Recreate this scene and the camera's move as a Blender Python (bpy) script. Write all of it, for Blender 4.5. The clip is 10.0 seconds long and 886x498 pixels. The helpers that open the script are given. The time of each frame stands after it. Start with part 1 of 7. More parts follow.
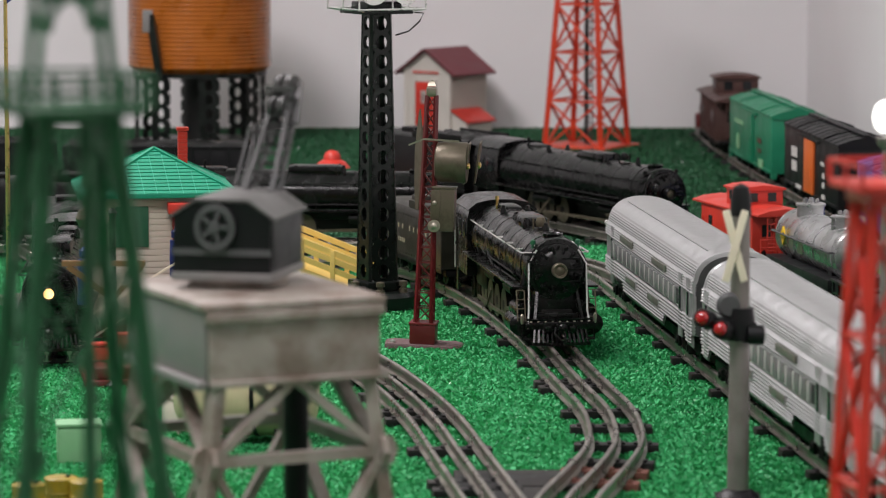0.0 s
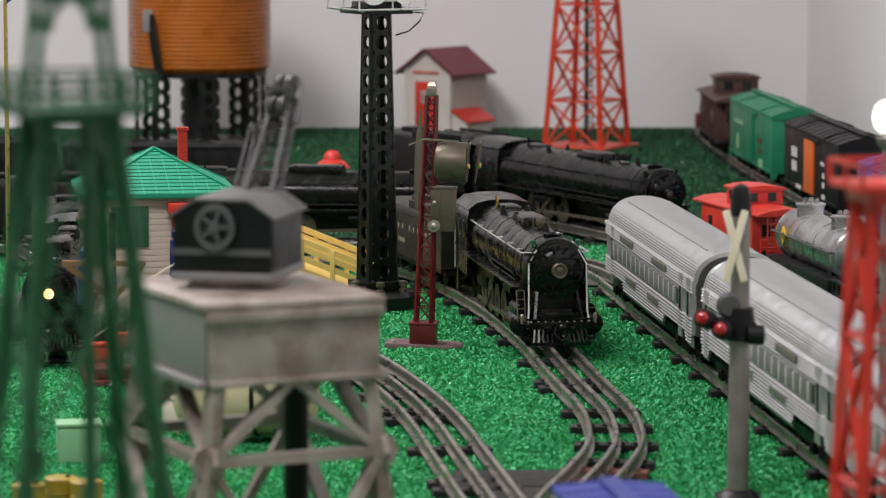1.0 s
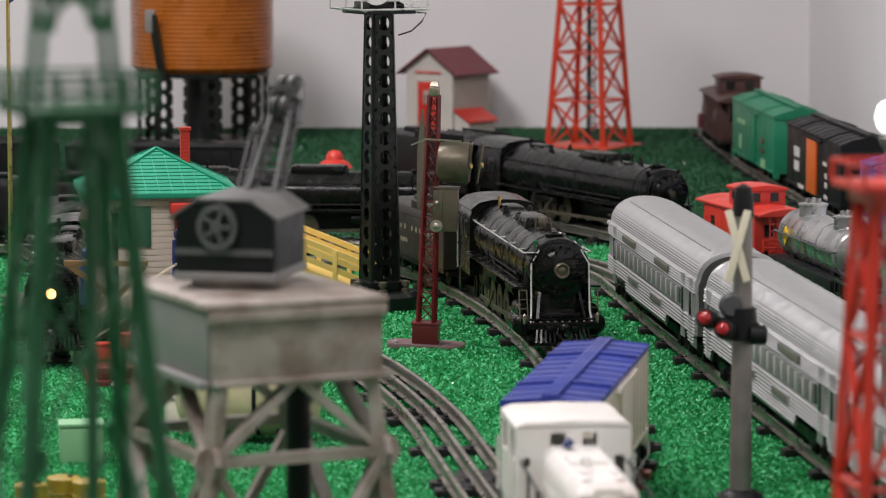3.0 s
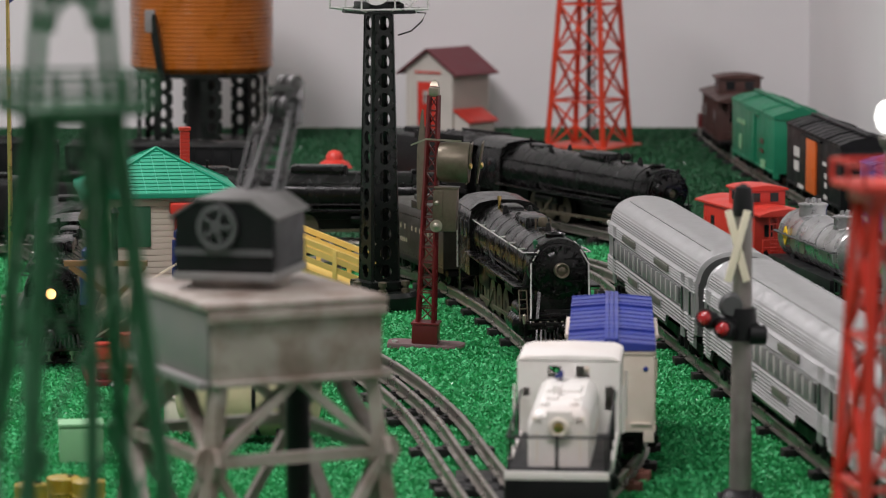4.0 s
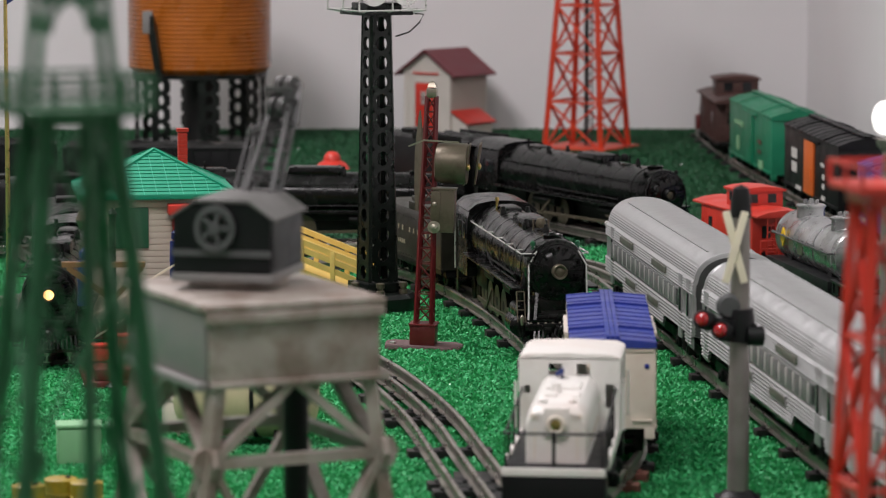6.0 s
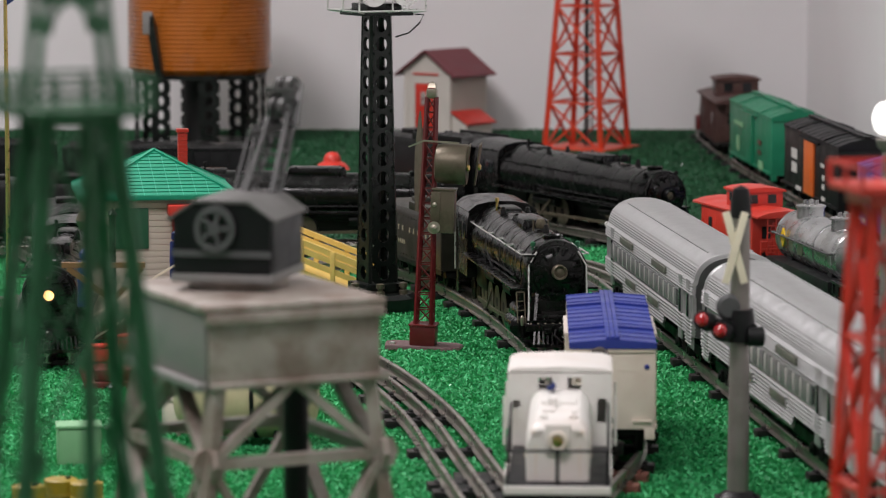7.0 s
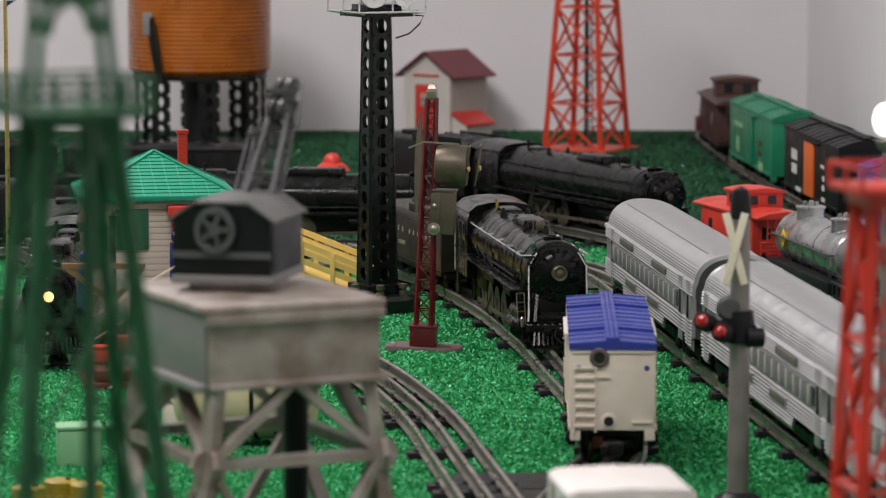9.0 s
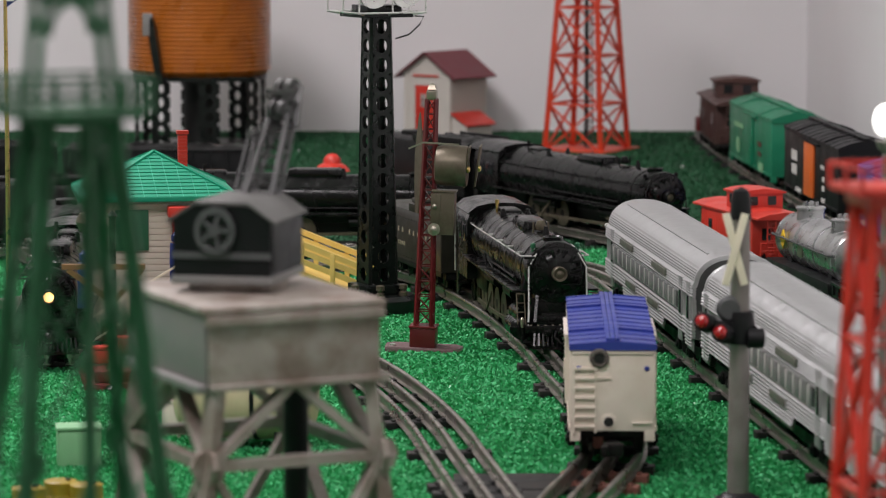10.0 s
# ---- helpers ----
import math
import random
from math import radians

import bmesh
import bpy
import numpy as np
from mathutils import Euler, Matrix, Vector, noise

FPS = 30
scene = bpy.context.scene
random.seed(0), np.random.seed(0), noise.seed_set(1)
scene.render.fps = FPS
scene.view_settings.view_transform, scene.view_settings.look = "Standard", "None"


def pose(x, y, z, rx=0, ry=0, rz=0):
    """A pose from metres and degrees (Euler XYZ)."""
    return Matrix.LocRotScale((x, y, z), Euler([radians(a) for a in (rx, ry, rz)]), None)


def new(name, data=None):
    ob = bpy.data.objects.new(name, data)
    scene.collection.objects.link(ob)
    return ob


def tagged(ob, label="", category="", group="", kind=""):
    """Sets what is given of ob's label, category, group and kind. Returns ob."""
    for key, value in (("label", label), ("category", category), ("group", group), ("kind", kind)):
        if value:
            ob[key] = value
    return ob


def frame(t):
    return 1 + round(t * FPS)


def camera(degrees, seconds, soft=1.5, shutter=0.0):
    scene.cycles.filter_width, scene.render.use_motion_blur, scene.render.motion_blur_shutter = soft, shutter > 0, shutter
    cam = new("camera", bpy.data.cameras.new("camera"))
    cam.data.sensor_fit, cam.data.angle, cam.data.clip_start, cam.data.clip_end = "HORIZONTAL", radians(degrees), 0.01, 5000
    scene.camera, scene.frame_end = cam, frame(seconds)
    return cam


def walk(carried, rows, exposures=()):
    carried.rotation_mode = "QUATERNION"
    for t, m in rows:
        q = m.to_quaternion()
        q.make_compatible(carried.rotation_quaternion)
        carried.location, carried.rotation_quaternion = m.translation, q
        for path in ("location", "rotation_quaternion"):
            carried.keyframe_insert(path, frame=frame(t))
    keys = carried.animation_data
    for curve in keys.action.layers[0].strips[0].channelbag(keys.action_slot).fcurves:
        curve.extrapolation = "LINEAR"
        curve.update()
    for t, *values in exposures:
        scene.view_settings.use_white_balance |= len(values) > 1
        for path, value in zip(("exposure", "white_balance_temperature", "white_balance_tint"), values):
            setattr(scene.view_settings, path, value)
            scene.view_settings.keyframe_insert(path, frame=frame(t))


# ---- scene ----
# The camera stands still on a tripod in front of the layout; its head settles a little.
cam = camera(14.888, 10.0, 1.1, 0.5)
cam.data.dof.use_dof = True
cam.data.dof.focus_distance = 2.5
cam.data.dof.aperture_fstop = 18.5
EYE_HEIGHT, TILT = 0.353, 6.475


def aim(pan, nod):
    return pose(0, 0, EYE_HEIGHT, 90 - TILT + nod, 0, pan)


PX = math.degrees(1 / 6000)
SWAY = [(0, 0, 0), (1.0, 0, 0), (1.5, 0.6, 0), (2.0, 1.2, 0), (2.5, 3, 0), (3.2, 4.5, 0), (4.0, 4, 0), (4.5, 0.6, 0), (5.0, 0, 1.5),
        (6.0, 0, 2), (7.0, 0, 3), (8.0, 0, 3.2), (8.5, 0, 4.5), (9.3, 0, 5), (10.0, 0, 6)]
walk(cam, [(t, aim(a * PX, b * PX)) for t, a, b in SWAY], exposures=((0, 0.0), (2.6, 0.0), (4.2, -0.16), (10, -0.16)))

# ---- light: a plain room with ceiling panels ----
world = bpy.data.worlds.new("room_air")
scene.world = world
world.use_nodes = True
world.node_tree.nodes["Background"].inputs[0].default_value = (0.75, 0.8, 0.9, 1)
world.node_tree.nodes["Background"].inputs[1].default_value = 0.05


def ceiling_lamp(x, y, z, sx, sy, watts, colour):
    data = bpy.data.lights.new("ceiling_panel", "AREA")
    data.shape, data.size, data.size_y, data.energy, data.color = "RECTANGLE", sx, sy, watts, colour
    ob = new("ceiling_panel", data)
    ob.matrix_world = pose(x, y, z)
    return ob


ceiling_lamp(-0.82, 2.8, 1.58, 0.5, 1.1, 43, (1.0, 0.925, 0.95))
ceiling_lamp(-0.45, 0.9, 1.58, 1.0, 0.4, 27, (1.0, 0.925, 0.95))


# ---- materials ----
def mat(name, colour, rough=0.5, metal=0.0, grain=0.12, scale=60.0, bump=0.0, bump_scale=400.0, dirt=None, dirt_amount=0.0,
        dirt_scale=18.0, coat=0.0, spec=0.5, emit=None, emit_strength=0.0, vary=0.0):
    m = bpy.data.materials.new(name)
    m.use_nodes = True
    nt = m.node_tree
    b = nt.nodes["Principled BSDF"]
    tc = nt.nodes.new("ShaderNodeTexCoord")
    n1 = nt.nodes.new("ShaderNodeTexNoise")
    n1.inputs["Scale"].default_value, n1.inputs["Detail"].default_value = scale, 6
    nt.links.new(tc.outputs["Object"], n1.inputs["Vector"])
    ramp = nt.nodes.new("ShaderNodeMapRange")
    ramp.inputs[1].default_value, ramp.inputs[2].default_value = 0.3, 0.7
    ramp.inputs[3].default_value, ramp.inputs[4].default_value = 1 - grain, 1 + grain
    nt.links.new(n1.outputs["Fac"], ramp.inputs[0])
    mul = nt.nodes.new("ShaderNodeVectorMath")
    mul.operation = "SCALE"
    mul.inputs[0].default_value = colour
    nt.links.new(ramp.outputs[0], mul.inputs["Scale"])
    out = mul.outputs[0]
    if dirt:
        n2 = nt.nodes.new("ShaderNodeTexNoise")
        n2.inputs["Scale"].default_value, n2.inputs["Detail"].default_value, n2.inputs["Roughness"].default_value = dirt_scale, 8, 0.65
        nt.links.new(tc.outputs["Object"], n2.inputs["Vector"])
        r2 = nt.nodes.new("ShaderNodeMapRange")
        r2.inputs[1].default_value, r2.inputs[2].default_value = 0.44, 0.64
        r2.inputs[3].default_value, r2.inputs[4].default_value = 0, dirt_amount
        nt.links.new(n2.outputs["Fac"], r2.inputs[0])
        mix = nt.nodes.new("ShaderNodeMix")
        mix.data_type = "RGBA"
        nt.links.new(r2.outputs[0], mix.inputs[0])
        nt.links.new(out, mix.inputs[6])
        mix.inputs[7].default_value = (*dirt, 1)
        out = mix.outputs[2]
    if vary:
        info = nt.nodes.new("ShaderNodeObjectInfo")
        r3 = nt.nodes.new("ShaderNodeMapRange")
        r3.inputs[3].default_value, r3.inputs[4].default_value = 1 - vary, 1 + vary
        nt.links.new(info.outputs["Random"], r3.inputs[0])
        m3 = nt.nodes.new("ShaderNodeVectorMath")
        m3.operation = "SCALE"
        nt.links.new(out, m3.inputs[0])
        nt.links.new(r3.outputs[0], m3.inputs["Scale"])
        out = m3.outputs[0]
    nt.links.new(out, b.inputs["Base Color"])
    rr = nt.nodes.new("ShaderNodeMapRange")
    rr.inputs[1].default_value, rr.inputs[2].default_value = 0.25, 0.75
    rr.inputs[3].default_value, rr.inputs[4].default_value = max(0.03, rough - 0.1), min(1, rough + 0.12)
    nt.links.new(n1.outputs["Fac"], rr.inputs[0])
    nt.links.new(rr.outputs[0], b.inputs["Roughness"])
    b.inputs["Metallic"].default_value = metal
    b.inputs["Specular IOR Level"].default_value = spec
    b.inputs["Coat Weight"].default_value = coat
    if bump:
        n3 = nt.nodes.new("ShaderNodeTexNoise")
        n3.inputs["Scale"].default_value, n3.inputs["Detail"].default_value = bump_scale, 3
        nt.links.new(tc.outputs["Object"], n3.inputs["Vector"])
        bp = nt.nodes.new("ShaderNodeBump")
        bp.inputs["Strength"].default_value, bp.inputs["Distance"].default_value = bump, 0.001
        nt.links.new(n3.outputs["Fac"], bp.inputs["Height"])
        nt.links.new(bp.outputs[0], b.inputs["Normal"])
    if emit:
        b.inputs["Emission Color"].default_value = (*emit, 1)
        b.inputs["Emission Strength"].default_value = emit_strength
    return m


def turf_material(k=1.0):
    m = mat("turf", (0.012, 0.2, 0.06), 0.42, 0, 0.2, 12, spec=0.6)
    nt = m.node_tree
    b = nt.nodes["Principled BSDF"]
    geo = nt.nodes.new("ShaderNodeNewGeometry")
    r = nt.nodes.new("ShaderNodeValToRGB")
    r.color_ramp.elements[0].color, r.color_ramp.elements[1].color = (0.022, 0.285, 0.085, 1), (0.075, 0.56, 0.22, 1)
    e = r.color_ramp.elements.new(0.6)
    e.color = (0.032, 0.40, 0.125, 1)
    # k below 1 darkens the greens to stand for weaker light
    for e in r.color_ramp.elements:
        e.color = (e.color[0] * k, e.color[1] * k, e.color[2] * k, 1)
    nt.links.new(geo.outputs["Random Per Island"], r.inputs[0])
    nt.links.new(r.outputs[0], b.inputs["Base Color"])
    r2 = nt.nodes.new("ShaderNodeMapRange")
    r2.inputs[1].default_value, r2.inputs[2].default_value = 0.0, 0.1
    r2.inputs[3].default_value, r2.inputs[4].default_value = 0.06, 0.62
    nt.links.new(geo.outputs["Random Per Island"], r2.inputs[0])
    nt.links.new(r2.outputs[0], b.inputs["Roughness"])
    return m


M = {
    "turf": turf_material(),
    # turf at the back: its dimmer light is put into these darker greens
    "turf_dimmed": turf_material(0.24),
    "turf_dimmed_base": mat("turf_dimmed_base", (0.003, 0.045, 0.016), 0.8, 0, 0.4, 300, 0.6, 500),
    "turf_base": mat("turf_base", (0.014, 0.2, 0.065), 0.8, 0, 0.4, 300, 0.6, 500),
    "wall": mat("wall_paint", (0.8, 0.78, 0.79), 0.85, 0, 0.03, 3, 0.1, 900),
    "ceiling": mat("ceiling_paint", (0.75, 0.74, 0.72), 0.9, 0, 0.03, 4),
    "floor": mat("floor_vinyl", (0.3, 0.28, 0.25), 0.5, 0, 0.1, 8),
    "table": mat("table_wood", (0.25, 0.18, 0.1), 0.6, 0, 0.15, 20),
    "rail": mat("rail_steel", (0.4, 0.37, 0.335), 0.3, 0.9, 0.12, 60, 0.05, 300, (0.12, 0.1, 0.085), 0.5, 22),
    "tie": mat("tie_black", (0.008, 0.008, 0.009), 0.5, 0.2, 0.3, 80, dirt=(0.035, 0.026, 0.02), dirt_amount=0.5, dirt_scale=50, vary=0.3),
    "rust": mat("rusty_tie", (0.14, 0.05, 0.035), 0.7, 0.1, 0.3, 90, 0.2, 300),
    "loco_black": mat("loco_black", (0.0022, 0.0022, 0.0024), 0.24, 0.0, 0.25, 90, 0.08, 600, (0.008, 0.0075, 0.006), 0.3, 45, spec=0.34),
    "loco_dull": mat("loco_dull", (0.004, 0.004, 0.0043), 0.4, 0.0, 0.25, 90, 0.1, 500, (0.016, 0.014, 0.011), 0.35, 35, spec=0.2),
    "tender_grey": mat("tender_grey", (0.017, 0.0155, 0.0105), 0.42, 0.1, 0.2, 60, 0.1, 500, (0.05, 0.044, 0.03), 0.3, 30),
    "steel": mat("bright_steel", (0.72, 0.71, 0.69), 0.3, 0.75, 0.1, 100),
    "nickel": mat("dull_nickel", (0.42, 0.38, 0.32), 0.38, 0.9, 0.15, 60, dirt=(0.2, 0.16, 0.1), dirt_amount=0.5),
    "tarnish": mat("tarnished_nickel", (0.15, 0.125, 0.09), 0.42, 0.5, 0.2, 60, 0.1, 300, (0.06, 0.048, 0.03), 0.7, 60),
    "brake": mat("dark_port", (0.1, 0.085, 0.075), 0.6, 0, 0.2, 80),
    "boom_grey": mat("boom_grey", (0.042, 0.042, 0.045), 0.5, 0.2, 0.3, 70, dirt=(0.12, 0.11, 0.1), dirt_amount=0.4),
    "brass": mat("brass", (0.6, 0.42, 0.16), 0.3, 1.0, 0.1, 100),
    "alu": mat("aluminium", (0.5, 0.5, 0.505), 0.4, 0.8, 0.07, 120, 0.08, 700, (0.4, 0.4, 0.39), 0.25, 60),
    "alu_dark": mat("aluminium_shadowed", (0.1, 0.1, 0.1), 0.5, 0.5, 0.1, 60),
    "tank_silver": mat("tank_silver", (0.52, 0.52, 0.53), 0.27, 0.85, 0.1, 60, 0.05, 400, (0.2, 0.18, 0.12), 0.35, 25),
    "alu_paint": mat("silver_paint", (0.5, 0.5, 0.5), 0.27, 0.85, 0.08, 60, 0.06, 400, (0.25, 0.24, 0.22), 0.4, 30),
    "plate_olive": mat("olive_plate", (0.17, 0.175, 0.145), 0.4, 0.3, 0.1, 60),
    "timber": mat("brown_timber", (0.2, 0.1, 0.04), 0.6, 0, 0.2, 60, 0.2, 300),
    "window": mat("window_strip", (0.5, 0.5, 0.47), 0.35, 0.2, 0.15, 60),
    "glass_dark": mat("dark_glass", (0.015, 0.016, 0.018), 0.12, 0, 0.1, 50),
    "red": mat("red_plastic", (0.62, 0.04, 0.025), 0.38, 0, 0.08, 60, dirt=(0.35, 0.03, 0.02), dirt_amount=0.4),
    "red_metal": mat("red_enamel", (0.6, 0.035, 0.02), 0.35, 0, 0.1, 60, dirt=(0.35, 0.025, 0.02), dirt_amount=0.5),
    "orange_red": mat("vermilion_enamel", (0.72, 0.06, 0.02), 0.4, 0, 0.1, 60, dirt=(0.45, 0.04, 0.02), dirt_amount=0.4),
    "maroon": mat("maroon_enamel", (0.13, 0.012, 0.014), 0.35, 0, 0.15, 80, dirt=(0.05, 0.01, 0.01), dirt_amount=0.5),
    "maroon_roof": mat("maroon_roof", (0.16, 0.035, 0.045), 0.55, 0, 0.1, 50),
    "base_plate": mat("stained_base", (0.17, 0.11, 0.11), 0.6, 0.1, 0.2, 40, 0.2, 300, (0.08, 0.04, 0.04), 0.6, 30),
    "white": mat("white_plastic", (0.8, 0.77, 0.74), 0.42, 0, 0.03, 40, dirt=(0.62, 0.48, 0.42), dirt_amount=0.35, dirt_scale=22),
    "cream": mat("aged_cream_plastic", (0.76, 0.67, 0.58), 0.45, 0, 0.05, 40, dirt=(0.6, 0.47, 0.38), dirt_amount=0.4, dirt_scale=25),
    "blue": mat("blue_plastic", (0.026, 0.045, 0.29), 0.38, 0, 0.08, 60, dirt=(0.03, 0.035, 0.18), dirt_amount=0.4),
    "green_car": mat("green_boxcar", (0.008, 0.2, 0.1), 0.45, 0, 0.08, 50, dirt=(0.01, 0.12, 0.06), dirt_amount=0.4),
    "black_car": mat("black_boxcar", (0.007, 0.007, 0.008), 0.45, 0, 0.15, 50, spec=0.3),
    "brown_car": mat("brown_caboose", (0.07, 0.028, 0.022), 0.5, 0, 0.2, 50, dirt=(0.04, 0.02, 0.018), dirt_amount=0.5),
    "orange": mat("orange_door", (0.7, 0.14, 0.02), 0.5, 0, 0.08, 50),
    "green_roof": mat("green_roof", (0.0, 0.25, 0.14), 0.5, 0, 0.06, 50, dirt=(0.0, 0.2, 0.11), dirt_amount=0.3, vary=0.08),
    "mortar": mat("pale_joint", (0.04, 0.36, 0.23), 0.6),
    "siding": mat("cream_siding", (0.6, 0.54, 0.45), 0.55, 0, 0.05, 40, dirt=(0.45, 0.38, 0.3), dirt_amount=0.4),
    "shed_wall": mat("shed_wall", (0.62, 0.58, 0.53), 0.6, 0, 0.05, 40),
    "shed_side": mat("shed_side", (0.5, 0.45, 0.4), 0.6, 0, 0.05, 40),
    "dark_green": mat("dark_green_trim", (0.012, 0.1, 0.045), 0.45, 0, 0.1, 60),
    "tower_green": mat("tower_green", (0.035, 0.14, 0.065), 0.45, 0, 0.15, 60, dirt=(0.01, 0.05, 0.02), dirt_amount=0.5),
    "tower_black": mat("tower_black", (0.005, 0.007, 0.006), 0.3, 0.1, 0.2, 80, dirt=(0.02, 0.024, 0.021), dirt_amount=0.4, spec=0.35),
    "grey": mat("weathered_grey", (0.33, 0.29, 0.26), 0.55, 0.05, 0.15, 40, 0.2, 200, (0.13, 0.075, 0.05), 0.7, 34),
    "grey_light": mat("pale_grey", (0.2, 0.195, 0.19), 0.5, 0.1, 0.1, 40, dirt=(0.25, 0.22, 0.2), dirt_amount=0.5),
    "crane_black": mat("crane_black", (0.005, 0.005, 0.006), 0.45, 0, 0.2, 60, spec=0.3),
    "crane_grey": mat("crane_grey", (0.085, 0.085, 0.088), 0.5, 0.2, 0.15, 60),
    "crane_dust": mat("dusty_crane_roof", (0.1, 0.097, 0.094), 0.65, 0, 0.2, 50, 0.1, 300, (0.07, 0.065, 0.06), 0.5, 40),
    "tank_wood": mat("amber_tank", (0.40, 0.115, 0.014), 0.3, 0, 0.1, 40, dirt=(0.24, 0.06, 0.008), dirt_amount=0.5, coat=0.2),
    "yellow": mat("yellow_plastic", (0.8, 0.58, 0.17), 0.45, 0, 0.06, 60, dirt=(0.55, 0.36, 0.08), dirt_amount=0.4),
    "drum": mat("mustard_drum", (0.35, 0.25, 0.02), 0.5, 0, 0.2, 60),
    "post": mat("signal_post", (0.26, 0.23, 0.22), 0.42, 0.4, 0.12, 60, dirt=(0.15, 0.12, 0.1), dirt_amount=0.5),
    "bone": mat("bone_white", (0.8, 0.72, 0.56), 0.5, 0, 0.08, 60),
    "red_lens": mat("red_lens", (0.4, 0.008, 0.012), 0.12, 0, 0.05, 60, coat=0.6),
    "globe": mat("milk_globe", (0.9, 0.9, 0.9), 0.3, 0, 0.0, 40, emit=(1, 0.97, 0.92), emit_strength=2.2),
    "lamp_on": mat("lamp_filament", (1, 0.8, 0.5), 0.3, 0, 0.0, 40, emit=(1.0, 0.52, 0.17), emit_strength=3.5),
    "lettering": mat("pale_lettering", (0.6, 0.58, 0.55), 0.6, 0, 0.1, 300),
    "tender_letter": mat("cream_lettering", (0.3, 0.27, 0.2), 0.6, 0, 0.1, 300),
    "blue_figure": mat("blue_enamel", (0.02, 0.035, 0.16), 0.4, 0, 0.1, 60),
    "placard": mat("yellow_placard", (0.8, 0.5, 0.02), 0.5, 0, 0.1, 60),
    "rubber": mat("cable_rubber", (0.01, 0.01, 0.01), 0.5),
    "yellowed": mat("yellowed_cream", (0.55, 0.47, 0.3), 0.5, 0, 0.08, 50, dirt=(0.4, 0.33, 0.2), dirt_amount=0.4),
    "mint": mat("mint_block", (0.22, 0.45, 0.24), 0.6, 0, 0.1, 40),
}


# ---- mesh tools ----
def box(bm, x, y, z, sx, sy, sz, bev=0.0, m=None):
    """A block centred at x, y with its foot at z."""
    t = Matrix.Translation((x, y, z + sz / 2)) @ Matrix.Diagonal((sx, sy, sz, 1))
    r = bmesh.ops.create_cube(bm, size=1, matrix=(m @ t) if m else t)
    if bev:
        es = list({e for v in r["verts"] for e in v.link_edges})
        bmesh.ops.bevel(bm, geom=es, offset=bev, segments=2, affect="EDGES", profile=0.6)


def rod(bm, p, q, r, r2=None, n=10):
    p, q = Vector(p), Vector(q)
    d = q - p
    m = Matrix.Translation((p + q) / 2) @ d.to_track_quat("Z", "Y").to_matrix().to_4x4()
    bmesh.ops.create_cone(bm, cap_ends=True, segments=n, radius1=r, radius2=r if r2 is None else r2, depth=d.length, matrix=m)


def bar(bm, p, q, w, h):
    """A straight bar of rectangular section from p to q."""
    p, q = Vector(p), Vector(q)
    d = q - p
    m = Matrix.Translation((p + q) / 2) @ d.to_track_quat("Z", "Y").to_matrix().to_4x4()
    bmesh.ops.create_cube(bm, size=1, matrix=m @ Matrix.Diagonal((w, h, d.length, 1)))


def lathe(bm, profile, n=32, m=None):
    """Turns (radius, height) pairs round the z axis."""
    rings = []
    for r, z in profile:
        ring = []
        for i in range(n):
            a = 2 * math.pi * i / n
            v = Vector((r * math.cos(a), r * math.sin(a), z))
            ring.append(bm.verts.new(m @ v if m else v))
        rings.append(ring)
    for a, b in zip(rings, rings[1:]):
        for i in range(n):
            bm.faces.new((a[i], a[(i + 1) % n], b[(i + 1) % n], b[i]))
    if profile[0][0] > 1e-6:
        bm.faces.new(list(reversed(rings[0])))
    if profile[-1][0] > 1e-6:
        bm.faces.new(rings[-1])


def loft(bm, rings, closed=True, caps=True):
    vs = [[bm.verts.new(p) for p in ring] for ring in rings]
    n = len(vs[0])
    for a, b in zip(vs, vs[1:]):
        for i in range(n if closed else n - 1):
            bm.faces.new((a[i], a[(i + 1) % n], b[(i + 1) % n], b[i]))
    if caps and closed:
        bm.faces.new(list(reversed(vs[0])))
        bm.faces.new(vs[-1])


def tube(bm, pts, r, n=8):
    pts = [Vector(p) for p in pts]
    rings = []
    for i, p in enumerate(pts):
        d = (pts[min(i + 1, len(pts) - 1)] - pts[max(i - 1, 0)]).normalized()
        q = d.to_track_quat("Z", "Y")
        rings.append([p + q @ Vector((r * math.cos(2 * math.pi * k / n), r * math.sin(2 * math.pi * k / n), 0)) for k in range(n)])
    loft(bm, rings)


ALONG_Y = Matrix.Rotation(-math.pi / 2, 4, "X")
ALONG_X = Matrix.Rotation(math.pi / 2, 4, "Y")


def mesh_of(bm, name, material, angle=38):
    bmesh.ops.recalc_face_normals(bm, faces=bm.faces[:])
    me = bpy.data.meshes.new(name)
    bm.to_mesh(me)
    bm.free()
    me.polygons.foreach_set("use_smooth", [True] * len(me.polygons))
    me.set_sharp_from_angle(angle=radians(angle))
    me.materials.append(material)
    return me


def part(name, bm, material, parent, label=""):
    ob = new(name, mesh_of(bm, name, M[material]))
    ob.parent = parent
    if label:
        ob["label"] = label
    return ob


def piece(name, me, parent, m):
    ob = new(name, me)
    ob.parent = parent
    ob.matrix_local = m
    return ob


def thing(name, m, label, category, group="", kind=""):
    ob = new(name)
    ob.empty_display_size = 0.02
    ob.matrix_world = m
    return tagged(ob, label, category, group, kind)


def build(fn, *a, **k):
    bm = bmesh.new()
    fn(bm, *a, **k)
    return bm


def made(*calls):
    """One bmesh from several (function, arguments) calls."""
    bm = bmesh.new()
    for fn, *a in calls:
        fn(bm, *a)
    return bm


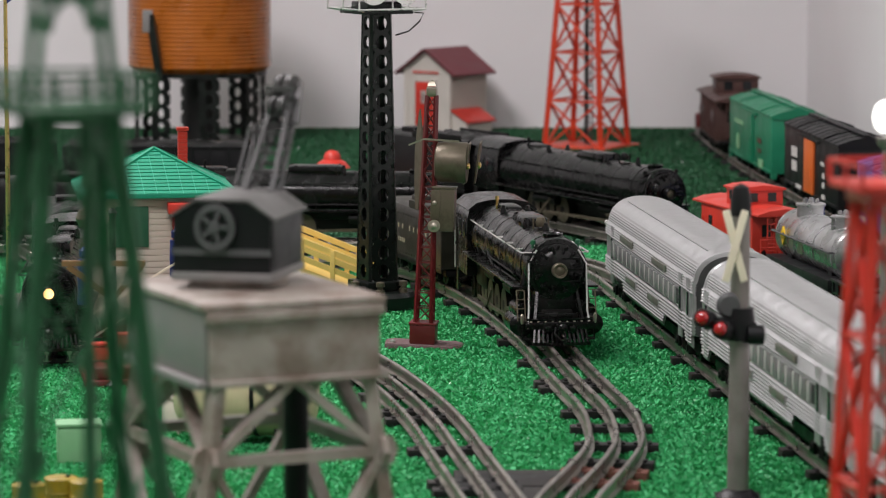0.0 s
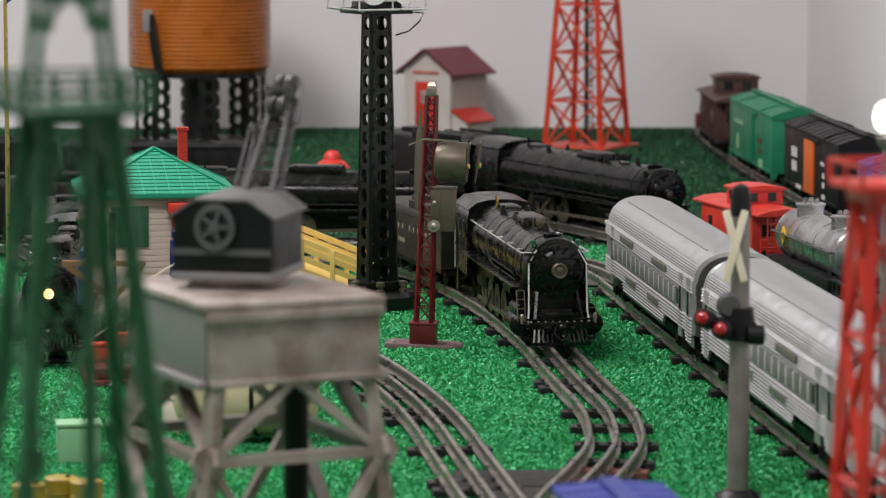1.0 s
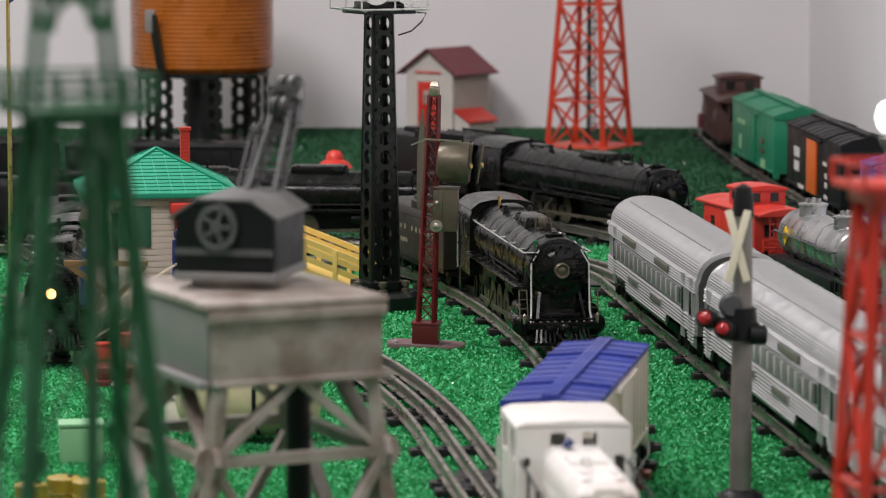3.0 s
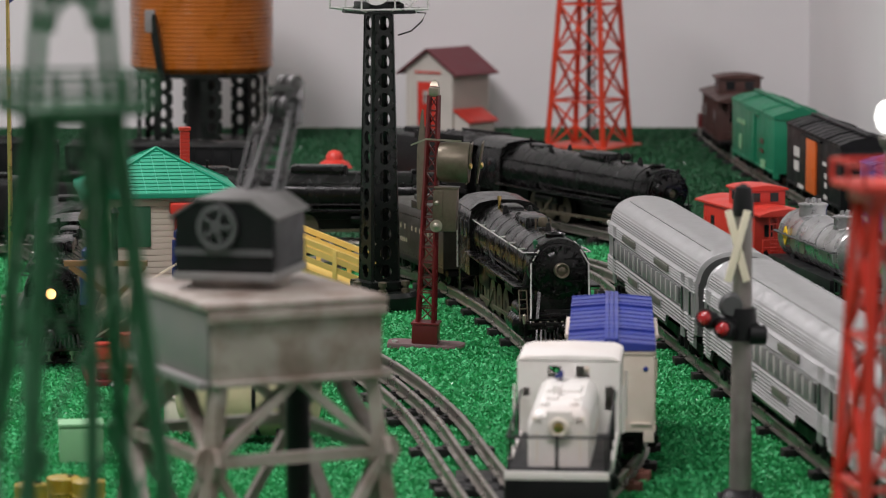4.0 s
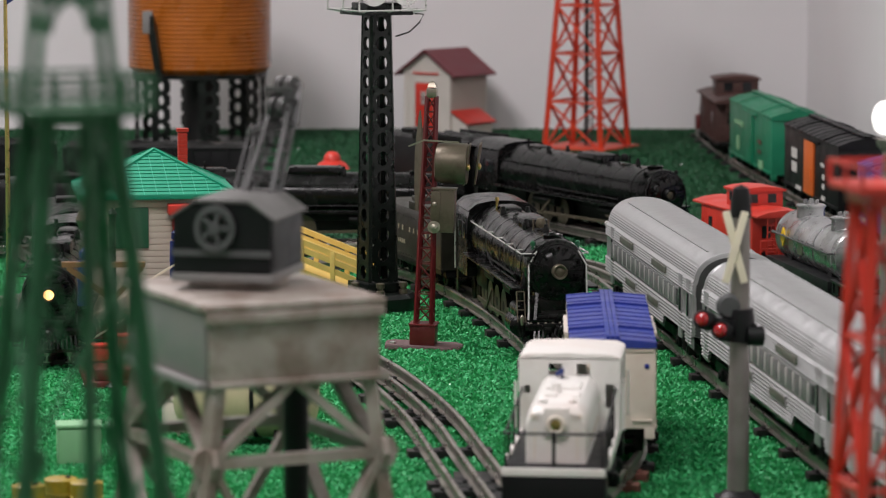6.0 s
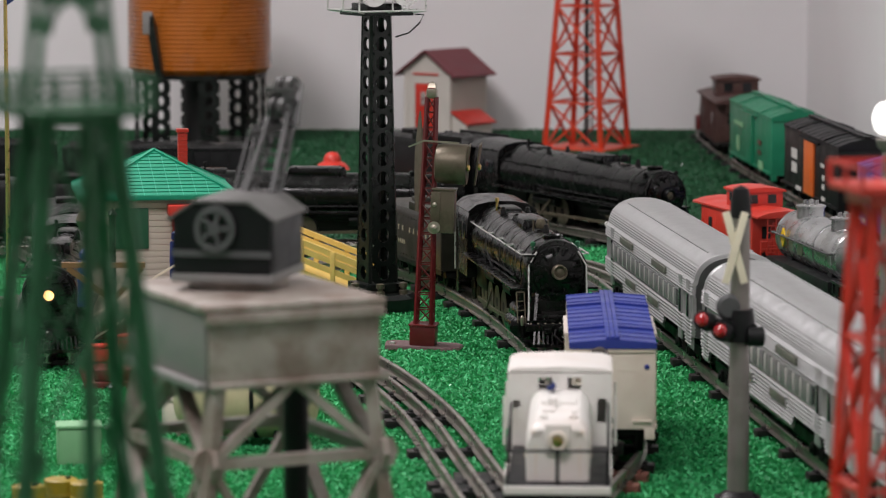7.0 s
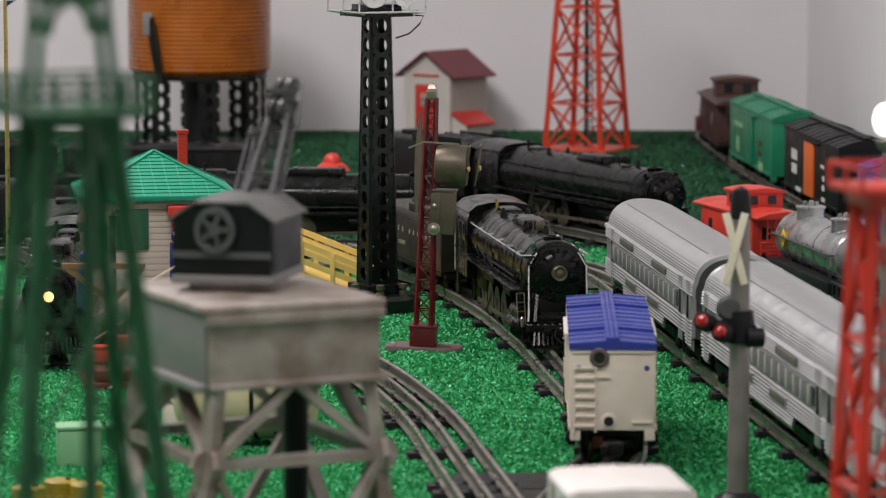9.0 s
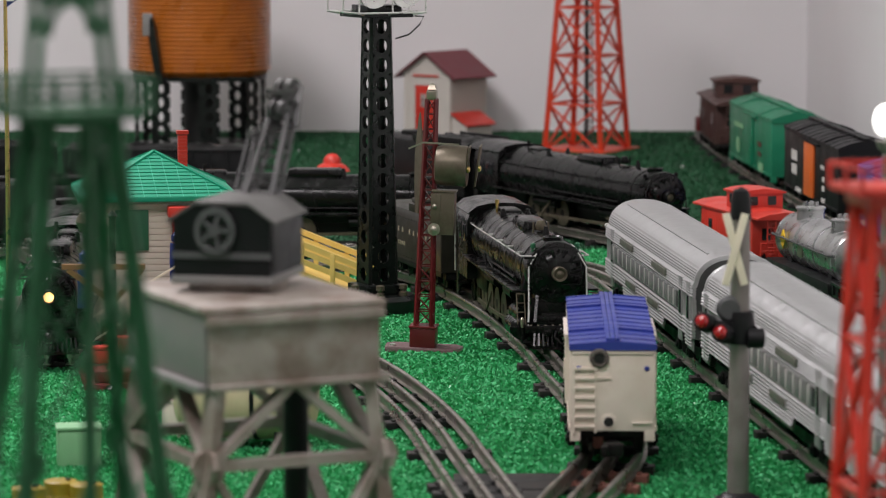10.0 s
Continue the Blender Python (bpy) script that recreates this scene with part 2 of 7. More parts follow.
# ---- setting ----
def setting():
    def slab(name, lo, hi, material, label, category):
        bm = bmesh.new()
        c = [(a + b) / 2 for a, b in zip(lo, hi)]
        box(bm, c[0], c[1], lo[2], hi[0] - lo[0], hi[1] - lo[1], hi[2] - lo[2])
        ob = new(name, mesh_of(bm, name, M[material]))
        return tagged(ob, label, category, kind="structure")

    slab("wall_back", (-2.6, 4.54, -0.9), (0.487, 4.66, 1.62), "wall", "plain pale grey painted wall behind the layout", "wall")
    slab("wall_right", (0.487, -1.6, -0.9), (0.62, 4.66, 1.62), "wall", "pale grey painted side wall of the room", "wall")
    slab("wall_left", (-2.72, -1.6, -0.9), (-2.6, 4.66, 1.62), "wall", "pale grey painted wall of the room", "wall")
    slab("wall_front", (-2.6, -1.6, -0.9), (0.487, -1.48, 1.62), "wall", "pale grey painted wall of the room", "wall")
    slab("ceiling", (-2.72, -1.6, 1.62), (0.62, 4.66, 1.72), "ceiling", "plain white ceiling", "ceiling")
    slab("floor", (-2.72, -1.6, -1.0), (0.62, 4.66, -0.9), "floor", "dull vinyl floor under the layout table", "floor")
    slab("layout_table", (-1.6, 0.15, -0.06), (0.484, 4.537, -0.004), "table", "wooden table top that carries the railway layout", "table")

    # turf: a bumpy sheet and its upright plastic tufts
    bm = bmesh.new()
    nx, ny = 90, 150
    vs = [[bm.verts.new((-1.6 + 2.084 * i / nx, 0.15 + 4.387 * j / ny, noise.noise((i * 0.37, j * 0.37, 0)) * 0.0006)) for i in range(nx + 1)] for j in range(ny + 1)]
    for j in range(ny):
        for i in range(nx):
            bm.faces.new((vs[j][i], vs[j][i + 1], vs[j + 1][i + 1], vs[j + 1][i]))
    ground = new("ground", mesh_of(bm, "ground", M["turf_base"]))
    tagged(ground, "bright green artificial turf mat over the table", "turf", kind="structure")
    # rear sheet: weak light near the back wall painted in as darker green
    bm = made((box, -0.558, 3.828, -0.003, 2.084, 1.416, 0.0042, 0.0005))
    rear = new("ground_rear", mesh_of(bm, "ground_rear", M["turf_dimmed_base"]))
    tagged(rear, "green turf along the back wall, darkened in colour for the dim light there", "turf", kind="structure")
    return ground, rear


def tufts(ground, near, far, material):
    rng = np.random.default_rng(4)
    spots = []
    y = near
    while y < far:
        step = 0.0016 + max(0, y - 1.6) * 0.0009
        half = 0.136 * y + 0.03
        xs = np.arange(-half, min(half, 0.48), step)
        pts = np.stack([xs, np.full_like(xs, y)], 1)
        spots.append(np.c_[pts + rng.normal(0, step * 0.4, pts.shape), np.full(len(xs), step)])
        y += step * 1.15
    p = np.concatenate(spots)
    keep = np.ones(len(p), bool)
    for x, y, dx, dy in TIES:
        ex, ey = p[:, 0] - x, p[:, 1] - y
        keep &= ~((np.abs(ex * dx + ey * dy) < 0.0062) & (np.abs(ex * dy - ey * dx) < 0.0275))
    p = p[keep]
    n = len(p)
    # each tuft is three leaning triangular blades
    verts, faces = [], []
    k = 3
    base = np.repeat(p, k, 0)
    base[:, :2] += rng.normal(0, 1, (n * k, 2)) * base[:, 2:] * 0.45
    a = rng.uniform(0, 2 * math.pi, n * k)
    w = base[:, 2] * rng.uniform(0.13, 0.3, n * k)
    h = 0.0010 + rng.uniform(0, 1, n * k) ** 1.4 * 0.0021 + base[:, 2] * 0.2
    lean = rng.normal(0, 1.0, (n * k, 2)) * h[:, None] * 0.75
    c, s = np.cos(a) * w, np.sin(a) * w
    v = np.zeros((n * k, 4, 3))
    v[:, 0] = np.c_[base[:, 0] - c, base[:, 1] - s, np.full(n * k, -0.0008)]
    v[:, 1] = np.c_[base[:, 0] + c, base[:, 1] + s, np.full(n * k, -0.0008)]
    v[:, 2] = np.c_[base[:, 0] + c * 0.7 + lean[:, 0], base[:, 1] + s * 0.7 + lean[:, 1], h]
    v[:, 3] = np.c_[base[:, 0] - c * 0.7 + lean[:, 0] * 1.3, base[:, 1] - s * 0.7 + lean[:, 1] * 1.3, h * 0.85]
    me = bpy.data.meshes.new("turf_tufts")
    me.vertices.add(n * k * 4)
    me.vertices.foreach_set("co", v.reshape(-1))
    me.loops.add(n * k * 4)
    me.loops.foreach_set("vertex_index", np.arange(n * k * 4, dtype=np.int32))
    me.polygons.add(n * k)
    me.polygons.foreach_set("loop_start", np.arange(0, n * k * 4, 4, dtype=np.int32))
    me.update(calc_edges=True)
    me.materials.append(M[material])
    ob = new("turf_tufts", me)
    ob.parent = ground
    tagged(ob, "glossy green plastic grass tufts", kind="stuff")


# ---- track ----
RT = 0.0143


def smooth_line(points, step=0.006):
    pts = [Vector((x, y, 0)) for x, y in points]
    ext = [pts[0] * 2 - pts[1], *pts, pts[-1] * 2 - pts[-2]]
    dense = []
    for i in range(1, len(ext) - 2):
        a, b, c, d = ext[i - 1:i + 3]
        for k in range(24):
            t = k / 24
            dense.append(0.5 * ((2 * b) + (c - a) * t + (2 * a - 5 * b + 4 * c - d) * t * t + (3 * b - a - 3 * c + d) * t ** 3))
    dense.append(pts[-1])
    for _ in range(30):
        dense = [dense[0]] + [(p + q * 2 + r) / 4 for p, q, r in zip(dense, dense[1:], dense[2:])] + [dense[-1]]
    out, left = [dense[0]], step
    for p, q in zip(dense, dense[1:]):
        d = (q - p).length
        at = 0.0
        while d - at >= left:
            at += left
            out.append(p.lerp(q, at / d))
            left = step
        left -= d - at
    return out


class Line:
    def __init__(self, points, step=0.006):
        self.p, self.step = smooth_line(points, step), step
        self.length = step * (len(self.p) - 1)

    def at(self, s):
        u = min(max(s / self.step, 0), len(self.p) - 1.001)
        i = int(u)
        return self.p[i].lerp(self.p[i + 1], u - i)

    def seat(self, s, wheelbase, z=RT):
        """The pose of a vehicle whose middle is at s; its front looks along the line."""
        a, b = self.at(s - wheelbase / 2), self.at(s + wheelbase / 2)
        d = b - a
        c = (a + b) / 2
        return pose(c.x, c.y, z, 0, 0, math.degrees(math.atan2(-d.x, d.y)))

    def nearest(self, x, y):
        return min(range(len(self.p)), key=lambda i: (self.p[i].x - x) ** 2 + (self.p[i].y - y) ** 2) * self.step


RAIL_PROFILE = [(-0.0028, 0.0), (0.0028, 0.0), (0.0028, 0.0005), (0.0006, 0.0009), (0.0006, 0.0044)] \
    + [(0.00185 * math.sin(a), 0.0064 - 0.0019 * math.cos(a)) for a in [math.radians(v) for v in (35, 65, 95, 125, 150, 170, 190, 210, 235, 265, 295, 325)]] \
    + [(-0.0006, 0.0044), (-0.0006, 0.0009), (-0.0028, 0.0005)]


TIES = []


def lay_track(line, label, ties_at, width=0.051):
    track = thing("track", pose(0, 0, 0), label, "railway track", "toy tracks")
    for off in (-0.0159, 0, 0.0159):
        rings = []
        for i in range(0, len(line.p), 2):
            a, b = line.p[max(i - 1, 0)], line.p[min(i + 1, len(line.p) - 1)]
            d = (b - a).normalized()
            nrm = Vector((d.y, -d.x, 0))
            rings.append([line.p[i] + nrm * (off + u) + Vector((0, 0, 0.0060 + v)) for u, v in RAIL_PROFILE])
        bm = bmesh.new()
        loft(bm, rings)
        part("rail", bm, "rail", track)
    bm = bmesh.new()
    box(bm, 0, 0, 0, width, 0.0115, 0.0061, 0.0008)
    for off in (-0.0159, 0, 0.0159):
        for s in (-1, 1):
            box(bm, off + s * 0.0042, 0, 0.0058, 0.0025, 0.007, 0.0014)
    tie, rusty = mesh_of(bm, "tie", M["tie"]), None
    rusty = tie.copy()
    rusty.materials[0] = M["rust"]
    for s in ties_at:
        a, b = line.at(s - 0.01), line.at(s + 0.01)
        d = b - a
        c = line.at(s)
        TIES.append((c.x, c.y, d.x / d.length, d.y / d.length))
        piece("tie", rusty if 0.08 < c.x < 0.1 and 1.86 < c.y < 1.935 else tie, track, pose(c.x, c.y, 0.0003, 0, 0, math.degrees(math.atan2(-d.x, d.y))))
    return track


# ---- lines of track ----
LINE_SIDING = Line([(-0.3600, 2.9800), (-0.2400, 2.9500), (-0.1300, 2.9000), (-0.0713, 2.9534), (-0.0349, 2.8854), (-0.0009, 2.8086), (0.0280, 2.6879), (0.0490, 2.5804), (0.0683, 2.4475), (0.0767, 2.3747), (0.0844, 2.2900), (0.0946, 2.1941), (0.1035, 2.1102), (0.1046, 2.0199), (0.0990, 1.9600), (0.0847, 1.8853), (0.0694, 1.8160), (0.0587, 1.7425), (0.0560, 1.6543), (0.0610, 1.5807), (0.0690, 1.4901), (0.0815, 1.3987), (0.1008, 1.2573), (0.1180, 1.0962), (0.1300, 0.9231), (0.1350, 0.6923), (0.1350, 0.2077)])
LINE_BRANCH = Line([(-0.34, 2.6769), (-0.25, 2.5904), (-0.16, 2.4808), (-0.105, 2.4115), (-0.0738, 2.374), (-0.048, 2.292), (-0.0236, 2.1813), (-0.0049, 2.0721), (0.0086, 1.9592), (0.0208, 1.8577), (0.0318, 1.766),
                    (0.0422, 1.6973), (0.0525, 1.6133), (0.064, 1.5231)])
LINE_SILVER = Line([(-0.75, 3.), (-0.4, 3.0462), (-0.2, 3.0635), (-0.06, 3.0577), (0.04, 3.0115), (0.105, 2.9192), (0.138, 2.8269), (0.1515, 2.7231), (0.172, 2.5177), (0.1845, 2.4023),
                    (0.2068, 2.1862), (0.2341, 1.9305), (0.252, 1.7654), (0.3, 1.2692), (0.38, 0.4615)])
LINE_FREIGHT = Line([(-0.9, 3.5192), (-0.5, 3.6), (-0.2, 3.6), (-0.055, 3.5308), (0.06, 3.3462), (0.138, 3.1962), (0.192, 3.0800), (0.232, 2.9950), (0.263, 2.9100), (0.289, 2.8100),
                     (0.310, 2.7000), (0.330, 2.5600), (0.347, 2.4000), (0.362, 2.2000), (0.374, 1.9000), (0.382, 1.5000)])
LINE_WALL = Line([(0.346, 4.4077), (0.347, 4.2392), (0.355, 3.9125), (0.367, 3.6982), (0.389, 3.3883), (0.412, 3.0577), (0.43, 2.6538), (0.44, 1.8462)])
LINE_LEFT = Line([(-0.6, 3.45), (-0.43, 3.17), (-0.34, 2.94), (-0.297, 2.71), (-0.281, 2.48), (-0.278, 2.35)])


# ---- rolling stock ----
def wheels(parent, ys, r=0.0085, gauge=0.0318, material="loco_dull"):
    """Axles with two flanged wheels each, every axle with an origin of its own."""
    bm = bmesh.new()
    rod(bm, (-gauge / 2 - 0.003, 0, 0), (gauge / 2 + 0.003, 0, 0), 0.0018, n=8)
    for s in (-1, 1):
        lathe(bm, [(r * 0.45, -0.0025), (r * 0.8, -0.0025), (r, -0.002), (r, 0.0012), (r + 0.0012, 0.0016), (r + 0.0012, 0.0026), (r * 0.4, 0.0026)], 24,
              Matrix.Translation((s * gauge / 2, 0, 0)) @ Matrix.Rotation(-s * math.pi / 2, 4, "Y"))
        box(bm, s * (gauge / 2 + 0.0026), 0, -r * 0.75, 0.0008, r * 0.25, r * 1.5)
    me = mesh_of(bm, "wheelset", M[material])
    return [piece("wheelset", me, parent, pose(0, y, r)) for y in ys]


def truck(parent, y, base=0.034, r=0.0085, material="loco_dull"):
    bm = bmesh.new()
    for s in (-1, 1):
        x = s * 0.0225
        box(bm, x, y, 0.009, 0.003, base + 0.012, 0.004, 0.0008)
        box(bm, x, y, 0.0035, 0.0026, base * 0.55, 0.003, 0.0006)
        for e in (-1, 1):
            box(bm, x + s * 0.001, y + e * base / 2, 0.0045, 0.005, 0.008, 0.008, 0.001)
            rod(bm, (x + s * 0.003, y + e * base / 2, 0.0085), (x + s * 0.0046, y + e * base / 2, 0.0085), 0.0026)
            bar(bm, (x, y + e * base * 0.28, 0.004), (x, y + e * base * 0.42, 0.010), 0.0024, 0.0024)
        for k in range(3):
            rod(bm, (x + s * 0.001, y + (k - 1) * 0.004, 0.005), (x + s * 0.001, y + (k - 1) * 0.004, 0.0125), 0.0017, n=8)
    box(bm, 0, y, 0.0095, 0.045, 0.008, 0.006, 0.001)
    t = part("truck", bm, material, parent)
    return wheels(parent, (y - base / 2, y + base / 2), r)


def coupler(parent, y, s, material="loco_dull"):
    bm = bmesh.new()
    box(bm, 0, y + s * 0.008, 0.0075, 0.006, 0.018, 0.004, 0.0008)
    box(bm, 0, y + s * 0.02, 0.0055, 0.0115, 0.008, 0.0075, 0.0016)
    box(bm, s * 0.005, y + s * 0.026, 0.006, 0.004, 0.007, 0.0065, 0.0012)
    part("coupler", bm, material, parent)


def side_blocks(parent, name, x, marks, material):
    """Small raised marks on a side wall: (y, z, length, height)."""
    bm = bmesh.new()
    for y, z, l, h in marks:
        box(bm, x, y, z, 0.0006, l, h)
    part(name, bm, material, parent)


def boxcar(m, body, roof, label, length=0.235, width=0.05, base=0.006, eave=0.056, ridge=0.0625, door=None, truck_at=0.072, ribs=14, end_detail=False, group="freight cars", marks=()):
    car = thing("boxcar", m, label, "toy boxcar", group)
    L, W = length / 2, width / 2
    bm = bmesh.new()
    box(bm, 0, 0, base + 0.006, width, length, eave - base - 0.006, 0.0008)
    for s in (-1, 1):
        for e in (-1, 1):
            # end corners drop lower than the sill
            box(bm, s * (W - 0.003), e * (L - 0.004), base, 0.006, 0.008, 0.008, 0.0008)
        for k in range(ribs + 1 if ribs else 0):
            y = -L + 0.004 + (length - 0.008) * k / ribs
            if abs(y) > length * 0.1:
                box(bm, s * (W + 0.0003), y, base + 0.007, 0.001, 0.0016, eave - base - 0.009)
        box(bm, s * (W + 0.0004), 0, base + 0.006, 0.0014, length * 0.99, 0.003, 0.0004)
    part("body", bm, body, car)
    # doors
    for s in (-1, 1):
        d = made((box, s * (W + 0.0012), 0, base + 0.008, 0.0022, length * 0.17, eave - base - 0.013, 0.0005),
                 (box, s * (W + 0.0024), length * 0.05, base + 0.022, 0.0014, 0.003, 0.012))
        part("door", d, door or body, car)
        for y, z, l, h, ink in marks:
            side_blocks(car, "lettering", s * (W + 0.0009), [(s * y, z, l, h)], ink)
        part("door_rail", made((box, s * (W + 0.0018), 0, eave - 0.0045, 0.0026, length * 0.36, 0.002)), body, car)
    # roof: shallow gable with raised seams and a walkway
    bm = bmesh.new()
    prof = [(-W - 0.0006, eave - 0.002), (W + 0.0006, eave - 0.002), (W + 0.0006, eave + 0.001), (W * 0.6, eave + (ridge - eave) * 0.62), (0, ridge), (-W * 0.6, eave + (ridge - eave) * 0.62), (-W - 0.0006, eave + 0.001)]
    loft(bm, [[Vector((u, y, v)) for u, v in prof] for y in (-L - 0.0012, L + 0.0012)])
    part("roof", bm, roof, car)
    for k in range(13):
        y = -L + length * k / 12
        wide = 0.0048 if k in (3, 9) else 0.0018
        up = 0.0016 if k in (3, 9) else 0.0005
        sec = [(-W - 0.0008, eave - 0.001), (W + 0.0008, eave - 0.001), (W + 0.0008, eave + 0.001 + up), (W * 0.6, eave + (ridge - eave) * 0.62 + up), (0, ridge + up), (-W * 0.6, eave + (ridge - eave) * 0.62 + up), (-W - 0.0008, eave + 0.001 + up)]
        bm = bmesh.new()
        loft(bm, [[Vector((u, y + dy, v)) for u, v in sec] for dy in (-wide / 2, wide / 2)])
        part("roof_seam", bm, roof, car)
    bm = bmesh.new()
    for k in (-1, 0, 1):
        box(bm, k * 0.0028, 0, ridge + 0.0002, 0.0025, length, 0.0016, 0.0003)
    part("roof_walk", bm, roof, car)
    bm = made((box, 0, 0, base + 0.002, width * 0.7, length * 0.96, 0.004), (box, 0.008, 0.01, base - 0.002, 0.012, 0.03, 0.006, 0.001))
    part("underframe", bm, "loco_dull", car)
    axles = truck(car, -truck_at) + truck(car, truck_at)
    coupler(car, -L, -1)
    coupler(car, L, 1)
    if end_detail:
        for e in (-1, 1):
            bm = bmesh.new()
            for k in range(7):
                box(bm, e * W * 0.66, e * (L + 0.0008), base + 0.008 + k * 0.0056, 0.0115, 0.0022, 0.0014, 0.0003)
            for k in (-1, 1):
                box(bm, e * (W * 0.66 + k * 0.0062), e * (L + 0.0005), base + 0.005, 0.0012, 0.0016, 0.04)
            part("ladder", bm, body, car)
            bm = made((lathe, [(0.0105, 0), (0.0105, 0.0012), (0.0085, 0.0024), (0.0060, 0.0024), (0.0060, 0.0006), (0.0001, 0.0006)], 28, Matrix.Translation((e * 0.0078, e * L, eave - 0.0065)) @ Matrix.Rotation(-e * math.pi / 2, 4, "X") @ Matrix.Diagonal((0.54, 0.54, 1, 1))))
            ring_ob = part("brake_ring", bm, "brake", car, "dark ringed port in the car end")
            part("port", made((lathe, [(0.0030, 0.0009), (0.0030, 0.0016), (0.0001, 0.0016)], 20, Matrix.Translation((e * 0.0078, e * L, eave - 0.0065)) @ Matrix.Rotation(-e * math.pi / 2, 4, "X"))), "rubber", ring_ob)
            bm = made((lathe, [(0.0001, 0.0012), (0.0028, 0.0012), (0.0028, 0.0002)], 18, Matrix.Translation((e * 0.0022, e * (L + 0.0002), base + 0.0115)) @ Matrix.Rotation(-e * math.pi / 2, 4, "X")))
            part("screw_hole", bm, "rubber", car)
            part("screw_boss", made((lathe, [(0.0046, 0), (0.0046, 0.0006), (0.0032, 0.0009), (0.0001, 0.0009)], 18, Matrix.Translation((e * 0.0022, e * L, base + 0.0115)) @ Matrix.Rotation(-e * math.pi / 2, 4, "X"))), body, car)
            part("coupler_block", made((box, e * 0.008, e * (L - 0.012), base - 0.006, 0.006, 0.006, 0.010, 0.001)), "rust", car, "rust-red block under the car end")
            for k in (-1, 1):
                bm = made((lathe, [(0.0015, 0), (0.0015, 0.0006), (0.0008, 0.0010), (0.0001, 0.0010)], 12, Matrix.Translation((k * 0.0195, e * L, eave - 0.0125)) @ Matrix.Rotation(-e * math.pi / 2, 4, "X")))
                part("rivet", bm, "blue", car)
            bm = made((box, e * 0.006, e * (L + 0.0006), eave - 0.0185, 0.0095, 0.0014, 0.001), (box, e * -0.017, e * (L + 0.0006), base + 0.0105, 0.011, 0.0014, 0.001), (box, 0, e * (L + 0.0004), eave - 0.004, width * 0.96, 0.001, 0.0012))
            part("grab_iron", bm, body, car)
    return car, axles


def pierced_wall(axis, at, u0, u1, z0, z1, holes, th=0.0016):
    """A wall across the given axis with rectangular openings (u0, u1, z0, z1)."""
    us = sorted({u0, u1, *[h[0] for h in holes], *[h[1] for h in holes]})
    zs = sorted({z0, z1, *[h[2] for h in holes], *[h[3] for h in holes]})
    bm = bmesh.new()
    at -= th / 2
    grid = {(u, z): bm.verts.new((u, at, z) if axis == "y" else (at, u, z)) for u in us for z in zs}
    for a, b in zip(us, us[1:]):
        for c, d in zip(zs, zs[1:]):
            if not any(h[0] <= a and b <= h[1] and h[2] <= c and d <= h[3] for h in holes):
                bm.faces.new((grid[a, c], grid[b, c], grid[b, d], grid[a, d]))
    bmesh.ops.delete(bm, geom=[v for v in bm.verts if not v.link_faces], context="VERTS")
    ext = bmesh.ops.extrude_face_region(bm, geom=bm.faces[:] + bm.edges[:] + bm.verts[:])
    push = Vector((0, th, 0)) if axis == "y" else Vector((th, 0, 0))
    bmesh.ops.translate(bm, verts=[v for v in ext["geom"] if isinstance(v, bmesh.types.BMVert)], vec=push)
    return bm


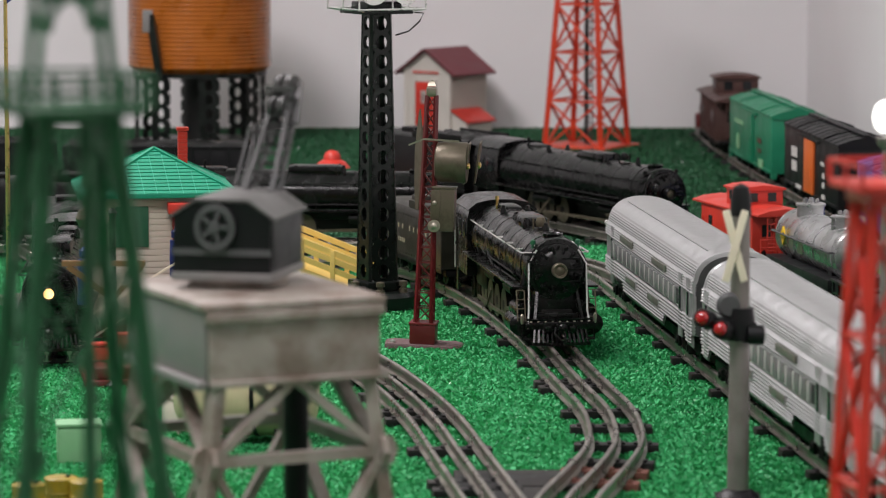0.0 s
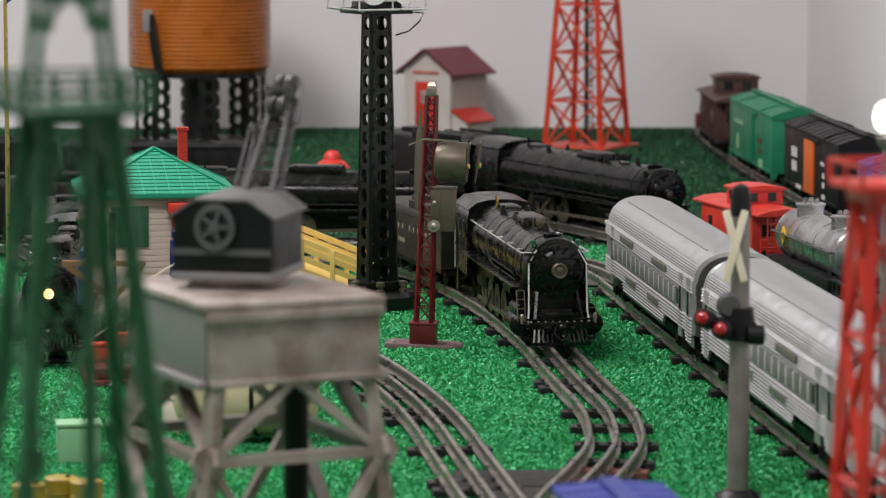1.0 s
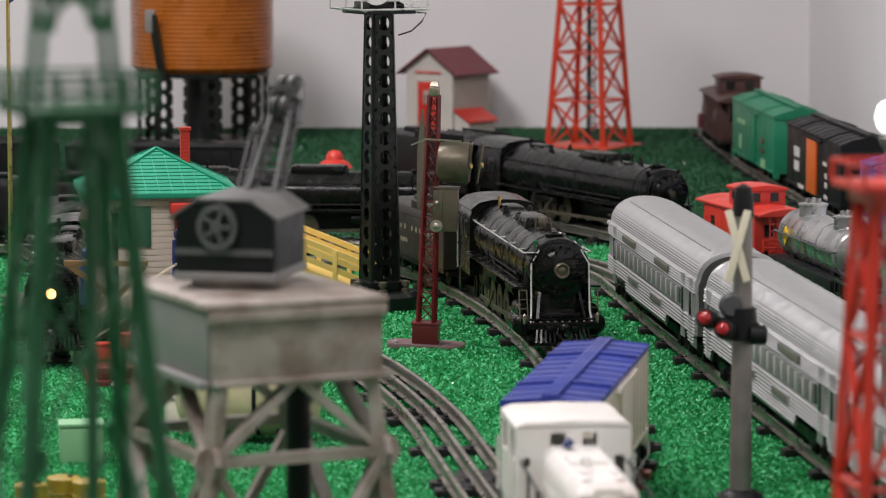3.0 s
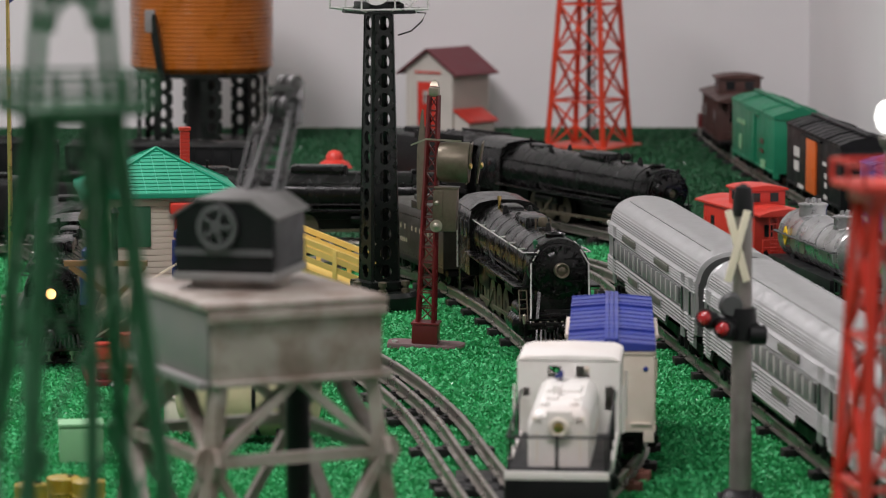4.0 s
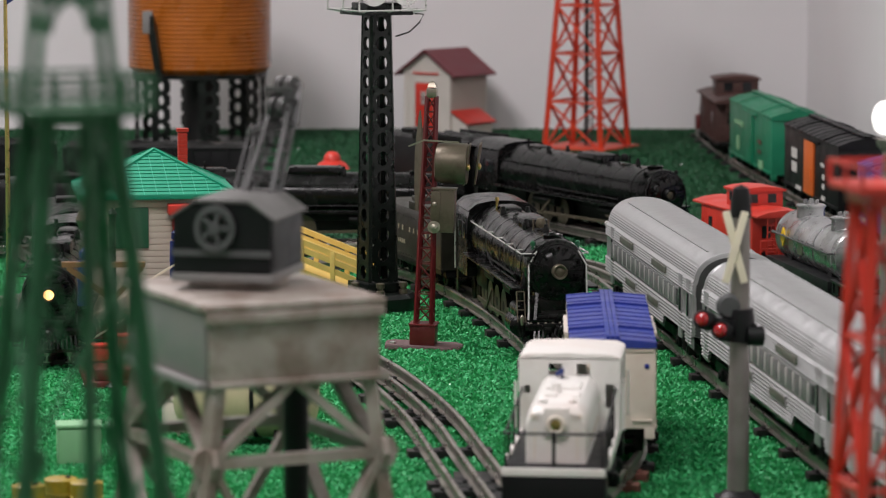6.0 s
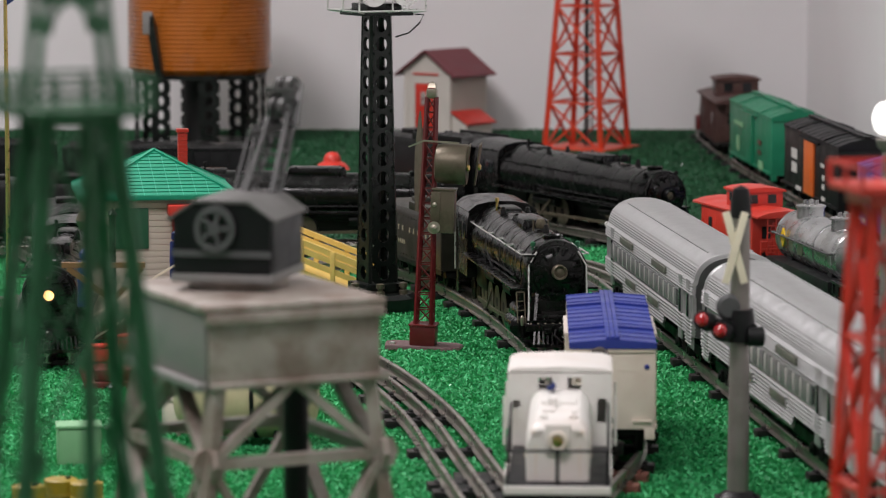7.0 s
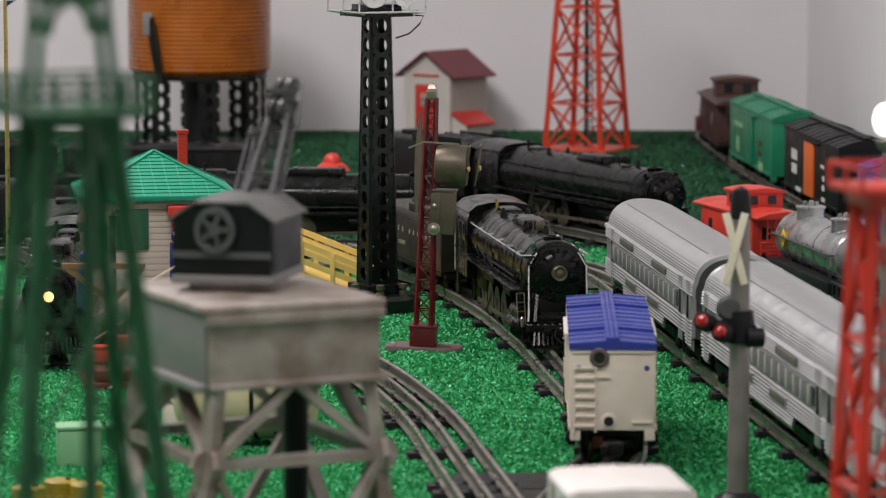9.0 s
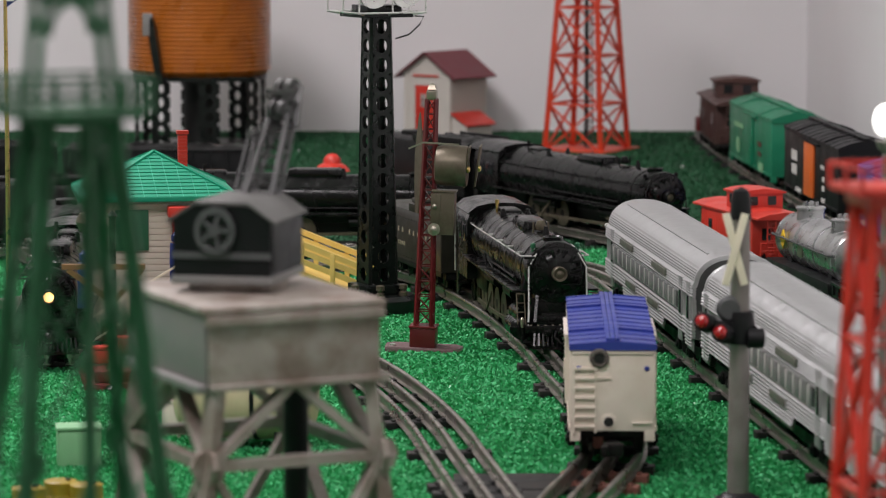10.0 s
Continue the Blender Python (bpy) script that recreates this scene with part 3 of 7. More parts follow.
def switcher(m):
    """White switcher: a low hood before a wide cab, walkways, railings, black frame."""
    loco = thing("diesel_locomotive", m, "white plastic diesel switcher with black frame and railings", "toy locomotive")
    L, w = 0.095, 0.0274
    deck, hood_top, eave, top = 0.0362, 0.0660, 0.0748, 0.0782
    y1, y0 = -0.026, -0.084
    bm = made((box, 0, 0, 0.022, 0.046, 2 * L - 0.004, 0.0116, 0.0008), (box, 0, L - 0.002, 0.011, 0.052, 0.004, 0.0216, 0.0008), (box, 0, -L + 0.002, 0.011, 0.052, 0.004, 0.0216, 0.0008), (box, 0, 0, 0.006, 0.03, 0.05, 0.02, 0.002))
    part("frame", bm, "crane_black", loco, "black frame with pilot plates")
    part("walkway", made((box, 0, 0, deck - 0.0025, 0.0525, 2 * L, 0.0025, 0.0005)), "crane_black", loco)
    part("deck_edge", made((box, 0, L - 0.0006, deck - 0.0035, 0.0525, 0.0022, 0.0042, 0.0004)), "white", loco)
    for s in (-1, 1):
        part("side_sill", made((box, s * 0.0258, -0.01, deck - 0.006, 0.0024, 2 * L - 0.05, 0.0068, 0.0005)), "white", loco)
    bm = bmesh.new()
    hw = 0.0158
    prof = [(-hw, deck - 0.001), (hw, deck - 0.001), (hw, hood_top - 0.0075), (hw * 0.9, hood_top - 0.003), (hw * 0.68, hood_top), (-hw * 0.68, hood_top), (-hw * 0.9, hood_top - 0.003), (-hw, hood_top - 0.0075)]
    def ring(y, k, drop):
        return [Vector((u * k, y, v if v < deck else v - drop)) for u, v in prof]
    loft(bm, [ring(y1, 1, 0), ring(0.068, 1, 0.0005), ring(0.0745, 0.985, 0.0018), ring(0.0768, 0.94, 0.0042)])
    part("hood", bm, "white", loco)
    bm = made((box, 0, 0.012, hood_top - 0.001, 0.018, 0.022, 0.0026, 0.001), (box, 0.005, 0.042, hood_top - 0.001, 0.006, 0.010, 0.0022, 0.0006), (box, -0.008, 0.04, hood_top - 0.001, 0.004, 0.016, 0.0018, 0.0006), (rod, (0.003, 0.03, hood_top - 0.001), (0.003, 0.03, hood_top + 0.0045), 0.0026))
    part("hood_hatch", bm, "white", loco)
    # raised headlight block, number boards and nose seam
    part("nose_block", made((box, 0, 0.0752, hood_top - 0.0165, 0.013, 0.006, 0.0155, 0.0016)), "white", loco)
    for s in (-1, 1):
        part("number_board", made((box, s * 0.0105, 0.0748, hood_top - 0.0085, 0.0055, 0.004, 0.0042, 0.0008)), "cream", loco)
        part("nose_seam", made((box, s * 0.0108, 0.0767, deck + 0.002, 0.0007, 0.0012, 0.016)), "cream", loco)
        part("sand_hatch", made((lathe, [(0.0024, 0), (0.0024, 0.0014), (0.0014, 0.0022), (0.0001, 0.0024)], 14, Matrix.Translation((s * 0.0075, 0.064, hood_top - 0.0004)))), "white", loco)
    for s in (-1, 1):
        bm = bmesh.new()
        for k in range(5):
            box(bm, s * hw, -0.014 + k * 0.0155, deck + 0.003, 0.0008, 0.0135, 0.012, 0.0003)
        part("hood_door", bm, "white", loco)
        bm = bmesh.new()
        for k in range(5):
            box(bm, s * (hw + 0.0006), -0.008 + k * 0.0155, deck + 0.008, 0.0008, 0.0012, 0.003)
        part("door_latch", bm, "cream", loco)
    bm = made((rod, (0.0035, -0.019, hood_top), (0.0035, -0.019, hood_top + 0.004), 0.0008), (rod, (0.0035, -0.022, hood_top + 0.004), (0.0035, -0.013, hood_top + 0.004), 0.0009, 0.0016), (rod, (0.0055, -0.021, hood_top + 0.0025), (0.0055, -0.015, hood_top + 0.0025), 0.0008, 0.0013))
    part("horn", bm, "blue_figure", loco, "small blue-grey air horn")
    bm = made((lathe, [(0.0050, -0.001), (0.0050, 0.0016), (0.0040, 0.0024), (0.0028, 0.0018), (0.0001, 0.001)], 24, Matrix.Translation((0, 0.078, hood_top - 0.0095)) @ ALONG_Y))
    lamp = part("headlight", bm, "cream", loco, "round unlit headlight")
    part("lens", made((lathe, [(0.0028, 0.0020), (0.0001, 0.0024)], 16, Matrix.Translation((0, 0.078, hood_top - 0.0095)) @ ALONG_Y)), "brass", lamp)
    # cab with real window openings
    front = [(-0.0112, -0.0040, 0.0662, 0.0724), (0.0040, 0.0112, 0.0662, 0.0724), (0.0208, 0.0243, 0.0560, 0.0605), (-0.0243, -0.0195, 0.0485, 0.0615)]
    part("cab_front", pierced_wall("y", y1 - 0.001, -w, w, deck - 0.001, eave, front), "white", loco)
    part("cab_back", pierced_wall("y", y0 + 0.001, -w, w, deck - 0.001, eave, [(-0.018, -0.006, 0.06, 0.072), (0.006, 0.018, 0.06, 0.072)]), "white", loco)
    for s in (-1, 1):
        side = part("cab_side", pierced_wall("x", s * (w - 0.0008), y0 + 0.002, y1 - 0.002, deck - 0.001, eave, [(-0.078, -0.062, 0.058, 0.072), (-0.050, -0.034, 0.058, 0.072)]), "white", loco)
        for y in (y1 - 0.003, y0 + 0.004):
            part("handrail", made((tube, [(s * (w + 0.0018), y, deck), (s * (w + 0.0018), y, 0.062)], 0.0007, 6)), "white", loco)
        for e in (-1, 1):
            part("step_well", made((box, s * 0.0245, e * (L - 0.008), 0.0125, 0.004, 0.012, 0.022, 0.0006)), "crane_black", loco)
    bm = bmesh.new()
    prof = [(-w - 0.0001, eave - 0.0003), (w + 0.0001, eave - 0.0003), (w + 0.0001, eave + 0.0002), (w * 0.95, eave + 0.0015), (w * 0.82, top - 0.0007), (0, top), (-w * 0.82, top - 0.0007), (-w * 0.95, eave + 0.0015), (-w - 0.0001, eave + 0.0002)]
    loft(bm, [[Vector((u, y, v)) for u, v in prof] for y in (y0 + 0.0002, y1 - 0.0003)])
    bmesh.ops.bevel(bm, geom=[e for e in bm.edges if abs(e.verts[0].co.y - e.verts[1].co.y) < 1e-6], offset=0.0009, segments=2, affect="EDGES")
    part("cab_roof", bm, "white", loco)
    part("cab_interior", made((box, 0, -0.055, deck, 0.034, 0.03, 0.022)), "loco_dull", loco)
    # railings
    for e in (-1, 1):
        y = e * (L - 0.0015)
        bm = bmesh.new()
        tube(bm, [(-0.0245, y, deck), (-0.0245, y, deck + 0.018), (0.0245, y, deck + 0.018), (0.0245, y, deck)], 0.0008, 6)
        tube(bm, [(0, y, deck - 0.001), (0, y, deck + 0.019)], 0.0009, 6)
        tube(bm, [(-0.0245, y, deck + 0.0018), (0.0245, y, deck + 0.0018)], 0.0006, 6)
        part("end_railing", bm, "crane_black", loco)
        coupler(loco, e * L, e, "crane_black")
    for s in (-1, 1):
        bm = bmesh.new()
        tube(bm, [(s * 0.0252, L - 0.0015, deck + 0.018), (s * 0.0252, 0.06, deck + 0.018), (s * 0.0252, y1 + 0.001, deck + 0.023)], 0.0007, 6)
        for yy in (0.06, 0.03, 0.0):
            tube(bm, [(s * 0.0252, yy, deck - 0.001), (s * 0.0252, yy, deck + 0.018 + (0.06 - yy) * 0.058)], 0.0007, 6)
        part("side_railing", bm, "crane_black", loco)
    axles = truck(loco, -0.055, 0.042, 0.0095, "crane_black") + truck(loco, 0.055, 0.042, 0.0095, "crane_black")
    return loco, axles


def passenger_car(m, label, length, round_end=False):
    car = thing("passenger_car", m, label, "toy passenger car", "silver passenger train")
    W, base, top = 0.031, 0.014, 0.083
    # extruded fluted shell, section by section
    floor_z = 0.0235
    prof = [(W - 0.004, floor_z - 0.0005)]

    def flutes(z0, z1, count, lean=0.0):
        """Rounded ribs one above another, as (half width, height) pairs."""
        out, step = [], (z1 - z0) / count
        for k in range(count):
            for q, d in ((0.05, -0.0007), (0.3, 0.0002), (0.5, 0.0004), (0.7, 0.0002), (0.95, -0.0007)):
                out.append((W + d - lean * k, z0 + step * (k + q)))
        return out
    prof += flutes(floor_z, 0.0358, 5)
    prof += [(W - 0.0010, 0.0362), (W - 0.0010, 0.0525)]
    prof += flutes(0.0530, 0.0626, 5, 0.00012)
    arc = 34
    for k in range(1, arc + 1):
        a = k / arc * math.pi / 2
        groove = 0.00035 if (k % 2 and k < 13) else 0
        prof.append(((W - 0.002) * math.cos(a) ** 0.8 - groove * math.cos(a) if k < arc else 0.0, 0.0632 + (top - 0.0632) * math.sin(a) - groove * math.sin(a)))
    right = prof
    full = [(u, v) for u, v in right] + [(-u, v) for u, v in reversed(right[:-1])]
    L = length / 2
    bm = bmesh.new()
    rings = [[Vector((u, y, v)) for u, v in full] for y in (-L, L)]
    if round_end:
        rings = [[Vector((u, -L, v)) for u, v in full], [Vector((u, L - 0.028, v)) for u, v in full]]
        for k in range(1, 9):
            a = k / 8 * math.pi / 2 * 0.93
            sx = math.cos(a) ** 0.55
            rings.append([Vector((u * sx, L - 0.028 + 0.028 * math.sin(a), base + (v - base) * (1 - 0.06 * (k / 8) ** 3))) for u, v in full])
    loft(bm, rings)
    part("shell", bm, "alu", car, "fluted aluminium shell")
    # skirts with swept ends between and beyond the trucks
    for a, b in ((-L, -L + 0.026), (-L * 0.46, L * 0.46)) + (() if round_end else ((L - 0.026, L),)):
        for s in (-1, 1):
            sec = [(W - 0.0022, base)] + [(u - (0.0012 if k < 4 else 0), v) for k, (u, v) in enumerate(flutes(base + 0.0005, floor_z, 4))] + [(W - 0.0022, floor_z)]
            bm = bmesh.new()
            ends = []
            for y in (a, b):
                e = 1 if y == b else -1
                sweep = 0.010 if abs(y) < L - 0.001 else 0.0
                ends.append([Vector((s * u, y - e * sweep * (1 - (v - base) / (floor_z - base)) ** 1.6, v)) for u, v in sec])
            loft(bm, ends)
            part("skirt", bm, "alu", car)
    # window strips
    for s in (-1, 1):
        x = s * (W - 0.0006)
        bm = bmesh.new()
        box(bm, x, -0.004, 0.0372, 0.0008, length * 0.80, 0.0012)
        box(bm, x, -0.004, 0.0505, 0.0008, length * 0.80, 0.0012)
        part("window_rail", bm, "alu", car)
        part("window_band", made((box, s * (W - 0.0009), -0.004, 0.0384, 0.0008, length * 0.72, 0.0121)), "glass_dark", car)
        n = 14
        pane = mesh_of(made((box, 0, 0, 0, 0.0008, 0.0072, 0.0112, 0.0003)), "window_pane", M["window"])
        post = mesh_of(made((box, 0, 0, -0.0006, 0.0022, 0.0024, 0.0128, 0.0005)), "window_post", M["alu"])
        for k in range(n):
            y = -L * 0.62 + length * 0.66 * k / (n - 1) - 0.006
            piece("window_pane", pane, car, pose(x + s * 0.0002, y, 0.0388))
            for d in (-0.0072, 0.0072):
                piece("window_post", post, car, pose(x + s * 0.0003, y + d, 0.0388))
        for y in (-L * 0.93, L * (0.72 if round_end else 0.93), -L * 0.78):
            d = made((box, x, y, base + 0.003, 0.0012, 0.014, 0.046, 0.0004))
            part("door", d, "alu", car)
            d = made((box, x + s * 0.0007, y, 0.0365, 0.0008, 0.006, 0.0165, 0.0003))
            part("door_window", d, "glass_dark", car)
        for y in (-L * 0.45, L * 0.45):
            part("letter_board", made((box, s * (W + 0.0003), y * 0.8, 0.0560, 0.0018, 0.056, 0.0048, 0.0003)), "plate_olive", car)
            part("name_plate", made((box, s * (W + 0.0003), y * 0.55, 0.0268, 0.0018, 0.044, 0.0048, 0.0003)), "plate_olive", car)
            part("plate_frame", made((box, s * (W + 0.0001), y * 0.55, 0.0262, 0.0016, 0.0456, 0.0060)), "alu", car)
    # roof ridges
    bm = bmesh.new()
    for u in (-0.0155, 0.0155):
        zz = 0.0632 + (top - 0.0632) * math.sqrt(max(0, 1 - (abs(u) / (W - 0.002)) ** 2.4))
        box(bm, u, -0.008 if round_end else 0, zz - 0.0006, 0.0012, length * (0.84 if round_end else 0.995), 0.0014)
    part("roof_ridge", bm, "alu", car)
    # diaphragm frames on flat ends
    for e in ((-1,) if round_end else (-1, 1)):
        bm = bmesh.new()
        rim = full[::2]
        loft(bm, [[Vector((u * k, e * (L + d), floor_z + (v - floor_z) * (1 + (k - 1) * 0.6))) for u, v in rim] for d, k in ((-0.002, 1.0), (-0.001, 1.012), (0.0022, 1.012), (0.0026, 0.98))])
        part("end_flange", bm, "alu", car)
        bm = bmesh.new()
        loft(bm, [[Vector((u * 0.93, e * (L + d), floor_z + (v - floor_z) * 0.955)) for u, v in rim] for d in (0.0, 0.0034)])
        # shade of the gap between coaches is put into this dark aluminium
        part("end_wall", bm, "alu_dark", car)
        bm = made((box, 0, e * (L + 0.004), base, 0.019, 0.006, 0.05, 0.001))
        part("diaphragm", bm, "rubber", car)
    if round_end:
        bm = made((lathe, [(0.0022, 0), (0.0022, 0.005), (0.0001, 0.006)], 14, Matrix.Translation((-0.029, L - 0.022, 0.0615)) @ ALONG_Y), (lathe, [(0.0022, 0), (0.0022, 0.005), (0.0001, 0.006)], 14, Matrix.Translation((0.029, L - 0.022, 0.0615)) @ ALONG_Y))
        part("marker_lamp", bm, "steel", car)
    bm = made((box, 0, 0, 0.008, 0.046, length * 0.96, 0.007), (box, 0, 0, 0.003, 0.03, 0.07, 0.01, 0.002))
    part("underframe", bm, "loco_dull", car)
    ax = truck(car, -L * 0.7, 0.042, 0.0088) + truck(car, L * 0.7, 0.042, 0.0088)
    coupler(car, -L, -1)
    return car


def steam_locomotive(m, label, length=0.3, boiler=0.0215, bright=True, axis=0.0455, lit=False, fat=1.16, drivers=4, group="steam locomotives"):
    """Front towards +y, wheel treads at z = 0."""
    lo = thing("steam_locomotive", m, label, "toy locomotive", group)
    F, R = length / 2, -length / 2
    cab = R + 0.058
    top = axis + boiler * (1 + (fat - 1) * 0.45)
    bm = bmesh.new()
    prof = [(boiler * 0.93, 0.0), (boiler, 0.0)]
    y_front = F - 0.036
    n = 7
    rings = []
    for k in range(n + 1):
        h = (y_front - cab) * k / n
        if k < n:
            r0, r1 = [boiler * (fat - (fat - 1) * min(1, q / 5.5)) for q in (k, k + 1)]
            rings += [(r0, h + 0.0004), (r1 + (r0 - r1) * 0.06, h + (y_front - cab) / n * 0.9), (r1, h + (y_front - cab) / n * 0.93), (r1 + 0.00025, h + (y_front - cab) / n * 0.935), (r1 + 0.00025, h + (y_front - cab) / n * 0.975), (r1, h + (y_front - cab) / n * 0.98)]
    lathe(bm, rings, 40, Matrix.Translation((0, cab, axis)) @ ALONG_Y)
    part("boiler", bm, "loco_black", lo)
    # smokebox with its round door
    bm = made((lathe, [(boiler * 0.985, 0), (boiler * 0.985, 0.022), (boiler * 0.96, 0.0236), (boiler * 0.84, 0.0242), (boiler * 0.82, 0.0262), (boiler * 0.62, 0.0275), (boiler * 0.3, 0.0290), (0.0001, 0.0292)], 40, Matrix.Translation((0, y_front, axis)) @ ALONG_Y))
    smoke = part("smokebox", bm, "loco_black", lo)
    bm = bmesh.new()
    for k in range(16):
        a = 2 * math.pi * k / 16
        rod(bm, (math.cos(a) * boiler * 0.73, y_front + 0.026, axis + math.sin(a) * boiler * 0.73), (math.cos(a) * boiler * 0.73, y_front + 0.0285, axis + math.sin(a) * boiler * 0.73), 0.0011, n=8)
    for k in range(-1, 2):
        bar(bm, (-boiler * 0.7, y_front + 0.028, axis + k * 0.008), (-boiler * 0.1, y_front + 0.0295, axis + k * 0.008), 0.0015, 0.0012)
    part("dog_ring", bm, "loco_dull", lo)
    bm = made((lathe, [(0.0054, 0), (0.0054, 0.0075), (0.0050, 0.0082), (0.0041, 0.0080), (0.0039, 0.0062), (0.0001, 0.005)], 24, Matrix.Translation((0, y_front + 0.0278, axis)) @ ALONG_Y))
    part("headlight", bm, "tarnish" if bright else "loco_dull", lo)
    bm = made((lathe, [(0.0038, 0), (0.0036, 0.0011), (0.0022, 0.0019), (0.0001, 0.0022)], 20, Matrix.Translation((0, y_front + 0.0328, axis)) @ ALONG_Y))
    part("headlight_lens", bm, "lamp_on" if lit else "tarnish", lo, "glowing headlight" if lit else "dull unlit headlight lens")
    # round door: a raised disc with clamps and hinges
    part("smokebox_door", made((lathe, [(boiler * 0.66, 0.0), (boiler * 0.66, 0.0022), (boiler * 0.6, 0.0036), (boiler * 0.3, 0.0046), (0.0001, 0.0048)], 36, Matrix.Translation((0, y_front + 0.0252, axis)) @ ALONG_Y)), "loco_black", lo)
    for k in range(12):
        a = 2 * math.pi * (k + 0.5) / 12
        ca, sa = math.cos(a), math.sin(a)
        part("door_clamp", made((bar, (ca * boiler * 0.54, y_front + 0.0295, axis + sa * boiler * 0.54), (ca * boiler * 0.76, y_front + 0.0282, axis + sa * boiler * 0.76), 0.0016, 0.0016), (rod, (ca * boiler * 0.7, y_front + 0.027, axis + sa * boiler * 0.7), (ca * boiler * 0.7, y_front + 0.0305, axis + sa * boiler * 0.7), 0.0009, None, 6)), "loco_dull", lo)
    if bright:
        # front fittings: shelf, air pump shields, ladders beside the deck, bell
        part("pump_shelf", made((box, boiler * 0.92, y_front + 0.0265, axis + 0.0105, 0.008, 0.004, 0.0016, 0.0004), (rod, (boiler * 0.7, y_front + 0.028, axis + 0.0035), (boiler * 1.02, y_front + 0.028, axis + 0.0075), 0.0008, None, 6)), "loco_dull", lo)
        for s in (-1, 1):
            part("deck_shield", made((box, s * 0.0095, F - 0.0195, 0.0165, 0.016, 0.004, 0.018, 0.0012)), "loco_black", lo)
            bm = bmesh.new()
            for x in (0.0228, 0.0284):
                bar(bm, (s * x, F - 0.012, 0.0165), (s * x, F - 0.018, 0.0375), 0.0007, 0.0016)
            for q in (0.1, 0.4, 0.7, 1.0):
                bar(bm, (s * 0.0228, F - 0.012 - 0.006 * q, 0.0165 + 0.021 * q), (s * 0.0284, F - 0.012 - 0.006 * q, 0.0165 + 0.021 * q), 0.0014, 0.0007)
            part("deck_ladder", bm, "tarnish", lo)
            part("cylinder_cover", made((lathe, [(0.0001, 0.0012), (0.0035, 0.001), (0.0068, 0.0), (0.0076, -0.001)], 24, Matrix.Translation((s * 0.0262, y_front + 0.0226, 0.0135)) @ ALONG_Y)), "loco_black", lo)
        for k in range(9):
            part("deck_rivet", made((lathe, [(0.0009, 0), (0.0007, 0.0006), (0.0001, 0.0008)], 8, Matrix.Translation(((k - 4) * 0.0052, F - 0.0008, 0.0168)))), "nickel", lo)
        part("front_hose", made((tube, [(0.0035, F + 0.003, 0.013), (0.006, F + 0.012, 0.010), (0.002, F + 0.0145, 0.0055), (-0.005, F + 0.0125, 0.006)], 0.0009, 8)), "loco_dull", lo)
    part("saddle", made((box, 0, y_front + 0.006, 0.014, 0.03, 0.03, axis - boiler * 0.75 - 0.014, 0.002)), "loco_black", lo)
    for s in (-1, 1):
        part("steam_pipe", made((tube, [(s * boiler * 0.8, y_front + 0.01, axis - 0.002), (s * 0.021, y_front + 0.009, axis - 0.016), (s * 0.0235, y_front + 0.006, 0.024)], 0.0042, 14)), "loco_black", lo)
        part("deck_brace", made((bar, (s * boiler * 0.62, y_front + 0.022, axis - boiler * 0.7), (s * 0.017, F - 0.006, 0.017), 0.0022, 0.0022)), "loco_black", lo)
    for s in (-1, 1):
        part("class_lamp", made((lathe, [(0.0011, -0.003), (0.0011, 0.0005), (0.0019, 0.001), (0.0019, 0.0036), (0.0001, 0.0046)], 14, Matrix.Translation((s * boiler * 0.72, y_front + 0.016, axis + boiler * 0.72)))), "dark_green" if bright else "loco_dull", lo)
        part("class_lamp_stem", made((rod, (s * boiler * 0.6, y_front + 0.016, axis + boiler * 0.6), (s * boiler * 0.76, y_front + 0.016, axis + boiler * 0.8), 0.001, None, 8)), "steel" if bright else "loco_dull", lo)
    bm = bmesh.new()
    for k in range(24):
        a = 2 * math.pi * k / 24
        rod(bm, (math.cos(a) * boiler * 0.92, y_front + 0.0225, axis + math.sin(a) * boiler * 0.92), (math.cos(a) * boiler * 0.92, y_front + 0.0245, axis + math.sin(a) * boiler * 0.92), 0.0006, n=6)
    part("smokebox_rivet_ring", bm, "loco_dull", lo)
    for k, (x, dy) in enumerate(((-0.008, 0.5), (0.0075, 0.52), (-0.006, 0.7), (0.008, 0.72), (0.0, 0.9), (-0.009, 0.3), (0.009, 0.28))):
        part("boiler_fitting", made((lathe, [(0.0024, -0.003), (0.0024, 0.0022), (0.0015, 0.004), (0.0015, 0.0055), (0.0001, 0.006)], 12, Matrix.Translation((x, cab + (y_front - cab) * dy, top - 0.001)))), "loco_black" if k % 2 else "loco_dull", lo)
    # domes, stack, piping on the boiler top
    for name, y, w, l, h in (("steam_dome", cab + 0.035, 0.016, 0.03, 0.008), ("sand_dome", cab + (y_front - cab) * 0.6, 0.020, 0.05, 0.0095)):
        part(name, made((box, 0, y, top - 0.006, w, l, h + 0.001, 0.0042)), "loco_black", lo)
    bm = made((lathe, [(0.0075, 0), (0.0068, 0.006), (0.0075, 0.0095), (0.0066, 0.010), (0.0052, 0.0085), (0.0001, 0.0075)], 28, Matrix.Translation((0, y_front + 0.006, top - 0.0095))))
    part("smokestack", bm, "loco_black", lo)
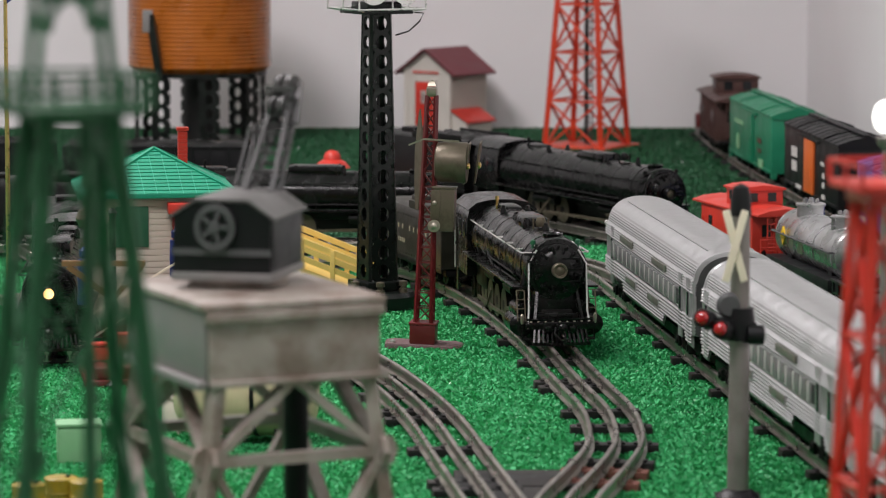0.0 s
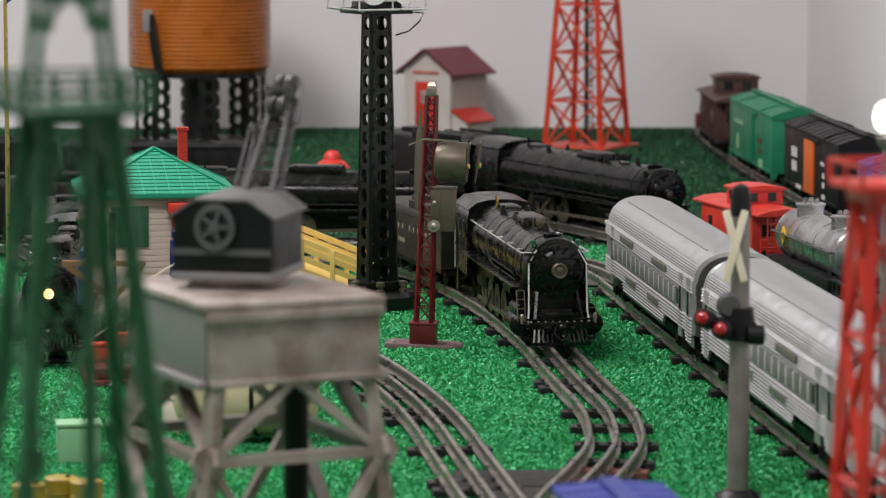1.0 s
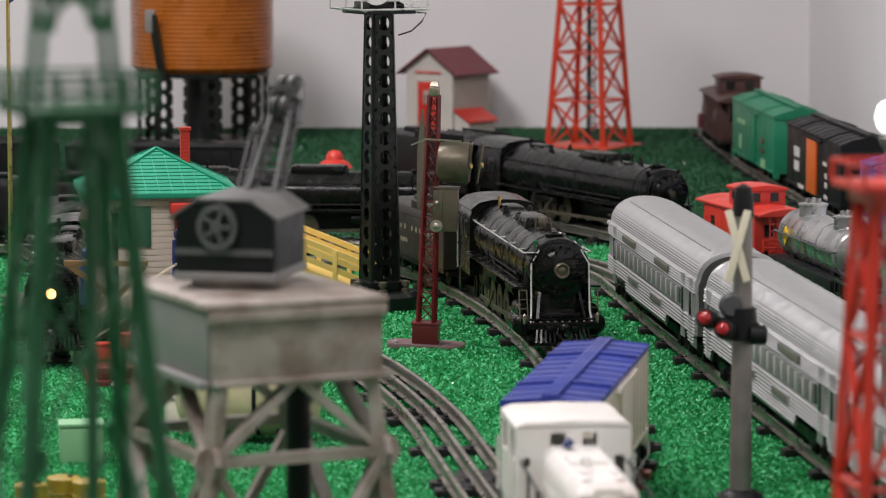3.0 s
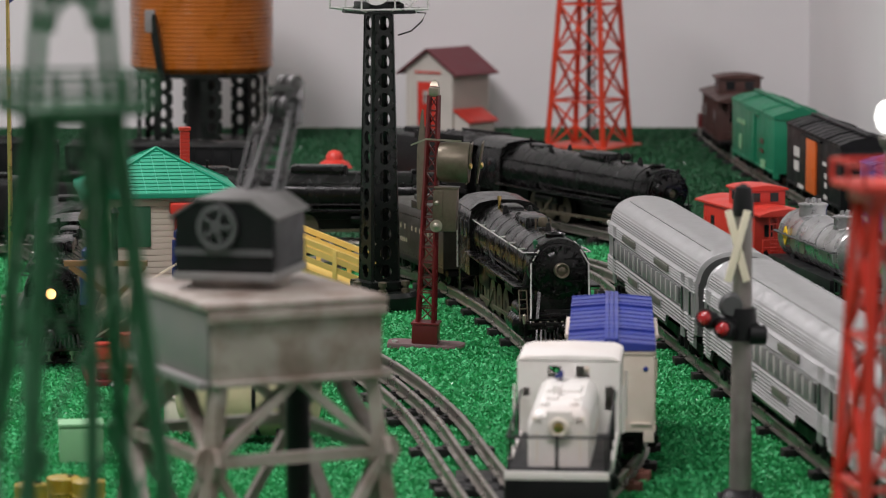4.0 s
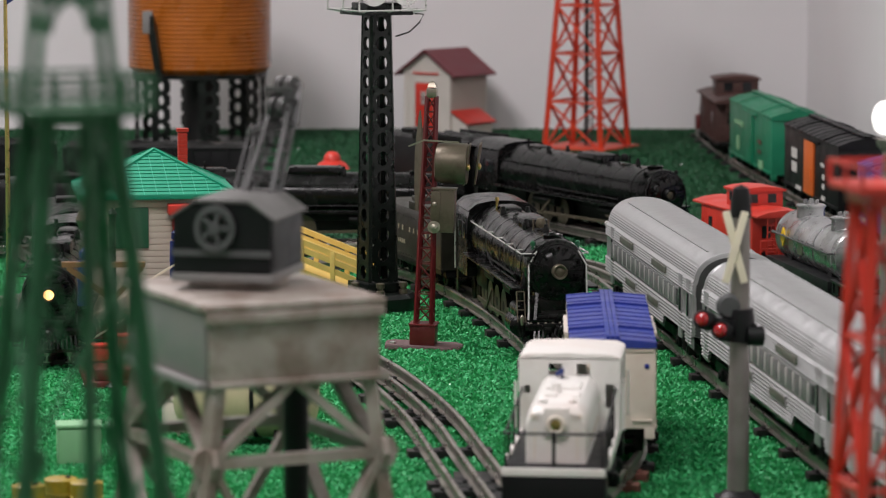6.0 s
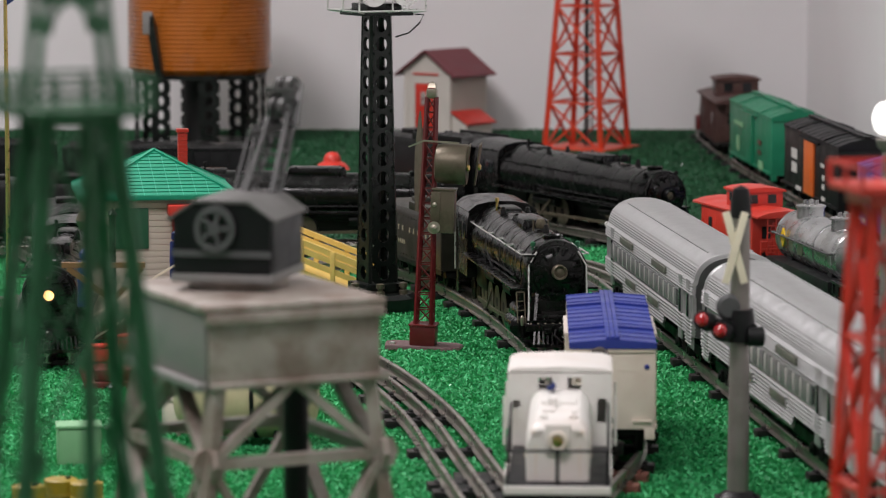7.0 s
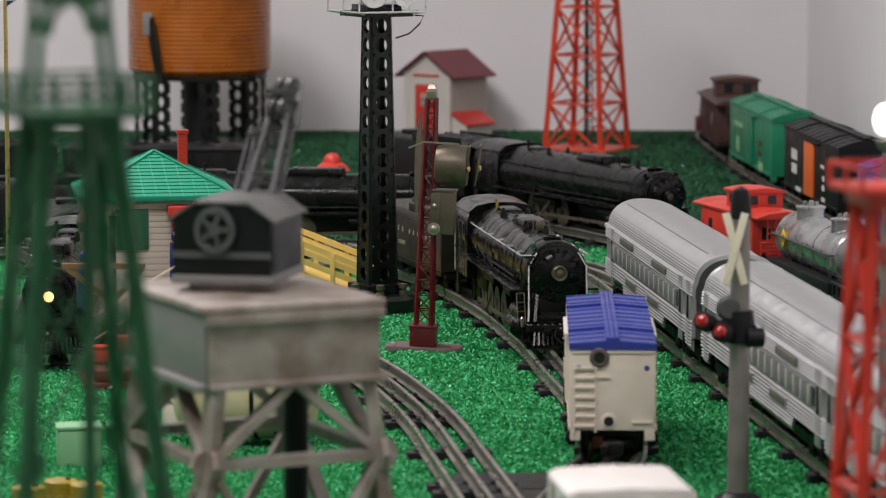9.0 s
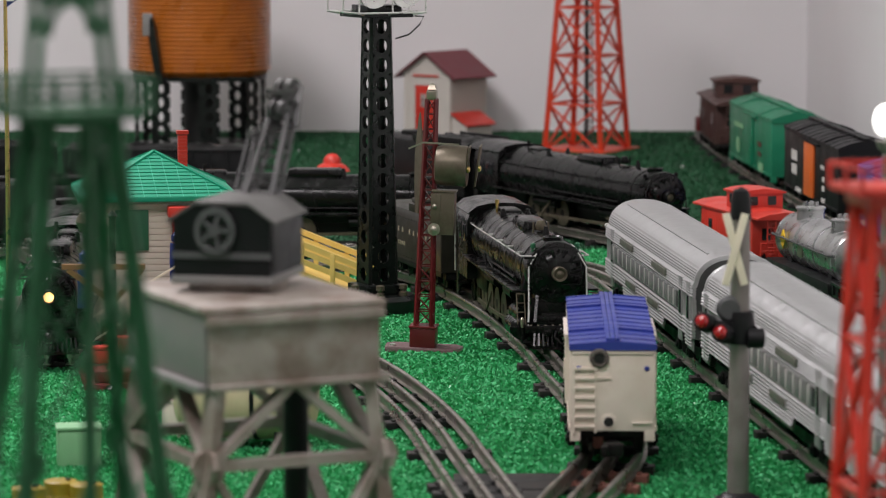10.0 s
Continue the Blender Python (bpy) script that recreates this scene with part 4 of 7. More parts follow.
    bm = made((lathe, [(0.0035, 0), (0.0042, 0.003), (0.0028, 0.0065), (0.0001, 0.0072)], 18, Matrix.Translation((0.0, cab + (y_front - cab) * 0.8, top))), (bar, (-0.0055, cab + (y_front - cab) * 0.8, top - 0.002), (-0.0055, cab + (y_front - cab) * 0.8, top + 0.006), 0.0012, 0.0012), (bar, (0.0055, cab + (y_front - cab) * 0.8, top - 0.002), (0.0055, cab + (y_front - cab) * 0.8, top + 0.006), 0.0012, 0.0012))
    part("bell", bm, "tarnish" if bright else "loco_dull", lo)
    part("whistle", made((rod, (0.009, cab + 0.03, top - 0.003), (0.009, cab + 0.03, top + 0.006), 0.0011), (rod, (0.009, cab + 0.03, top + 0.006), (0.009, cab + 0.03, top + 0.009), 0.0016)), "brass" if bright else "loco_dull", lo)
    for s in (-1, 1):
        # handrail and stanchions, running board, air tanks, pipes
        bm = bmesh.new()
        tube(bm, [(s * (boiler + 0.002), cab, axis + 0.011), (s * (boiler + 0.002), y_front + 0.014, axis + 0.011), (s * boiler * 0.72, y_front + 0.0245, axis + 0.012)], 0.0006, 8)
        for k in range(6):
            y = cab + (y_front - cab) * k / 5.2
            rod(bm, (s * boiler * 0.8, y, axis + 0.011), (s * (boiler + 0.0026), y, axis + 0.011), 0.0009, n=6)
        part("handrail", bm, "steel" if bright else "loco_dull", lo)
        bm = made((box, s * (boiler + 0.0035), (cab + y_front) / 2 + 0.006, axis - 0.0145, 0.011, y_front - cab + 0.02, 0.0016, 0.0004))
        part("running_board", bm, "loco_black", lo)
        bm = bmesh.new()
        rod(bm, (s * 0.0215, cab + 0.07, axis - 0.0205), (s * 0.0215, cab + 0.115, axis - 0.0205), 0.0045, n=18)
        part("air_tank", bm, "loco_dull", lo)
        part("air_pump", made((rod, (s * 0.0215, y_front - 0.055, axis - 0.0205), (s * 0.0215, y_front - 0.025, axis - 0.0205), 0.0045, None, 18)), "loco_dull", lo)
        bm = bmesh.new()
        for k, (z, x) in enumerate(((axis - 0.004, boiler + 0.0009), (axis - 0.009, boiler * 0.93 + 0.001))):
            tube(bm, [(s * x, cab, z), (s * x, cab + 0.07, z), (s * x, cab + 0.085, z - 0.004), (s * x, y_front - 0.02, z - 0.004)], 0.0009, 6)
        for k in range(4):
            y = cab + 0.03 + k * 0.032
            tube(bm, [(s * 0.006, y, top), (s * boiler * 0.8, y, axis + boiler * 0.66), (s * (boiler + 0.0012), y + 0.004, axis - 0.002), (s * (boiler + 0.001), y + 0.006, axis - 0.014)], 0.0005, 6)
        part("piping", bm, "loco_dull", lo)
        # steam chest and cylinder
        yc = y_front + 0.004
        bm = made((rod, (s * 0.0245, yc - 0.017, 0.0125), (s * 0.0245, yc + 0.017, 0.0125), 0.0078, None, 24), (rod, (s * 0.0235, yc - 0.015, 0.0225), (s * 0.0235, yc + 0.015, 0.0225), 0.0055, None, 20),
                  (box, s * 0.0235, yc, 0.012, 0.010, 0.03, 0.012, 0.001), (rod, (s * 0.0245, yc + 0.017, 0.0125), (s * 0.0245, yc + 0.019, 0.0125), 0.0064, 0.005, 24))
        part("cylinder", bm, "loco_black", lo)
        # rods
        ys = [R + 0.088 + k * 0.0295 for k in range(drivers)]
        bm = made((bar, (s * 0.0235, ys[0], 0.0085), (s * 0.0235, ys[-1], 0.0085), 0.0014, 0.003), (bar, (s * 0.0255, ys[-2], 0.0095), (s * 0.0255, yc - 0.02, 0.0125), 0.0014, 0.0026), (bar, (s * 0.0245, yc - 0.04, 0.0125), (s * 0.0245, yc - 0.016, 0.0125), 0.002, 0.002),
                  (bar, (s * 0.0265, ys[-2], 0.0095), (s * 0.0265, ys[-2] + 0.02, 0.024), 0.0012, 0.002), (box, s * 0.0245, yc - 0.03, 0.0165, 0.003, 0.028, 0.0022))
        part("valve_gear", bm, "tarnish", lo)
        # front handrails down to the pilot
        bm = bmesh.new()
        tube(bm, [(s * boiler * 0.66, y_front + 0.024, axis + boiler * 0.62), (s * (boiler * 0.92), y_front + 0.025, axis + 0.004), (s * (boiler * 0.94), y_front + 0.0275, 0.024), (s * (boiler * 1.0), F - 0.004, 0.0145)], 0.0007, 8)
        part("front_grab_rail", bm, "steel" if bright else "loco_dull", lo)
        bm = made((box, s * 0.0225, F - 0.006, 0.0035, 0.007, 0.008, 0.0012), (bar, (s * 0.0258, F - 0.006, 0.0035), (s * 0.0258, F - 0.006, 0.015), 0.0012, 0.0012), (bar, (s * 0.0192, F - 0.006, 0.0035), (s * 0.0192, F - 0.006, 0.015), 0.0012, 0.0012))
        part("step", bm, "loco_dull", lo)
        bm = made((lathe, [(0.001, 0), (0.0014, 0.003), (0.0014, 0.006), (0.0001, 0.0075)], 14, Matrix.Translation((s * 0.0262, F - 0.006, 0.015))))
        part("marker_lamp", bm, "nickel" if bright else "loco_dull", lo)
    # drivers
    bm = bmesh.new()
    rod(bm, (-0.017, 0, 0), (0.017, 0, 0), 0.003, n=10)
    for s in (-1, 1):
        lathe(bm, [(0.009, -0.002), (0.0125, -0.002), (0.0128, 0.0014), (0.0142, 0.0018), (0.0142, 0.0028), (0.009, 0.0028)], 32, Matrix.Translation((s * 0.0165, 0, 0)) @ Matrix.Rotation(-s * math.pi / 2, 4, "Y"))
        lathe(bm, [(0.0036, -0.0024), (0.0036, 0.0024)], 14, Matrix.Translation((s * 0.0165, 0, 0)) @ Matrix.Rotation(-s * math.pi / 2, 4, "Y"))
        for k in range(10):
            a = 2 * math.pi * k / 10
            bar(bm, (s * 0.0165, math.cos(a) * 0.003, math.sin(a) * 0.003), (s * 0.0165, math.cos(a) * 0.0105, math.sin(a) * 0.0105), 0.0018, 0.0018)
        box(bm, s * 0.0165, 0, -0.0105, 0.003, 0.013, 0.004)
    me = mesh_of(bm, "driving_wheel", M["loco_dull"])
    for k in range(drivers):
        piece("driving_wheel", me, lo, pose(0, R + 0.088 + k * 0.0295, 0.0128))
    tyre = mesh_of(made((lathe, [(0.0108, -0.0023), (0.0127, -0.0023), (0.0127, -0.0019), (0.0108, -0.0019)], 32, Matrix.Rotation(-math.pi / 2, 4, "Y"))), "tyre", M["tarnish"])
    for k in range(drivers):
        for s in (-1, 1):
            piece("tyre", tyre, lo, pose(s * 0.0165, R + 0.088 + k * 0.0295, 0.0128, 0, 0, 0 if s > 0 else 180))
    wheels(lo, (F - 0.03, F - 0.0, R + 0.03, R + 0.055)[0:1] + (R + 0.03, R + 0.055), 0.0088)
    # frame, pilot deck and cowcatcher
    part("frame", made((box, 0, 0.0, 0.008, 0.022, length * 0.93, 0.016, 0.001), (box, 0, (cab + y_front) / 2, 0.02, 0.026, (y_front - cab), 0.012, 0.001)), "loco_dull", lo)
    bm = made((box, 0, F - 0.010, 0.0145, 0.05, 0.018, 0.0022, 0.0005), (box, 0, F - 0.0015, 0.0115, 0.05, 0.003, 0.0052, 0.0006), (box, 0, F - 0.014, 0.016, 0.03, 0.01, 0.006, 0.001), (box, 0, F - 0.02, 0.016, 0.04, 0.004, 0.014, 0.001))
    part("pilot_deck", bm, "loco_black", lo)
    bm = bmesh.new()
    for k in range(13):
        x = (k - 6) * 0.0030
        part("pilot_bar", made((bar, (x, F - 0.001, 0.0115), (x * 1.08, F + 0.0075 - abs(x) * 0.22, 0.0018), 0.0013, 0.0016)), "loco_black", lo)
    bar(bm, (-0.021, F + 0.003, 0.0018), (0, F + 0.0078, 0.0018), 0.0022, 0.0022)
    bar(bm, (0.021, F + 0.003, 0.0018), (0, F + 0.0078, 0.0018), 0.0022, 0.0022)
    part("pilot_beam", bm, "loco_black", lo)
    bm = made((box, 0, F + 0.004, 0.0095, 0.006, 0.012, 0.006, 0.0012), (lathe, [(0.0035, 0), (0.0035, 0.004), (0.002, 0.005), (0.0001, 0.0052)], 14, Matrix.Translation((0, F + 0.008, 0.0135)) @ ALONG_Y),
              (box, -0.009, F + 0.001, 0.010, 0.006, 0.004, 0.004, 0.001), (box, 0.009, F + 0.001, 0.010, 0.006, 0.004, 0.004, 0.001), (rod, (-0.024, F - 0.001, 0.0185), (0.024, F - 0.001, 0.0185), 0.0008, None, 6))
    part("front_coupler", bm, "loco_black", lo)
    # cab
    bm = bmesh.new()
    w = 0.0275
    hi = axis + boiler * fat + 0.001
    prof = [(-w, 0.021), (w, 0.021), (w, hi - 0.014), (w * 0.94, hi - 0.008), (w * 0.7, hi - 0.0025), (w * 0.35, hi - 0.0004), (0, hi), (-w * 0.35, hi - 0.0004), (-w * 0.7, hi - 0.0025), (-w * 0.94, hi - 0.008), (-w, hi - 0.014)]
    loft(bm, [[Vector((u, y, v)) for u, v in prof] for y in (R + 0.008, cab)])
    part("cab", bm, "loco_black", lo)
    bm = bmesh.new()
    rp = [(u * 1.06, v + 0.0012) for u, v in prof[3:10]]
    rp2 = [(u * 1.0, v - 0.0004) for u, v in reversed(prof[3:10])]
    loft(bm, [[Vector((u, y, v)) for u, v in rp + rp2] for y in (R - 0.006, cab + 0.003)])
    part("cab_roof", bm, "loco_black", lo)
    for s in (-1, 1):
        for y in (R + 0.022, R + 0.042):
            part("cab_window", made((box, s * (w + 0.0002), y, hi - 0.03, 0.0012, 0.014, 0.013, 0.0004)), "glass_dark", lo)
        part("cab_grab_rail", made((rod, (s * (w + 0.0018), R + 0.009, 0.022), (s * (w + 0.0018), R + 0.009, hi - 0.016), 0.0007, None, 6)), "steel" if bright else "loco_dull", lo)
        part("cab_step", made((box, s * (w - 0.003), R + 0.012, 0.004, 0.005, 0.01, 0.0012), (box, s * (w - 0.003), R + 0.012, 0.012, 0.005, 0.01, 0.0012), (bar, (s * w, R + 0.012, 0.004), (s * w, R + 0.012, 0.022), 0.001, 0.008)), "loco_dull", lo)
    bm = made((box, 0, cab + 0.02, 0.014, 0.04, 0.05, 0.02, 0.004))
    part("firebox", bm, "loco_dull", lo)
    return lo


def tender(m, label, length=0.17, material="tender_grey", letters=True):
    te = thing("tender", m, label, "toy tender", "tenders")
    L, W, h0, h1 = length / 2, 0.0275, 0.014, 0.058
    bm = bmesh.new()
    prof = [(-W, h0), (W, h0), (W, h1 - 0.006), (W * 0.93, h1 - 0.002), (W * 0.78, h1), (-W * 0.78, h1), (-W * 0.93, h1 - 0.002), (-W, h1 - 0.006)]
    loft(bm, [[Vector((u, y, v)) for u, v in prof] for y in (-L, L)])
    bmesh.ops.bevel(bm, geom=[e for e in bm.edges if abs(e.verts[0].co.y - e.verts[1].co.y) < 1e-6], offset=0.0008, segments=1, affect="EDGES")
    part("tank", bm, material, te)
    bm = bmesh.new()
    random.seed(3)
    loft(bm, [[Vector((x * W * 0.62, y, h1 + (0.0045 + noise.noise((x * 4, y * 90, 0)) * 0.003) * (1 - x * x))) for x in [k / 6 - 1 for k in range(13)]] for y in [L * 0.15 + L * 0.75 * j / 14 for j in range(15)]], closed=False, caps=False)
    part("coal_load", bm, "loco_dull", te, "black moulded coal load")
    part("water_hatch", made((box, 0, -L * 0.55, h1 - 0.001, 0.018, 0.022, 0.005, 0.0015)), material, te)
    for s in (-1, 1):
        part("coping", made((box, s * (W - 0.002), L * 0.4, h1 - 0.002, 0.0016, L * 1.0, 0.0065, 0.0005)), material, te)
        part("side_sill", made((box, s * (W - 0.0005), 0, h0 - 0.003, 0.002, length * 1.02, 0.004, 0.0004)), "loco_dull", te)
        if letters:
            # lettering as plain blocks
            marks = [(L * 0.66 - k * L * 0.135 - (L * 0.1 if k > 5 else 0), 0.037, 0.0026, 0.004) for k in range(11)] + [(-L * 0.2 - k * 0.0052, 0.026, 0.0022, 0.0034) for k in range(4)]
            side_blocks(te, "lettering", s * (W + 0.0001), marks, "tender_letter")
        rv = bmesh.new()
        for k in range(22):
            for z in (h0 + 0.003, h1 - 0.009):
                box(rv, s * (W + 0.0002), -L + 0.004 + (length - 0.008) * k / 21, z, 0.0006, 0.0008, 0.0008)
        part("rivets", rv, material, te)["kind"] = "stuff"
    part("underframe", made((box, 0, 0, 0.008, 0.045, length * 0.97, 0.006, 0.0006)), "loco_dull", te)
    truck(te, -L * 0.58, 0.036)
    truck(te, L * 0.58, 0.036)
    coupler(te, -L, -1)
    part("drawbar", made((box, 0, L + 0.006, 0.009, 0.008, 0.02, 0.003)), "loco_dull", te)
    return te


def caboose(m, body, roof, label, length=0.17, group="freight cars"):
    ca = thing("caboose", m, label, "toy caboose", group)
    W, L = 0.0255, length / 2
    bl = L - 0.018
    part("body", made((box, 0, 0, 0.012, 2 * W, 2 * bl, 0.038, 0.0008)), body, ca)
    def gable(bm, w, y0, y1, z, up):
        loft(bm, [[Vector((u, y, v)) for u, v in ((-w, z - 0.001), (w, z - 0.001), (w, z + 0.0006), (w * 0.6, z + up * 0.7), (0, z + up), (-w * 0.6, z + up * 0.7), (-w, z + 0.0006))] for y in (y0, y1)])
    part("roof", build(gable, W + 0.002, -L, L, 0.050, 0.0055), roof, ca)
    part("cupola", made((box, 0, 0.006, 0.05, 0.04, 0.04, 0.0185, 0.0008)), body, ca)
    part("cupola_roof", build(gable, 0.0222, -0.0165, 0.0285, 0.0685, 0.0035), roof, ca)
    for s in (-1, 1):
        for y in (-0.002, 0.014):
            part("cupola_window", made((box, s * 0.0201, y, 0.0575, 0.001, 0.0065, 0.0085, 0.0003)), "glass_dark", ca)
        for y in (-bl * 0.62, bl * 0.62):
            part("side_window", made((box, s * (W + 0.0001), y, 0.028, 0.001, 0.008, 0.011, 0.0003)), "glass_dark", ca)
        for e in (-1, 1):
            part("grab_rail", made((rod, (s * (W + 0.0006), e * (bl - 0.006), 0.016), (s * (W + 0.0006), e * (bl - 0.006), 0.036), 0.0007, None, 6)), body, ca)
        bm = bmesh.new()
        for k in range(24):
            box(bm, s * (W + 0.0001), -bl + 0.003 + (2 * bl - 0.006) * k / 23, 0.0135, 0.0006, 0.0007, 0.0355)
        part("board_joints", bm, body, ca)
    for e in (-1, 1):
        part("end_window", made((box, e * 0.012, e * (bl + 0.0002), 0.029, 0.008, 0.001, 0.011)), "glass_dark", ca)
        part("end_door", made((box, 0, e * (bl + 0.0004), 0.0135, 0.011, 0.0014, 0.03, 0.0003)), body, ca)
        part("cupola_end_window", made((box, -0.009, 0.006 + e * 0.0201, 0.057, 0.008, 0.001, 0.008), (box, 0.009, 0.006 + e * 0.0201, 0.057, 0.008, 0.001, 0.008)), "glass_dark", ca)
        bm = bmesh.new()
        y = e * (L - 0.002)
        tube(bm, [(-0.0235, y, 0.014), (-0.0235, y, 0.028), (-0.006, y, 0.028), (-0.006, y, 0.014)], 0.0008, 6)
        tube(bm, [(0.0235, y, 0.014), (0.0235, y, 0.028), (0.006, y, 0.028), (0.006, y, 0.014)], 0.0008, 6)
        tube(bm, [(-0.0235, y, 0.021), (-0.006, y, 0.021)], 0.0007, 6)
        tube(bm, [(0.0235, y, 0.021), (0.006, y, 0.021)], 0.0007, 6)
        for x in (0.009, 0.017):
            tube(bm, [(x, y, 0.014), (x, y, 0.052)], 0.0007, 6)
        for k in range(6):
            tube(bm, [(0.009, y, 0.018 + k * 0.006), (0.017, y, 0.018 + k * 0.006)], 0.0006, 6)
        part("end_railing", bm, body, ca)
        coupler(ca, e * L, e)
    part("deck", made((box, 0, 0, 0.0095, 0.05, 2 * L, 0.003, 0.0005)), "loco_dull", ca)
    part("smoke_jack", made((rod, (0.008, -bl * 0.6, 0.05), (0.008, -bl * 0.6, 0.064), 0.0018), (rod, (0.008, -bl * 0.6, 0.064), (0.008, -bl * 0.6, 0.066), 0.0034)), roof, ca)
    truck(ca, -L * 0.55, 0.03)
    truck(ca, L * 0.55, 0.03)
    return ca


def tank_car(m, label, length=0.2):
    tc = thing("tank_car", m, label, "toy tank car", "freight cars")
    L, r, ax = length / 2 - 0.008, 0.0205, 0.0355
    part("tank", made((lathe, [(0.0001, -L - 0.004), (r * 0.6, -L - 0.0032), (r * 0.92, -L - 0.001), (r, -L + 0.002), (r, L - 0.002), (r * 0.92, L + 0.001), (r * 0.6, L + 0.0032), (0.0001, L + 0.004)], 44, Matrix.Translation((0, 0, ax)) @ ALONG_Y)), "tank_silver", tc)
    for y in (-L + 0.004, -L * 0.33, L * 0.33, L - 0.004):
        bm = bmesh.new()
        lathe(bm, [(r - 0.0005, -0.0012), (r + 0.0008, -0.0010), (r + 0.0008, 0.0010), (r - 0.0005, 0.0012)], 44, Matrix.Translation((0, y, ax)) @ ALONG_Y)
        part("band", bm, "tank_silver", tc)
    for y in (-L * 0.6, L * 0.6):
        bm = made((lathe, [(0.0115, 0), (0.0112, 0.0085), (0.0124, 0.0088), (0.0124, 0.0102), (0.0108, 0.0110), (0.0001, 0.0116)], 32, Matrix.Translation((0, y, ax + r - 0.003))))
        part("dome", bm, "tank_silver", tc)
        for k in range(6):
            bm = bmesh.new()
            a = 2 * math.pi * k / 6
            rod(bm, (0.0055 * math.cos(a), y + 0.0055 * math.sin(a), ax + r + 0.007), (0.0055 * math.cos(a), y + 0.0055 * math.sin(a), ax + r + 0.0116), 0.0014, 0.0011, 8)
            part("valve", bm, "alu_paint", tc)
        part("valve", made((rod, (0, y, ax + r + 0.007), (0, y, ax + r + 0.0125), 0.0022, 0.0014, 10)), "alu_paint", tc)
    for s in (-1, 1):
        bm = bmesh.new()
        tube(bm, [(s * (r + 0.0028), -L, ax + 0.003), (s * (r + 0.0028), L, ax + 0.003)], 0.0009, 8)
        for k in range(7):
            y = -L + 2 * L * k / 6
            rod(bm, (s * r * 0.96, y, ax + 0.003), (s * (r + 0.0034), y, ax + 0.003), 0.0009, None, 6)
        part("handrail", bm, "alu_dark", tc)
        t = math.radians(20)
        mm = Matrix.Translation((s * (r * 0.985), -L * 0.72, ax + 0.001)) @ Matrix.Rotation(math.pi / 4, 4, "X")
        part("placard", made((box, 0, 0, -0.0055, 0.0012, 0.011, 0.011, 0, mm)), "placard", tc, "yellow diamond warning placard")
        side_blocks(tc, "data_panel", s * (r + 0.0001), [(-L * 0.1, ax - 0.008, 0.014, 0.010)], "nickel")
        side_blocks(tc, "lettering", s * 0.0262, [(-L * 0.5 - k * 0.011, 0.0095, 0.005, 0.0045) for k in range(5)], "lettering")
    part("deck", made((box, 0, 0, 0.0095, 0.052, length, 0.0085, 0.0006)), "black_car", tc)
    part("saddle", made((box, 0, L * 0.7, 0.012, 0.03, 0.012, 0.012), (box, 0, -L * 0.7, 0.012, 0.03, 0.012, 0.012)), "black_car", tc)
    truck(tc, -L * 0.68, 0.034)
    truck(tc, L * 0.68, 0.034)
    coupler(tc, -length / 2, -1)
    coupler(tc, length / 2, 1)
    return tc


def gondola(m, material, label, length=0.2, high=0.03, load=None, letters=False):
    g = thing("gondola_car", m, label, "toy gondola", "freight cars")
    W, L = 0.026, length / 2
    part("floor", made((box, 0, 0, 0.010, 2 * W, length, 0.004, 0.0005)), material, g)
    for s in (-1, 1):
        bm = made((box, s * (W - 0.0012), 0, 0.012, 0.0024, length, high, 0.0005), (box, s * W, 0, 0.012 + high - 0.002, 0.004, length, 0.002, 0.0004))
        for k in range(11):
            box(bm, s * (W + 0.0006), -L + 0.006 + (length - 0.012) * k / 10, 0.012, 0.002, 0.0024, high - 0.001)
        part("side", bm, material, g)
        part("end", made((box, 0, s * (L - 0.0012), 0.012, 2 * W - 0.005, 0.0024, high, 0.0005)), material, g)
        if letters:
            side_blocks(g, "lettering", s * (W + 0.0006), [(-L * 0.3 + k * 0.012, 0.022, 0.006, 0.006) for k in range(6)], "lettering")
        coupler(g, s * L, s)
    if load:
        bm = bmesh.new()
        loft(bm, [[Vector((x * W * 0.9, y, 0.012 + high + (0.006 + noise.noise((x * 4, y * 60, 3)) * 0.005) * (1 - x * x) - 0.002)) for x in [k / 6 - 1 for k in range(13)]] for y in [-L * 0.95 + L * 1.9 * j / 24 for j in range(25)]], closed=False, caps=False)
        part("coal_load", bm, load, g)
    truck(g, -L * 0.68, 0.034)
    truck(g, L * 0.68, 0.034)
    return g


# ---- towers, signals and buildings ----
def frustum(half0, half1, height):
    """Gives the corner of a tapering square tower at index k and height z."""
    def corner(k, z):
        h = half0 + (half1 - half0) * z / height
        sx, sy = ((-1, -1), (1, -1), (1, 1), (-1, 1))[k % 4]
        return Vector((sx * h, sy * h, z))
    return corner


